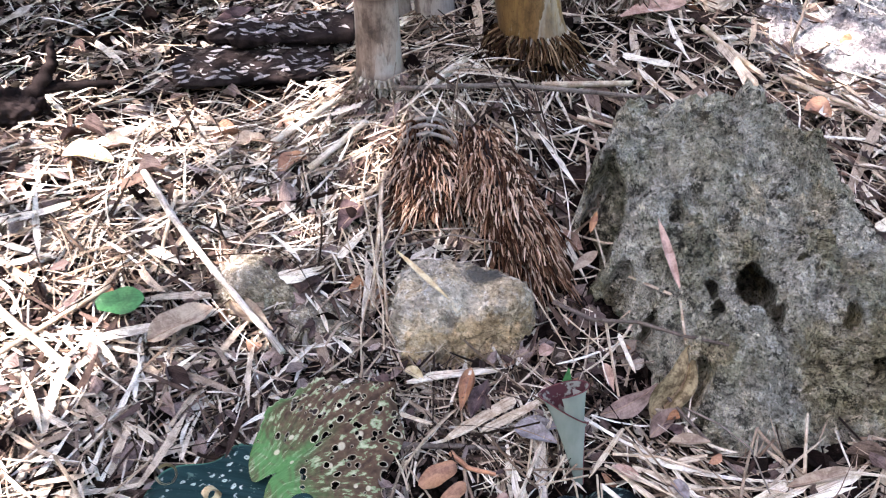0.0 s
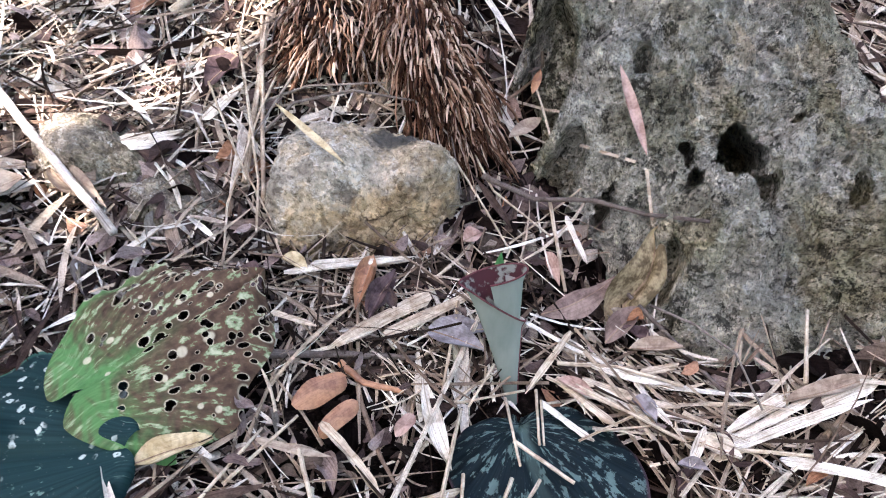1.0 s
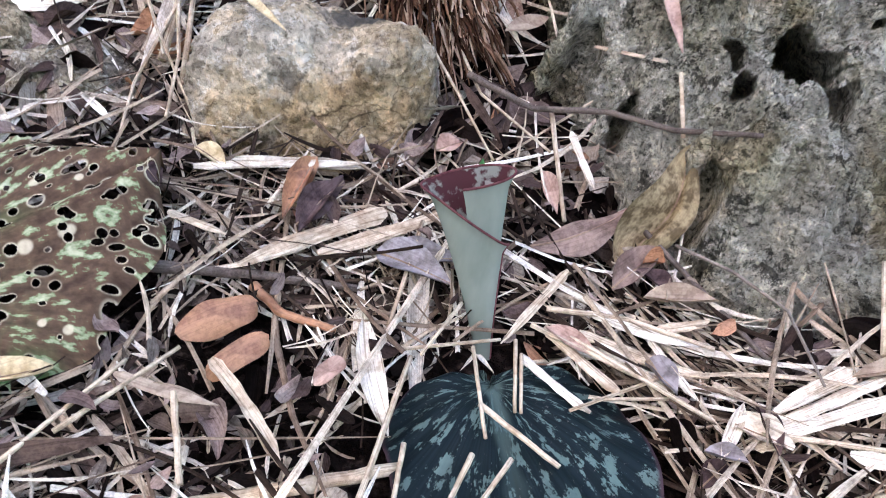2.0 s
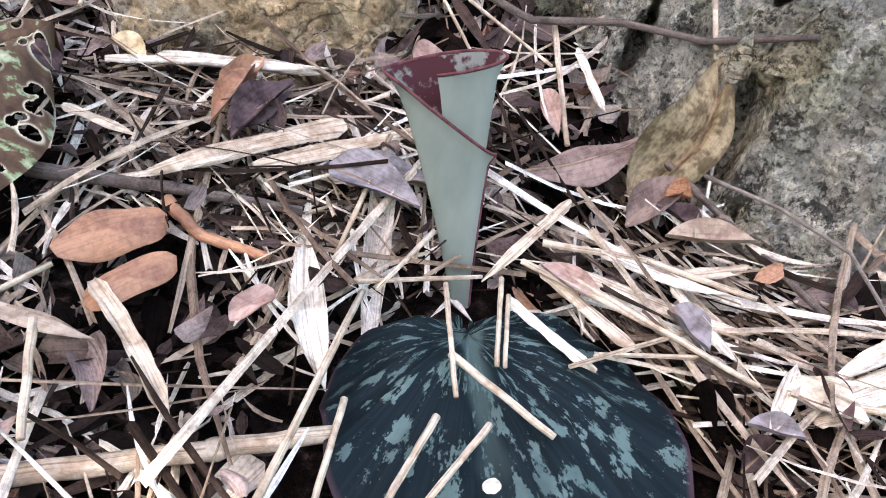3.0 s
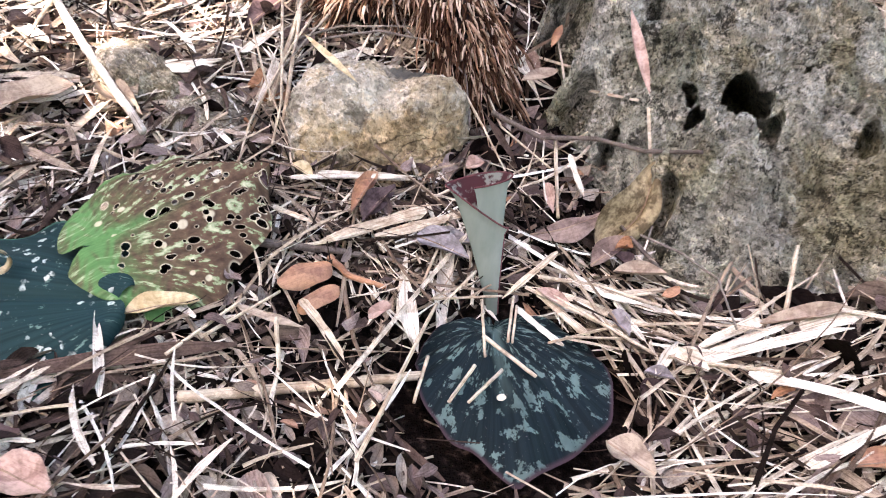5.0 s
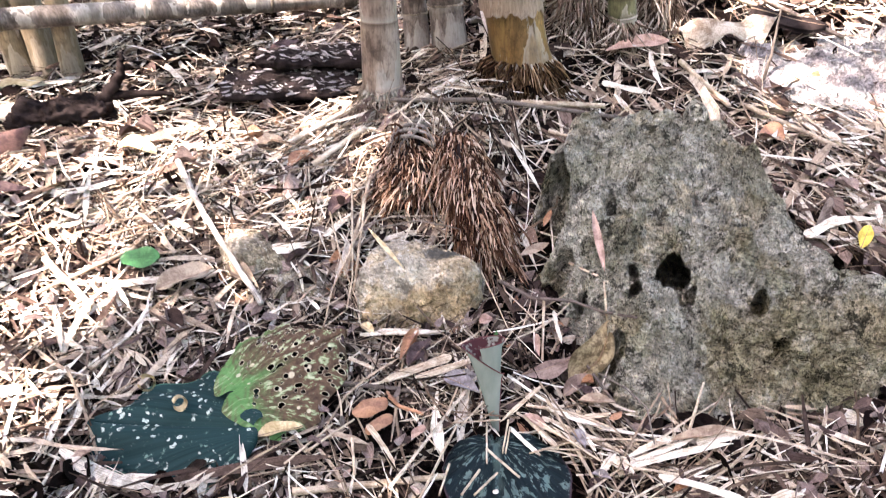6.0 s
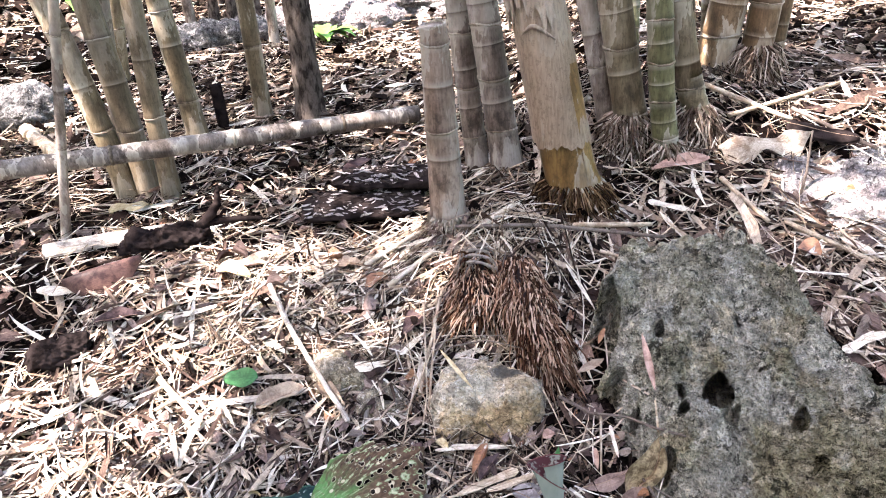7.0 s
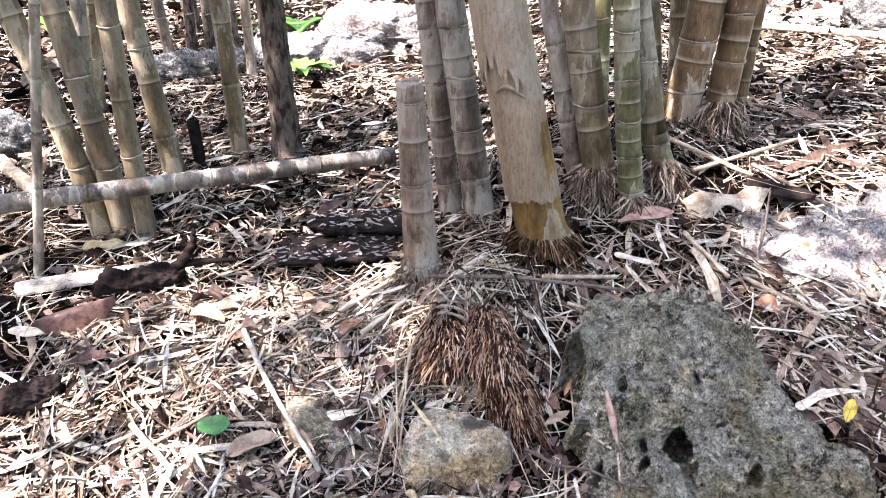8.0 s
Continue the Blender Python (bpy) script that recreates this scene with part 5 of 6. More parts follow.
# ---- single pieces of litter ----
def leaf_piece(name, a, b, width, material, label, category, lift=0.012, cup=0.4, bend=0.0, roll=0.0, arch=0.05, shape=ovate, K=14, M=7, rise=0.0, group="", thick=0.0006, ripple=0.05):
    rng = np.random.default_rng(int(abs(a[0] * 7919 + a[1] * 104729) * 100))
    L = math.dist(a, b)
    x, y = (a[0] + b[0]) / 2, (a[1] + b[1]) / 2
    v, f, uv = strips(rng, np.array([x]), np.array([y]), L, width, np.array([math.atan2(b[1] - a[1], b[0] - a[0])]), lift + rise / 2, shape, K, M, cup, bend,
                  math.atan2(rise, L), roll, arch, ripple, fold=0.3 if shape in (ovate, oval, blade) else 0.0)
    o = np.array((x, y, gz(x, y) + lift))
    n = len(v)
    low = v - np.array((0, 0, thick))
    me = mesh(name, np.concatenate([v, low]) - o, np.concatenate([f, f[:, ::-1] + n]), material)
    uv_set(me, np.concatenate([uv, uv]) + 3 * x + 5 * y)
    ob = new(name, me)
    ob.location = o
    if shape in (ovate, oval) and width > 0.011:
        mid = [v[i * M + M // 2] - o + np.array((0, 0, 0.0002)) for i in range(K)]
        tv, tf = tube([tuple(p) for p in mid], [0.0005 * (1.2 - 0.9 * i / (K - 1)) * (width / 0.015) ** 0.5 for i in range(K)], 5)
        part("midrib", mesh_any("midrib", tv, tf, M_RIB), ob, "paler midrib")
    return tagged(ob, label, category, group)


def stick(name, pts, d0, d1, material, label, category="stick", lift=0.012, group=""):
    P = [Vector((p[0], p[1], (p[2] if len(p) > 2 else gz(p[0], p[1]) + lift))) for p in pts]
    fine, radii = [], []
    for i in range(len(P) - 1):
        for k in range(6):
            fine.append(P[i].lerp(P[i + 1], k / 6))
    fine.append(P[-1])
    for i, p in enumerate(fine):
        s = i / (len(fine) - 1)
        radii.append(0.5 * (d0 + (d1 - d0) * s) * (1 + 0.03 * math.sin(i * 1.7)))
    mid = fine[len(fine) // 2].copy()
    jit = 0.05 * d0
    v, f = tube([p - mid + Vector((jit * math.sin(i * 2.3), jit * math.cos(i * 1.9), 0)) for i, p in enumerate(fine)], radii, 8)
    me = mesh_any(name, v, f, material)
    step = (P[-1] - P[0]).length / len(fine)
    uv_set(me, [(i // 8 * step + 3 * mid.x, (i % 8) * 0.4 * d0 + mid.y) for i in range(len(v))])
    ob = new(name, me)
    ob.location = mid
    if name == "stick":
        for q in (0.3, 0.68):
            i = int(q * (len(fine) - 1))
            d = (fine[i + 1] - fine[i - 1]).normalized()
            c = fine[i] - mid
            v, f = tube([c - d * 0.35 * d0, c - d * 0.12 * d0, c + d * 0.12 * d0, c + d * 0.35 * d0], [radii[i], radii[i] * 1.16, radii[i] * 1.16, radii[i]], 10)
            part("node_ring", mesh_any("node_ring", v, f, material), ob)
    return tagged(ob, label, category, group)


DL, DC = "dead_leaf", "dead leaf"
leaf_piece(DL, (0.014, 0.446), (0.048, 0.470), 0.0165, M_ORANGE, "glossy orange-brown curled dead leaf", DC, 0.027, -0.35, -0.16, 0.45, shape=kidney, K=24, M=9)
leaf_piece(DL, (0.034, 0.426), (0.057, 0.452), 0.0125, M_ORANGE, "small orange-brown dead leaf", DC, 0.027, -0.3, -0.2, 0.35, shape=kidney, K=24, M=9)
leaf_piece(DL, (0.100, 0.474), (0.119, 0.408), 0.0125, M_WHITE, "bleached white bamboo leaf", DC, 0.026, 0.5, 0.16, shape=lance)
leaf_piece(DL, (0.104, 0.515), (0.152, 0.519), 0.017, M_GREY, "bluish grey dead leaf lying flat", DC, 0.026, 0.3, 0.1)
leaf_piece(DL, (0.190, 0.53), (0.252, 0.568), 0.021, M_MIDBROWN, "pinkish brown dead leaf curled at the edge", DC, 0.03, -0.6, 0.25, ripple=0.06)
leaf_piece(DL, (0.236, 0.515), (0.266, 0.545), 0.018, M_MIDBROWN, "crumpled grey-brown dead leaf", DC, 0.026, 0.6)
leaf_piece(DL, (-0.286, 0.588), (-0.226, 0.632), 0.036, M_TAN, "flat tan dead leaf", DC, 0.038, 0.25, 0.1)
leaf_piece("green_leaf", (-0.360, 0.632), (-0.305, 0.638), 0.028, M_GREEN, "fresh green oval leaf lying on straw", "leaf", 0.04, 0.1, 0.05, 0.2, shape=kidney)
leaf_piece(DL, (-0.20, 0.845), (-0.165, 0.865), 0.03, M_ORANGE, "bright orange-brown dead leaf on dark soil", DC, 0.026, 0.4)
leaf_piece("yellow_leaf", (0.567, 0.716), (0.585, 0.755), 0.016, M_YELLOW, "yellow fallen leaf on pale straw", "leaf", 0.04, 0.3)
leaf_piece(DL, (-0.075, 0.398), (-0.03, 0.418), 0.016, M_HUSK, "yellowish brown dead leaf under the eaten leaf", DC, 0.03, 0.5)
leaf_piece(DL, (0.37, 0.345), (0.405, 0.352), 0.014, M_ORANGE, "reddish dead leaf in the litter", DC, 0.026, 0.5)
ST, SC = "dry_straw", "straw"
leaf_piece(ST, (0.104, 0.547), (0.033, 0.491), 0.012, M_STICK, "broad pale dry bamboo blade", SC, 0.026, -0.5, 0.03, shape=blade)
leaf_piece(ST, (0.072, 0.507), (0.144, 0.556), 0.009, M_STICK, "pale dry bamboo blade", SC, 0.026, -0.5, 0.04, shape=blade)
leaf_piece(ST, (0.036, 0.433), (0.078, 0.386), 0.0062, M_STICK, "pale split bamboo blade", SC, 0.03, 0.4, -0.12, shape=torn)
for a, b, w in [((0.196, 0.483), (0.235, 0.447), 0.0062), ((0.183, 0.463), (0.217, 0.435), 0.005), ((0.215, 0.483), (0.281, 0.461), 0.0068), ((0.253, 0.485), (0.273, 0.448), 0.0045),
                ((0.225, 0.478), (0.262, 0.452), 0.0055), ((0.259, 0.491), (0.287, 0.496), 0.006), ((0.294, 0.422), (0.322, 0.43), 0.007)]:
    leaf_piece(ST, a, b, w, M_STICK if w > 0.0058 else M_WHITE, "pale split bamboo blade beside the dark leaf", SC, 0.027, -0.4, 0.05, shape=torn)
leaf_piece(DL, (0.268, 0.405), (0.283, 0.418), 0.012, M_DARKLEAF, "small purplish dead leaf curled up", DC, 0.02, 0.9)
leaf_piece(DL, (0.116, 0.53), (0.143, 0.525), 0.012, M_DARKLEAF, "maroon dead leaf under straws", DC, 0.018, 0.5)
leaf_piece(ST, (0.210, 0.520), (0.172, 0.466), 0.005, M_STICK, "narrow pale bamboo blade", SC, 0.03, -0.6, shape=blade)
leaf_piece(ST, (0.345, 0.455), (0.302, 0.436), 0.009, M_WHITE, "pale dry bamboo blade", SC, 0.03, 0.5, shape=blade)
leaf_piece(ST, (0.01, 0.56), (0.09, 0.578), 0.009, M_WHITE, "pale blade under the stone", SC, 0.026, 0.4, shape=blade)
stick("stick", [(-0.37, 0.83), (-0.30, 0.745), (-0.239, 0.681), (-0.137, 0.575)], 0.0095, 0.0075, M_GREY2, "long pale stick lying down the bank", lift=0.04)
stick("stick", [(-0.02, 0.352), (0.036, 0.369), (0.09, 0.387), (0.127, 0.400)], 0.008, 0.006, M_STICK, "long smooth pale stick", lift=0.016)
stick("twig", [(-0.014, 0.488), (0.04, 0.493), (0.095, 0.496)], 0.007, 0.004, M_TWIG, "grey twig in the litter", "twig", 0.018)
stick("twig", [(0.042, 0.486), (0.06, 0.472), (0.088, 0.468)], 0.006, 0.004, M_ORANGE, "reddish brown twig in the litter", "twig", 0.018)
OL = 0.029
for a, b, d in [((0.162, 0.430), (0.199, 0.402), 0.003), ((0.158, 0.462), (0.165, 0.412), 0.0022), ((0.180, 0.470), (0.179, 0.428), 0.0022), ((0.183, 0.462), (0.182, 0.428), 0.002),
                ((0.256, 0.459), (0.206, 0.433), 0.0022), ((0.259, 0.447), (0.218, 0.441), 0.002), ((0.128, 0.404), (0.125, 0.365), 0.0025), ((0.159, 0.403), (0.146, 0.37), 0.0028),
                ((0.177, 0.403), (0.158, 0.372), 0.0026), ((0.118, 0.453), (0.172, 0.469), 0.002)]:
    stick("straw", [a, b], d, d * 0.85, M_STICK, "short straw lying across the dark leaf", "straw", OL, "straws on the leaf")
stick("vine", [(0.145, 0.655, 0.098), (0.19, 0.642, 0.086), (0.235, 0.628, 0.098), (0.272, 0.604, 0.104), (0.306, 0.566, 0.128)], 0.005, 0.003, M_TWIG, "thin dark root trailing over the boulder", "root")
stick("stem", [(0.272, 0.54), (0.30, 0.52), (0.322, 0.492), (0.328, 0.447)], 0.0022, 0.0015, M_TWIG, "thin arching grey stem", "stem", 0.035)



def laid(name, a, b, width, material, label, category, shape=lance, up=(0, -0.5, 0.86), lift=0.005, cup=0.3):
    """A thin piece lying on a slope, from a to b."""
    a, b, up = Vector(a), Vector(b), Vector(up).normalized()
    d = b - a
    c = d.cross(up).normalized()
    n = c.cross(d).normalized()
    n = n if n.dot(up) > 0 else -n
    K, M = 16, 5
    s, t = np.linspace(-0.5, 0.5, K), np.linspace(-1, 1, M)
    half = 0.5 * width * shape(s)
    P = []
    for layer in (0.0, -0.0006):
        for i in range(K):
            for j in range(M):
                P.append(tuple(d * float(s[i]) + c * float(half[i] * t[j]) + n * float(layer + cup * half[i] * t[j] ** 2)))
    f = grid_faces(K, M)
    ob = new(name, mesh(name, P, np.concatenate([f, f[:, ::-1] + K * M]), material))
    ob.location = (a + b) / 2 + n * lift
    return tagged(ob, label, category)


def husk(x, y, z, r, h, turn, label):
    """A short curled husk, open at both ends."""
    P = []
    for q in (r, r - 0.0012):
        for i in range(6):
            for j in range(40):
                w = -2.6 + 5.4 * j / 39
                k = i / 5
                P.append((q * (1 + 0.1 * k) * math.cos(w), q * (1 + 0.1 * k) * math.sin(w), h * (k - 0.5) + 0.002 * math.sin(3 * w) * k))
    f = grid_faces(6, 40)
    ob = new("husk", mesh("husk", P, np.concatenate([f, f[:, ::-1] + 240]), M_HUSK))
    ob.matrix_world = pose(x, y, z, *turn)
    tagged(ob, label, "husk")


def curled(a, b, width, up, material, label):
    """A big dead leaf leaning up a slope, its far half folded over along the rib and its edges rolled in."""
    a, b, up = Vector(a), Vector(b), Vector(up).normalized()
    d = b - a
    c = up.cross(d).normalized()
    n = d.cross(c).normalized()
    K, M = 40, 25
    P, rib = [], []
    for layer in (0.0, -0.0008):
        for i in range(K):
            s = i / (K - 1)
            half = 0.5 * width * max(0.02, math.sin(math.pi * min(1, 0.03 + 0.97 * s) ** 0.85)) ** 0.75
            sway = 0.1 * width * math.sin(2.6 * math.pi * s)
            for j in range(M):
                t = 2 * j / (M - 1) - 1
                roll = 0.95 * half * (abs(t) ** 2.2) * (1.0 if t > 0 else -0.55) * (0.6 + 0.6 * math.sin(3 * s + 0.6))
                fold = -0.5 * half * math.exp(-(t / 0.2) ** 2) + 0.16 * half * math.sin(11 * s + 3 * t)
                arch = 0.1 * d.length * (0.25 - (s - 0.5) ** 2) * 2
                P.append(tuple(a + d * s + c * (half * t * (1 - 0.16 * t * t) + sway) + n * (roll + fold + arch + layer)))
            if layer == 0.0:
                rib.append(Vector(P[-(M // 2) - 1]) + 0.0003 * n)
    f = grid_faces(K, M)
    o = (a + b) / 2
    me = mesh(DL, np.array(P) - np.array(o), np.concatenate([f, f[:, ::-1] + K * M]), material)
    uv_set(me, [(i // M % K / K * d.length, (i % M) / M * width) for i in range(2 * K * M)])
    ob = new(DL, me)
    ob.location = o
    v, f = tube([p - o for p in rib], [0.0009 * (1.2 - i / K) for i in range(K)], 6)
    part("midrib", mesh_any("midrib", v, f, M_RIB), ob, "paler midrib")
    return tagged(ob, label, DC)


curled((0.25, 0.538, 0.036), (0.287, 0.592, 0.104), 0.034, (-0.45, -0.65, 0.6), M_OLIVE, "large curled olive-brown leaf leaning on the boulder")
laid(DL, (0.25, 0.696, 0.184), (0.27, 0.634, 0.138), 0.0095, M_PINK, "narrow pinkish leaf lying on the boulder", DC)
laid(ST, (0.231, 0.683, 0.112), (0.265, 0.632, 0.13), 0.003, M_STICK, "short pale straw on the boulder", SC, even)
laid(ST, (0.27, 0.627, 0.13), (0.276, 0.601, 0.1), 0.0025, M_STICK, "thin straw on the boulder", SC, even)
laid(DL, (0.166, 0.69, 0.112), (0.2, 0.735, 0.108), 0.013, M_TAN, "small tan leaf between roots and boulder", DC)
laid(ST, (-0.03, 0.69, 0.132), (0.036, 0.612, 0.127), 0.006, M_HUSK, "yellowish blade lying across the stone", SC, lance, (0, -0.6, 0.8))
laid(DL, (0.192, 0.75, 0.125), (0.2, 0.772, 0.14), 0.008, M_ORANGE, "small reddish leaf against the boulder", DC)
laid("green_shoot", (0.152, 0.545, 0.06), (0.155, 0.56, 0.095), 0.011, M_GREEN, "small green shoot behind the furled leaf", "shoot", ovate, (0, -1, 0.2))
husk(-0.207, 0.425, 0.072, 0.0085, 0.007, (30, 20, 0), "cream curled husk lying on the dark leaf")
husk(-0.165, 0.413, 0.062, 0.007, 0.011, (70, 10, 40), "small cream husk lying on the dark leaf")
leaf_piece("dry_straw", (-0.006, 0.551), (0.094, 0.579), 0.0055, M_WHITE, "pale dry bamboo blade on the litter", "straw", 0.03, -0.4, 0.03, 0.0, shape=blade)
leaf_piece("dry_straw", (-0.009, 0.514), (0.024, 0.505), 0.0046, M_STICK, "pale dry bamboo blade on the litter", "straw", 0.03, -0.4, 0.03, 0.0, shape=blade)
stick("straw", [(0.203, 0.644), (0.209, 0.555)], 0.0035, 0.0028, M_STICK, "thin pale straw on the litter", "straw", 0.03, "loose straws")
leaf_piece("dry_straw", (0.216, 0.628), (0.229, 0.582), 0.0048, M_WHITE, "pale dry bamboo blade on the litter", "straw", 0.03, -0.4, 0.03, 0.0, shape=torn)
leaf_piece("dry_straw", (0.301, 0.430), (0.365, 0.455), 0.0064, M_WHITE, "pale dry bamboo blade on the litter", "straw", 0.03, -0.4, 0.03, 0.0, shape=torn)
stick("straw", [(0.297, 0.427), (0.351, 0.413)], 0.0031, 0.0025, M_STICK, "thin pale straw on the litter", "straw", 0.03, "loose straws")
leaf_piece("dry_straw", (-0.004, 0.418), (0.045, 0.409), 0.0054, M_TAN, "pale dry bamboo blade on the litter", "straw", 0.03, -0.4, 0.1, 0.0, shape=blade)
stick("straw", [(-0.034, 0.371), (-0.001, 0.426)], 0.0025, 0.0020, M_STICK, "thin pale straw on the litter", "straw", 0.03, "loose straws")
stick("straw", [(-0.018, 0.388), (0.020, 0.436)], 0.0025, 0.0020, M_STICK, "thin pale straw on the litter", "straw", 0.03, "loose straws")
stick("straw", [(0.024, 0.413), (0.039, 0.372)], 0.0033, 0.0027, M_STICK, "thin pale straw on the litter", "straw", 0.03, "loose straws")
stick("straw", [(0.188, 0.480), (0.247, 0.455)], 0.0027, 0.0022, M_STICK, "thin pale straw on the litter", "straw", 0.03, "loose straws")
stick("straw", [(0.197, 0.492), (0.241, 0.492), (0.285, 0.476)], 0.0031, 0.0025, M_STICK, "thin pale straw on the litter", "straw", 0.03, "loose straws")
stick("straw", [(0.209, 0.476), (0.277, 0.434)], 0.0028, 0.0022, M_STICK, "thin pale straw on the litter", "straw", 0.03, "loose straws")
leaf_piece("dry_straw", (0.219, 0.493), (0.276, 0.477), 0.0055, M_WHITE, "pale dry bamboo blade on the litter", "straw", 0.03, -0.4, 0.08, 0.0, shape=blade)
leaf_piece("dead_leaf", (0.057, 0.564), (0.050, 0.523), 0.0143, M_ORANGE, "orange-brown dead leaf crumpled on its side", "dead leaf", 0.03, 0.9, 0.0, 0.4, shape=ovate)
leaf_piece("dead_leaf", (0.060, 0.516), (0.077, 0.564), 0.0101, M_DARKLEAF, "dark brown curled dead leaf", "dead leaf", 0.03, 0.8, 0.0, 0.0, shape=ovate)
leaf_piece("dead_leaf", (-0.009, 0.567), (0.011, 0.555), 0.0134, M_HUSK, "yellowish scrap of dead leaf", "dead leaf", 0.03, 0.5, 0.0, 0.0, shape=ovate)
leaf_piece("dead_leaf", (0.197, 0.592), (0.205, 0.560), 0.0094, M_PINK, "pinkish dead leaf standing on edge", "dead leaf", 0.03, 0.3, 0.0, 0.7, shape=ovate)
leaf_piece("dead_leaf", (0.196, 0.480), (0.223, 0.466), 0.0104, M_PINK, "pinkish brown dead leaf under straws", "dead leaf", 0.03, 0.3, 0.0, 0.0, shape=ovate)
leaf_piece("dead_leaf", (0.084, 0.427), (0.096, 0.442), 0.0099, M_PINK, "short pinkish scrap of dead leaf", "dead leaf", 0.03, 0.3, 0.0, 0.0, shape=oval)
leaf_piece("dead_leaf", (0.276, 0.414), (0.293, 0.444), 0.0081, M_WHITE, "bleached folded dead leaf", "dead leaf", 0.03, 0.7, 0.0, 0.3, shape=ovate)
leaf_piece("dead_leaf", (0.298, 0.442), (0.302, 0.415), 0.0114, M_DARKLEAF, "dark purplish curled dead leaf", "dead leaf", 0.03, 0.9, 0.0, -0.4, shape=ovate)
leaf_piece("dead_leaf", (0.269, 0.418), (0.288, 0.412), 0.0082, M_GREY, "grey-brown dead leaf curled upwards", "dead leaf", 0.03, 0.9, 0.0, 0.0, shape=ovate)
leaf_piece("dead_leaf", (0.252, 0.508), (0.292, 0.506), 0.0112, M_TAN, "tan dead leaf curled on the straw", "dead leaf", 0.03, 0.8, 0.0, 0.0, shape=ovate)
leaf_piece("dead_leaf", (0.265, 0.505), (0.271, 0.524), 0.0073, M_TAN, "small tan leaf standing on edge", "dead leaf", 0.03, 0.3, 0.0, 0.6, shape=ovate)
leaf_piece("dry_straw", (-0.174, 0.681), (-0.144, 0.696), 0.0097, M_WHITE, "pale dry bamboo blade on the litter", "straw", 0.03, -0.4, 0.03, 0.0, shape=blade)
stick("straw", [(0.126, 0.539), (0.114, 0.461)], 0.0026, 0.0021, M_STICK, "thin pale straw on the litter", "straw", 0.03, "loose straws")
stick("straw", [(0.151, 0.487), (0.132, 0.452)], 0.0024, 0.0019, M_STICK, "thin pale straw on the litter", "straw", 0.03, "loose straws")
leaf_piece("dead_leaf", (-0.040, 0.554), (-0.018, 0.532), 0.0176, M_DARKLEAF, "purplish dead leaf in shade", "dead leaf", 0.03, 0.4, 0.0, 0.0, shape=ovate)
leaf_piece("dead_leaf", (0.089, 0.560), (0.125, 0.553), 0.0135, M_DARKLEAF, "dark maroon dead leaf under straw", "dead leaf", 0.012, 0.5, 0.0, 0.0, shape=ovate)
leaf_piece("dead_leaf", (0.269, 0.513), (0.250, 0.526), 0.0101, M_DARKLEAF, "dark brown leaf under the leaning leaf", "dead leaf", 0.03, 0.6, 0.0, 0.0, shape=ovate)
leaf_piece("dead_leaf", (0.248, 0.467), (0.262, 0.449), 0.0124, M_GREY, "crumpled grey dead leaf", "dead leaf", 0.03, 0.9, 0.0, 0.0, shape=ovate)
leaf_piece("dead_leaf", (0.130, 0.598), (0.146, 0.608), 0.0136, M_PINK, "pinkish scrap beside the stone", "dead leaf", 0.03, 0.3, 0.0, 0.0, shape=ovate)
leaf_piece("dry_straw", (0.302, 0.425), (0.402, 0.451), 0.0074, M_WHITE, "pale dry bamboo blade on the litter", "straw", 0.03, -0.4, 0.03, 0.0, shape=blade)
leaf_piece("dry_straw", (0.331, 0.413), (0.428, 0.376), 0.0080, M_WHITE, "pale dry bamboo blade on the litter", "straw", 0.03, -0.4, 0.03, 0.0, shape=blade)
leaf_piece("dead_leaf", (0.345, 0.452), (0.409, 0.467), 0.0123, M_TAN, "long tan dead leaf at the foot of the boulder", "dead leaf", 0.03, 0.7, 0.2, 0.0, shape=ovate)
leaf_piece("dead_leaf", (0.285, 0.433), (0.309, 0.418), 0.0115, M_WHITE, "bleached dead leaf folded in two", "dead leaf", 0.03, 0.8, 0.0, 0.4, shape=ovate)
leaf_piece("dead_leaf", (-0.125, 0.277), (-0.088, 0.302), 0.0248, M_DARKLEAF, "large crumpled grey-black dead leaf", "dead leaf", 0.03, 1.0, 0.0, 0.2, shape=ovate, ripple=0.15)
leaf_piece("dead_leaf", (-0.089, 0.279), (-0.051, 0.268), 0.0258, M_PINK, "reddish brown dead leaf in litter", "dead leaf", 0.03, 0.3, 0.0, 0.0, shape=ovate)
leaf_piece("dead_leaf", (-0.215, 0.649), (-0.158, 0.610), 0.0218, M_TAN, "brown dead leaf curved over straw", "dead leaf", 0.03, 0.6, 0.2, 0.0, shape=ovate)
leaf_piece("dry_straw", (-0.204, 0.674), (-0.115, 0.697), 0.0104, M_WHITE, "pale dry bamboo blade on the litter", "straw", 0.03, -0.4, 0.2, 0.0, shape=blade)
stick("straw", [(-0.034, 0.624), (-0.066, 0.827)], 0.0040, 0.0032, M_STICK, "thin pale straw on the litter", "straw", 0.03, "loose straws")
stick("straw", [(0.362, 0.465), (0.379, 0.522)], 0.0034, 0.0027, M_STICK, "thin straw leaning on the boulder", "straw", 0.03, "loose straws")
leaf_piece("dead_leaf", (0.242, 0.358), (0.269, 0.338), 0.0211, M_TAN, "tan dead leaf near the plant", "dead leaf", 0.03, 0.3, 0.0, 0.0, shape=ovate)
leaf_piece("dry_straw", (0.347, 0.341), (0.414, 0.380), 0.0067, M_WHITE, "pale dry bamboo blade on the litter", "straw", 0.03, -0.4, 0.03, 0.0, shape=blade)
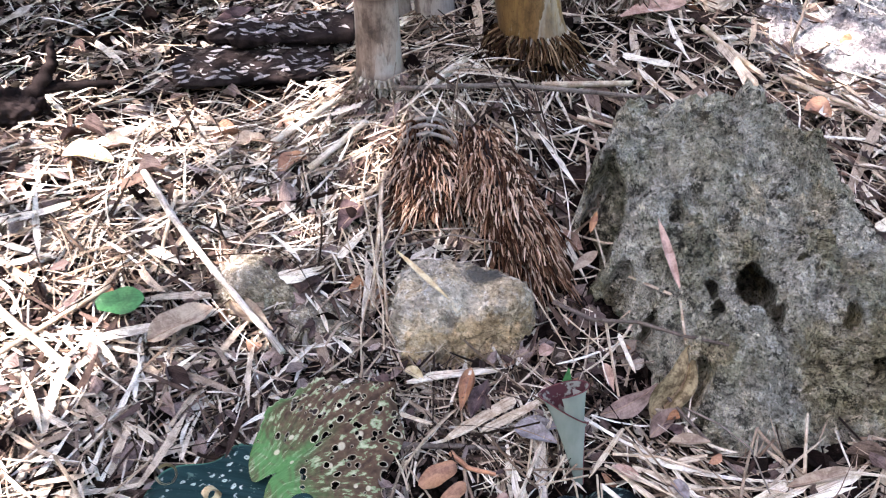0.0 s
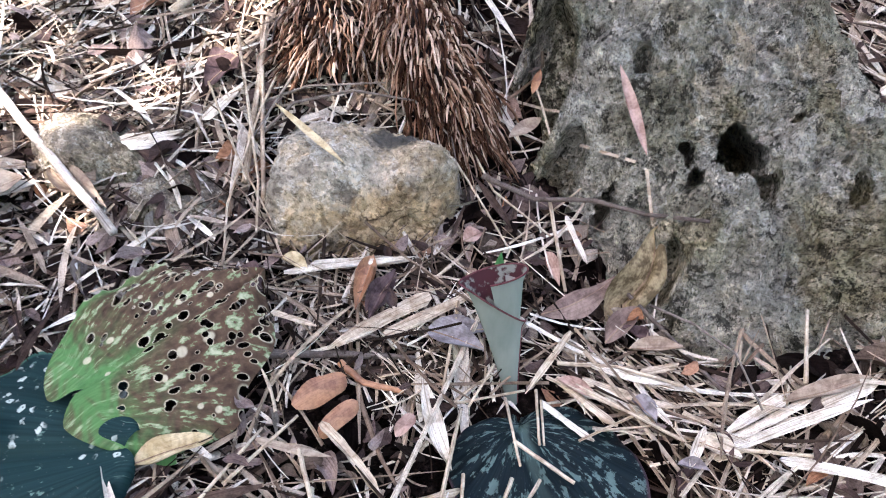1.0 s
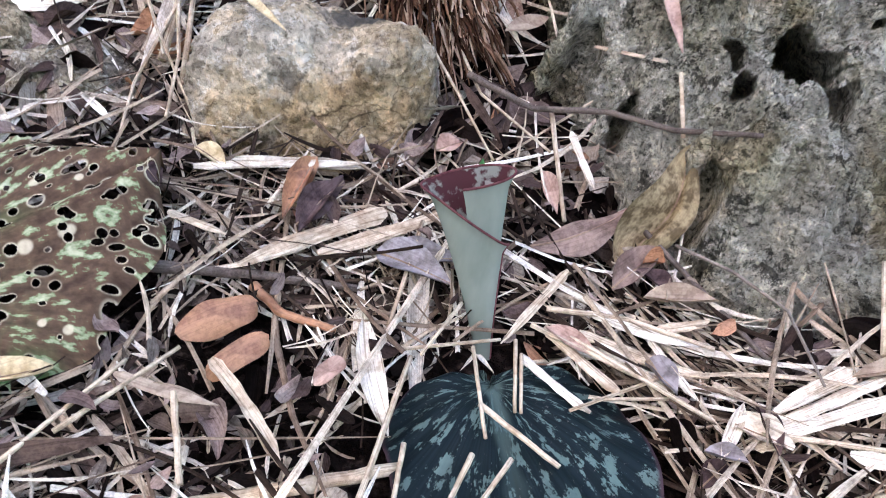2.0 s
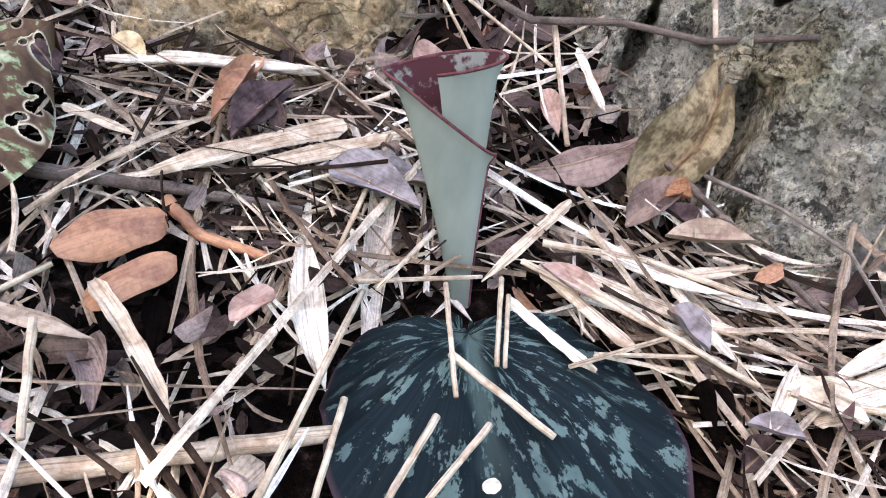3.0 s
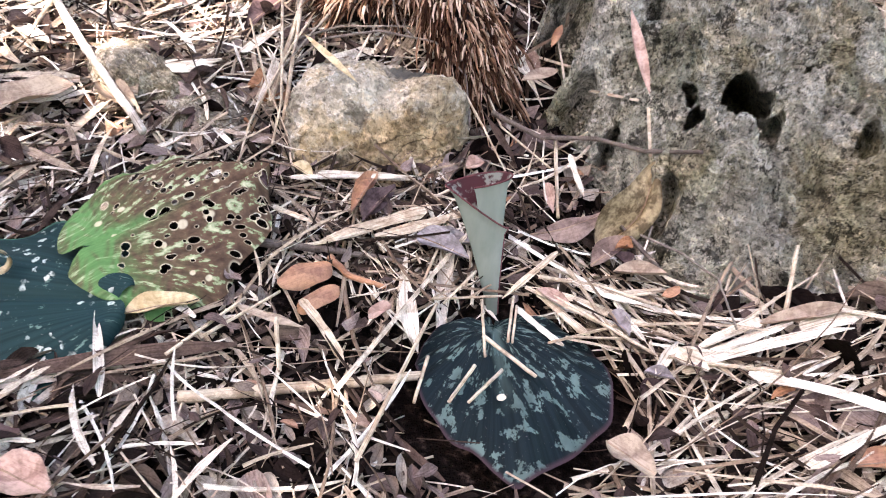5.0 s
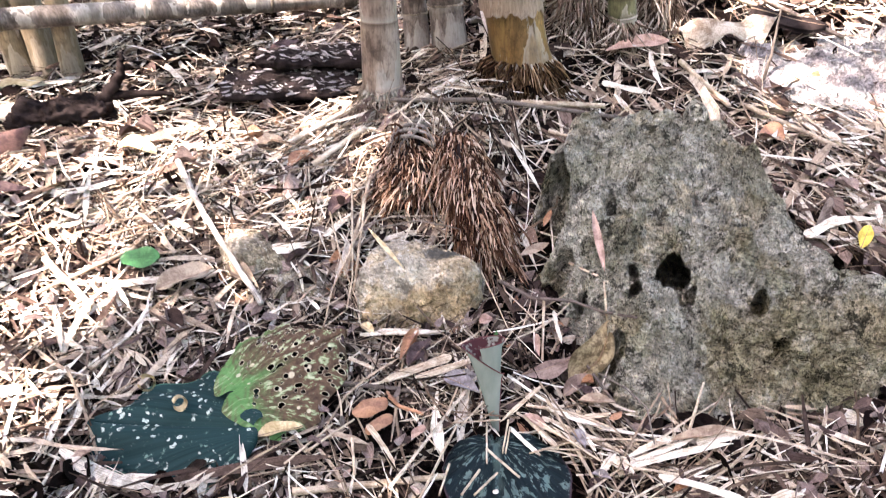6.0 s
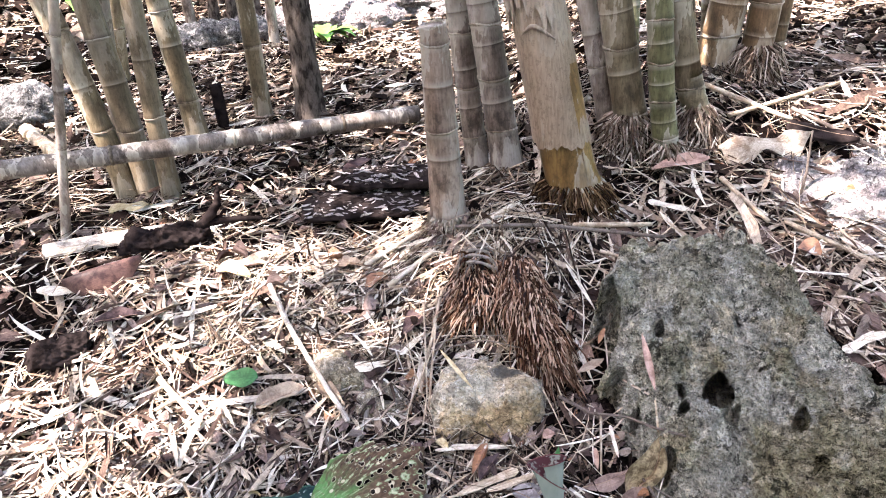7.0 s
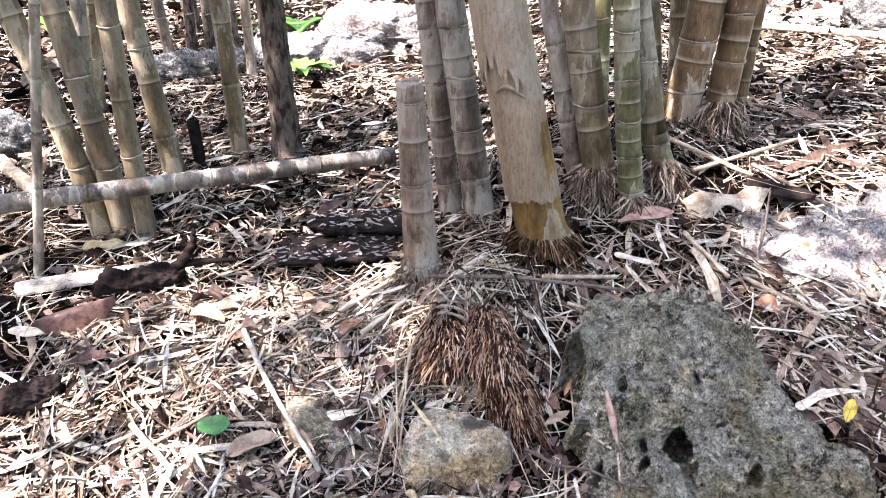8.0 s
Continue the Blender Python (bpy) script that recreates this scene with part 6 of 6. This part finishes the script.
leaf_piece("dead_leaf", (0.421, 0.381), (0.459, 0.403), 0.0137, M_WHITE, "pale papery dead leaf", "dead leaf", 0.03, 0.7, 0.0, 0.0, shape=ovate)
stick("straw", [(0.100, 0.317), (0.127, 0.450)], 0.0032, 0.0026, M_STICK, "thin pale straw on the litter", "straw", 0.03, "loose straws")
leaf_piece("dead_leaf", (0.052, 0.535), (0.059, 0.576), 0.0153, M_ORANGE, "orange-brown leaf edge in the litter", "dead leaf", 0.03, 0.6, 0.0, 0.0, shape=ovate)
leaf_piece("dead_leaf", (-0.173, 0.640), (-0.208, 0.651), 0.0222, M_TAN, "brown oval dead leaf by the stones", "dead leaf", 0.03, 0.3, 0.0, 0.0, shape=ovate)
leaf_piece("dead_leaf", (-0.083, 0.782), (-0.106, 0.749), 0.0308, M_DARKLEAF, "dark leaf in the hollow", "dead leaf", 0.03, 0.3, 0.0, 0.0, shape=ovate)
leaf_piece("dead_leaf", (-0.454, 0.890), (-0.413, 0.904), 0.034, M_TAN, "broad pale dead leaf", "dead leaf", 0.03, 0.3, 0.0, 0.0, shape=ovate)
leaf_piece("dead_leaf", (-0.268, 0.896), (-0.232, 0.910), 0.0288, M_TAN, "tan dead leaf in the sun", "dead leaf", 0.03, 0.3, 0.0, 0.0, shape=ovate)
leaf_piece("dry_straw", (-0.101, 0.712), (-0.072, 0.753), 0.0097, M_WHITE, "pale dry bamboo blade on the litter", "straw", 0.03, -0.4, 0.03, 0.0, shape=blade)
leaf_piece("dry_straw", (-0.199, 0.670), (-0.115, 0.692), 0.0129, M_WHITE, "pale dry bamboo blade on the litter", "straw", 0.03, -0.4, 0.03, 0.0, shape=blade)
stick("straw", [(-0.053, 0.645), (-0.059, 0.826)], 0.0057, 0.0046, M_STICK, "thin pale straw on the litter", "straw", 0.03, "loose straws")
stick("straw", [(-0.474, 0.629), (-0.362, 0.560)], 0.0104, 0.0084, M_STICK, "thin pale straw on the litter", "straw", 0.03, "loose straws")
stick("straw", [(-0.448, 0.573), (-0.356, 0.664)], 0.0057, 0.0046, M_STICK, "thin pale straw on the litter", "straw", 0.03, "loose straws")
leaf_piece("dry_straw", (-0.343, 0.727), (-0.280, 0.697), 0.0118, M_WHITE, "pale dry bamboo blade on the litter", "straw", 0.03, -0.4, 0.03, 0.0, shape=blade)
stick("twig", [(-0.053, 0.910), (0.094, 0.909), (0.283, 0.937)], 0.0075, 0.0060, M_TWIG, "long thin brown twig across the roots", "twig", 0.05, "")
leaf_piece("dead_leaf", (0.103, 0.511), (0.144, 0.499), 0.0230, M_GREY, "grey dead leaf below the stone", "dead leaf", 0.03, 0.3, 0.0, 0.0, shape=ovate)
leaf_piece("dead_leaf", (0.058, 0.520), (0.078, 0.560), 0.0161, M_DARKLEAF, "purplish dead leaf on edge", "dead leaf", 0.03, 0.3, 0.0, 0.5, shape=ovate)
leaf_piece("dry_straw", (0.368, 0.449), (0.412, 0.465), 0.0114, M_WHITE, "pale dry bamboo blade on the litter", "straw", 0.03, -0.4, 0.03, 0.0, shape=blade)
stick("twig", [(0.253, 0.572), (0.320, 0.460)], 0.0037, 0.0030, M_TWIG, "thin arching grey stem on litter", "twig", 0.022, "loose straws")
leaf_piece("dry_straw", (0.256, 1.047), (0.333, 1.028), 0.0122, M_WHITE, "pale dry bamboo blade on the litter", "straw", 0.03, -0.4, 0.03, 0.0, shape=blade)
stick("straw", [(0.183, 0.909), (0.264, 0.899)], 0.0061, 0.0048, M_STICK, "thin pale straw on the litter", "straw", 0.03, "loose straws")
leaf_piece("dry_straw", (0.549, 0.973), (0.586, 0.934), 0.0168, M_WHITE, "pale dry bamboo blade on the litter", "straw", 0.03, -0.4, 0.03, 0.0, shape=blade)
stick("straw", [(0.377, 1.111), (0.445, 1.007)], 0.0091, 0.0073, M_STICK, "thin pale straw on the litter", "straw", 0.03, "loose straws")
stick("straw", [(0.469, 1.009), (0.580, 0.918)], 0.0079, 0.0063, M_STICK, "thin pale straw on the litter", "straw", 0.03, "loose straws")
leaf_piece("dry_straw", (0.513, 0.743), (0.556, 0.780), 0.0129, M_WHITE, "pale dry bamboo blade on the litter", "straw", 0.03, -0.4, 0.2, 0.0, shape=blade)
leaf_piece("dry_straw", (0.531, 0.764), (0.601, 0.785), 0.0116, M_WHITE, "pale dry bamboo blade on the litter", "straw", 0.03, -0.4, -0.3, 0.0, shape=blade)
leaf_piece("dead_leaf", (0.480, 0.941), (0.512, 0.930), 0.0397, M_ORANGE, "orange-brown dead leaf in shade", "dead leaf", 0.03, 0.3, 0.0, 0.0, shape=ovate)
leaf_piece("dead_leaf", (-0.662, 0.730), (-0.579, 0.757), 0.0291, M_DARKLEAF, "dark brown dead leaf on straw", "dead leaf", 0.03, 0.3, 0.0, 0.0, shape=ovate)
leaf_piece("dead_leaf", (-0.411, 1.285), (-0.360, 1.379), 0.0396, M_DARKLEAF, "dark bark-like leaf on litter", "dead leaf", 0.03, 0.3, 0.0, 0.0, shape=ovate)
leaf_piece("dry_straw", (-0.920, 1.136), (-0.824, 1.158), 0.0431, M_HUSK, "yellowish bamboo sheath on the ground", "straw", 0.03, -0.4, 0.03, 0.0, shape=blade)
leaf_piece("dry_straw", (-0.836, 0.803), (-0.751, 0.796), 0.0217, M_WHITE, "pale dry bamboo blade on the litter", "straw", 0.03, -0.4, 0.03, 0.0, shape=blade)
leaf_piece("dead_leaf", (-0.501, 0.880), (-0.425, 0.864), 0.036, M_HUSK, "pale yellow-green dead leaf", "dead leaf", 0.03, 0.3, 0.0, 0.0, shape=ovate)
stick("straw", [(0.357, 1.367), (0.514, 1.300)], 0.0111, 0.0089, M_STICK, "pale stick by the clump", "straw", 0.03, "loose straws")
stick("straw", [(0.399, 1.279), (0.630, 1.488)], 0.0095, 0.0076, M_STICK, "thin pale straw on the litter", "straw", 0.03, "loose straws")
stick("straw", [(0.519, 1.341), (0.646, 1.224)], 0.0087, 0.0070, M_TWIG, "dark thin stick by the clump", "straw", 0.03, "loose straws")
stick("straw", [(0.317, 1.303), (0.536, 1.769)], 0.0084, 0.0067, M_STICK, "thin pale straw on the litter", "straw", 0.03, "loose straws")
stick("stick", [(-1.758, 1.847), (-1.730, 2.080)], 0.0312, 0.0250, M_GREY, "old grey stick behind the clump", "stick", 0.022, "loose straws")
stick("stick", [(-1.570, 1.626), (-1.254, 1.405)], 0.0444, 0.0355, M_STICK, "pale fallen cane behind the clump", "stick", 0.022, "loose straws")
stick("straw", [(-0.323, 0.809), (-0.312, 0.714)], 0.0061, 0.0049, M_STICK, "thin pale straw on the litter", "straw", 0.03, "loose straws")
stick("straw", [(0.138, 0.946), (0.261, 0.989)], 0.0097, 0.0078, M_STICK, "thin pale straw on the litter", "straw", 0.03, "loose straws")
stick("straw", [(-0.014, 0.921), (0.035, 0.977)], 0.0117, 0.0093, M_WHITE, "thin pale straw on the litter", "straw", 0.03, "loose straws")
stick("straw", [(-0.157, 0.839), (-0.090, 0.895)], 0.0098, 0.0078, M_WHITE, "thin pale straw on the litter", "straw", 0.03, "loose straws")
stick("straw", [(-0.217, 0.896), (-0.131, 0.971)], 0.0092, 0.0074, M_WHITE, "thin pale straw on the litter", "straw", 0.03, "loose straws")

# things round the clump
leaf_piece("half_culm", (-0.93, 0.935), (-0.63, 1.075), 0.045, M_GREY2, "pale split half of a bamboo culm", "split bamboo", 0.035, -0.8, shape=even, thick=0.004, ripple=0.0)
leaf_piece("bamboo_sheath", (-0.775, 0.80), (-0.66, 0.885), 0.06, M_MAROON, "glossy maroon bamboo sheath", "bamboo sheath", 0.05, -1.5, 0.12, arch=0.1, shape=lance, K=24, M=13, thick=0.002)
lump("rotten_log", (-0.665, 0.965, gz(-0.665, 0.965) + 0.03), (0.085, 0.034, 0.03), 3.2, (10, -6, 22), 0.55, 1.1, M_BARK, "rotten blackened piece of wood on the litter", 70, seed=31.0, grit=0.006, category="wood")
stick("dark_branch", [(-0.62, 0.985), (-0.59, 1.005, 0.165), (-0.565, 1.02, 0.2), (-0.56, 1.025, 0.235)], 0.034, 0.008, M_BARK, "forked black stub of rotten branch", "branch", 0.03)
stick("dark_branch", [(-0.59, 1.005, 0.165), (-0.53, 1.03, 0.165), (-0.49, 1.05, 0.16)], 0.018, 0.008, M_BARK, "forked black stub of rotten branch", "branch", 0.03)
lump("bark_piece", (-0.69, 0.663, gz(-0.69, 0.663) + 0.024), (0.055, 0.03, 0.026), 3.2, (25, -8, 28), 0.5, 1.0, M_BARK, "black pitted chunk of bark on the straw", 60, seed=41.0, grit=0.006, category="bark")
for path, d in (([(-0.082, 0.79, 0.15), (-0.062, 0.72, 0.125), (-0.04, 0.64, 0.09), (-0.034, 0.592, 0.075)], 0.003), ([(-0.03, 0.8, 0.15), (-0.05, 0.71, 0.115), (-0.062, 0.62, 0.08), (-0.055, 0.57, 0.07)], 0.0026),
                ([(-0.1, 0.74, 0.125), (-0.06, 0.66, 0.1), (-0.02, 0.6, 0.072)], 0.0024), ([(0.12, 0.66, 0.11), (0.14, 0.63, 0.095), (0.165, 0.59, 0.075)], 0.0022),
                ([(0.13, 0.7, 0.11), (0.155, 0.645, 0.09), (0.2, 0.6, 0.08)], 0.0024)):
    stick("straw", path, d, d * 0.7, M_STICK, "long thin straw leaning beside the stone", "straw", group="straws beside the stone")
for path in ([(-0.05, 0.69, 0.1), (-0.02, 0.712, 0.125), (0.03, 0.724, 0.134), (0.085, 0.712, 0.134), (0.118, 0.68, 0.118), (0.128, 0.64, 0.088)], [(-0.07, 0.72, 0.11), (-0.01, 0.735, 0.13), (0.06, 0.735, 0.138)],
             [(-0.02, 0.76, 0.14), (-0.035, 0.72, 0.124), (-0.055, 0.68, 0.1)], [(0.05, 0.77, 0.15), (0.05, 0.74, 0.135), (0.062, 0.722, 0.134)]):
    stick("root_strand", path, 0.003, 0.0016, M_TWIG, "thin dark root running over the top of the stone", "root", group="roots over the stone")


def bark_slab(x, y, z, rx, ry, tilt, turn, count, seed):
    """A slab of rotten bark: a dark body under rows of overlapping grey scales."""
    rng = random.Random(seed)
    body = lump("bark_slab", (x, y, gz(x, y) + z), (rx, ry, 0.008), 5.0, (tilt, -3, turn), 0.8, 0.2, M_BARK, "layered slab of rotten bark with grey scales", 50, seed=20.0 + seed, group="bark slabs",
                category="bark")
    plates = []
    for k in range(7):
        n = rng.randint(5, 8)
        ring = [(rng.uniform(0.5, 2.4) * math.cos(2 * math.pi * i / n + 0.4), rng.uniform(0.15, 0.7) * math.sin(2 * math.pi * i / n + 0.4)) for i in range(n)]
        v = [(0, 0, 0.03)] + [(a, b, 0.03 + rng.uniform(-0.03, 0.06)) for a, b in ring] + [(a, b, -0.1) for a, b in ring]
        f = [(0, i + 1, (i + 1) % n + 1) for i in range(n)] + [(i + 1, i + 1 + n, (i + 1) % n + 1 + n, (i + 1) % n + 1) for i in range(n)]
        plates.append(mesh_any("bark_scale", v, f, M_FLAKE if k % 3 else M_SCALE, False))
    frame_m = Euler((radians(tilt), radians(-3), radians(turn))).to_matrix().to_4x4()
    for k in range(count):
        a, b = rng.uniform(-0.95, 0.9) * rx, rng.uniform(-0.95, 0.9) * ry
        size = rng.uniform(0.002, 0.0075)
        ob = part("bark_scale", plates[k % 7], body)
        ob.matrix_local = frame_m @ Matrix.Translation((a, b, 0.007 + rng.uniform(0, 0.006))) @ Euler((rng.gauss(0.2, 0.3), rng.gauss(0, 0.22), rng.gauss(0, 0.5))).to_matrix().to_4x4() @ Matrix.Scale(size, 4)


bark_slab(-0.30, 1.13, 0.038, 0.125, 0.05, 13, 10, 260, 1)
bark_slab(-0.25, 1.19, 0.062, 0.1, 0.04, 10, 6, 170, 2)
bark_slab(-0.33, 1.25, 0.045, 0.08, 0.03, 14, 18, 60, 3)
leaf_piece("bamboo_sheath", (0.375, 1.17), (0.54, 1.235), 0.03, M_HULL, "bleached crumpled bamboo sheath lying on the rock", "bamboo sheath", 0.045, -1.1, 0.16, 0.35, shape=torn, K=44, M=11, thick=0.002, ripple=0.3)
leaf_piece(DL, (0.26, 1.13), (0.36, 1.16), 0.03, M_PINK, "long pinkish dead leaf beside the culm", DC, 0.03, 0.3, shape=lance)


def far_clump(x, y, n, seed):
    rng = np.random.default_rng(seed)
    for k in range(n):
        px, py = x + rng.normal(0, 0.22), y + rng.normal(0, 0.12)
        culm(px, py, rng.normal(0, 0.06), 0.0, rng.uniform(0.03, 0.05), 0.03, 1.6, M_TRUNK if k % 3 else M_GREYCULM, "thin brown culm of a distant bamboo clump", 0.3, 0.2,
             seed=200 + k + seed, group="culms of the distant clump")


far_clump(-1.68, 2.98, 13, 3)


def broad_plant(x, y, n, size, seed):
    """A low green plant of arching leaves."""
    rng = np.random.default_rng(seed)
    z = gz(x, y)
    t = empty("green_plant", (x, y, z), "low bright green broad-leaved plant in sun", "plant", "distant green plants")
    for k in range(n):
        w = rng.uniform(0, 6.28)
        L, W = size * rng.uniform(0.7, 1.2), size * rng.uniform(0.3, 0.45)
        P = []
        for i in range(10):
            s = i / 9
            half = 0.5 * W * math.sin(math.pi * min(1, s + 0.04) ** 0.9) + 0.002
            r, h = L * s * 0.8, L * (0.9 * s - 0.75 * s * s) + 0.02
            for j in (-1, -0.5, 0, 0.5, 1):
                o = half * j
                P.append((r * math.cos(w) - o * math.sin(w), r * math.sin(w) + o * math.cos(w), h + 0.25 * abs(o)))
        part("leaf", mesh("leaf", P, grid_faces(10, 5), M_LIME), t)


for x, y, n, size, seed in ((-0.98, 2.62, 9, 0.17, 1), (-1.3, 3.35, 8, 0.25, 2), (-1.75, 3.55, 6, 0.2, 3), (-2.6, 3.3, 8, 0.3, 4), (1.0, 2.05, 5, 0.06, 5)):
    broad_plant(x, y, n, size, seed)
pole("fallen_cane", (0.72, 2.95, gz(0.72, 2.95) + 0.02), (1.5, 2.4, gz(1.5, 2.4) + 0.03), 0.03, M_DRYCULM, "long dry cane lying at the far edge", "bamboo pole", (0.3, 0.7))
stick("sapling", [(0.505, 1.1, gz(0.505, 1.1)), (0.51, 1.1, gz(0.505, 1.1) + 0.06), (0.508, 1.1, gz(0.505, 1.1) + 0.13)], 0.006, 0.003, M_TWIG, "thin dark upright seedling stem", "stem")
leaf_piece("bark_piece", (0.5, 1.27), (0.62, 1.24), 0.05, M_BARK, "black strip of bark behind the pale rock", "bark", 0.04, -0.5, thick=0.006)


# ---- unseen crowns overhead, placed to shape shade and sun patches on the floor ----
def shade_canopy():
    rng = np.random.default_rng(77)
    V, n = [], 0
    k = 45000
    x, y, z = rng.uniform(-4, 4, k), rng.uniform(-3.0, 4.5, k), rng.uniform(2.3, 3.2, k)
    # a denser bough, made up to keep sun off the boulder
    m = 5000
    z[:m] = rng.uniform(2.4, 2.9, m)
    x[:m] = rng.uniform(0.15, 0.75, m) + SUN_DIR.x / SUN_DIR.z * z[:m]
    y[:m] = rng.uniform(0.3, 1.0, m) + SUN_DIR.y / SUN_DIR.z * z[:m]
    # and a small one added to shade the spotted plant
    z[m:m + 1500] = rng.uniform(2.4, 2.9, 1500)
    x[m:m + 1500] = rng.uniform(-0.28, 0.05, 1500) + SUN_DIR.x / SUN_DIR.z * z[m:m + 1500]
    y[m:m + 1500] = rng.uniform(0.3, 0.55, 1500) + SUN_DIR.y / SUN_DIR.z * z[m:m + 1500]
    # and one added to shade the yellowish stone
    z[6600:7000] = rng.uniform(2.4, 2.9, 400)
    x[6600:7000] = rng.uniform(-0.08, 0.15, 400) + SUN_DIR.x / SUN_DIR.z * z[6600:7000]
    y[6600:7000] = rng.uniform(0.58, 0.74, 400) + SUN_DIR.y / SUN_DIR.z * z[6600:7000]
    # and one added to shade the culms
    z[7000:8200] = rng.uniform(2.4, 3.1, 1200)
    x[7000:8200] = rng.uniform(0.0, 0.5, 1200) + SUN_DIR.x / SUN_DIR.z * z[7000:8200]
    y[7000:8200] = rng.uniform(1.0, 1.6, 1200) + SUN_DIR.y / SUN_DIR.z * z[7000:8200]
    # where the sunbeam through each leaf would land
    gx, gy = x - SUN_DIR.x / SUN_DIR.z * z, y - SUN_DIR.y / SUN_DIR.z * z
    edge = rng.uniform(0.85, 1.15, k)
    keep = (((gx + 0.3) / 2.1) ** 2 + ((gy - 0.95) / 1.45) ** 2 < edge) | (((gx + 1.65) / 0.75) ** 2 + ((gy - 2.4) / 0.8) ** 2 < edge)
    keep &= ~((gx > 0.55) & (gy > 2.2))
    # openings set by hand where sun patches should land
    gaps = [(1.1, 1.3, 0.25), (0.95, 1.5, 0.14), (-0.64, 0.56, 0.07), (-0.72, 0.66, 0.05), (-0.56, 0.66, 0.04), (-0.5, 0.56, 0.035), (0.8, 1.12, 0.06), (0.7, 1.2, 0.05), (-1.5, 1.9, 0.25), (-0.1, 1.1, 0.04),
            (0.52, 1.33, 0.04), (0.6, 1.22, 0.03), (0.44, 1.28, 0.03), (0.3, 1.07, 0.03), (0.38, 1.1, 0.035), (-0.3, 1.02, 0.04)]
    for cx, cy, spread, n in ((-0.25, 0.88, 0.1, 9), (-0.52, 0.75, 0.1, 8), (-0.68, 0.58, 0.07, 5), (0.42, 0.42, 0.06, 3), (-0.37, 0.5, 0.09, 20), (-0.3, 0.42, 0.05, 3), (0.36, 0.36, 0.08, 6), (1.0, 1.75, 0.25, 22), (0.66, 1.45, 0.1, 9), (0.75, 1.7, 0.12, 8), (1.3, 2.1, 0.3, 22), (-0.3, 1.9, 0.4, 10), (-1.0, 0.9, 0.2, 6)):
        gaps += [(rng.normal(cx, spread), rng.normal(cy, spread), rng.uniform(0.02, 0.05)) for _ in range(n)]
    for cx, cy, r in gaps:
        keep &= np.hypot(gx - cx, gy - cy) > r
    x, y, z = x[keep], y[keep], z[keep]
    k = len(x)
    w = rng.uniform(0, 6.28, k)
    L, W = rng.uniform(0.1, 0.22, k), rng.uniform(0.02, 0.04, k)
    dz = rng.uniform(-0.5, 0.1, k)
    d = np.stack([np.cos(w), np.sin(w), dz], -1)
    s = np.stack([-np.sin(w), np.cos(w), rng.normal(0, 0.3, k)], -1)
    c = np.stack([x, y, z], -1)
    quad = np.stack([c - d * L[:, None] / 2, c + s * W[:, None] / 2, c + d * L[:, None] / 2, c - s * W[:, None] / 2], 1).reshape(-1, 3)
    me = mesh("bamboo_foliage", quad, np.arange(4 * k).reshape(-1, 4), M_GREEN, False)
    tagged(new("bamboo_foliage", me), "unseen green bamboo leaves overhead, placed to shade the floor and leave sun gaps", "foliage", kind="stuff")


shade_canopy()


def woodland():
    """An unseen ring of foliage all round, added to shut off the low sky."""
    rng = np.random.default_rng(31)
    k = 3600
    w, r, z = rng.uniform(0, 6.28, k), rng.uniform(7.0, 9.5, k), rng.uniform(0.2, 6.5, k)
    c = np.stack([r * np.cos(w), 1 + r * np.sin(w), z], -1)
    d = np.stack([-np.sin(w), np.cos(w), rng.normal(0, 0.4, k)], -1)
    u = np.stack([rng.normal(0, 0.3, k), rng.normal(0, 0.3, k), np.ones(k)], -1)
    L, W = rng.uniform(0.4, 0.9, k)[:, None], rng.uniform(0.25, 0.5, k)[:, None]
    quad = np.stack([c - d * L / 2, c - u * W / 2, c + d * L / 2, c + u * W / 2], 1).reshape(-1, 3)
    me = mesh("woodland", quad, np.arange(4 * k).reshape(-1, 4), M_GREEN, False)
    tagged(new("woodland", me), "unseen ring of big green leaves added to block the low sky", "woodland", kind="stuff")


woodland()
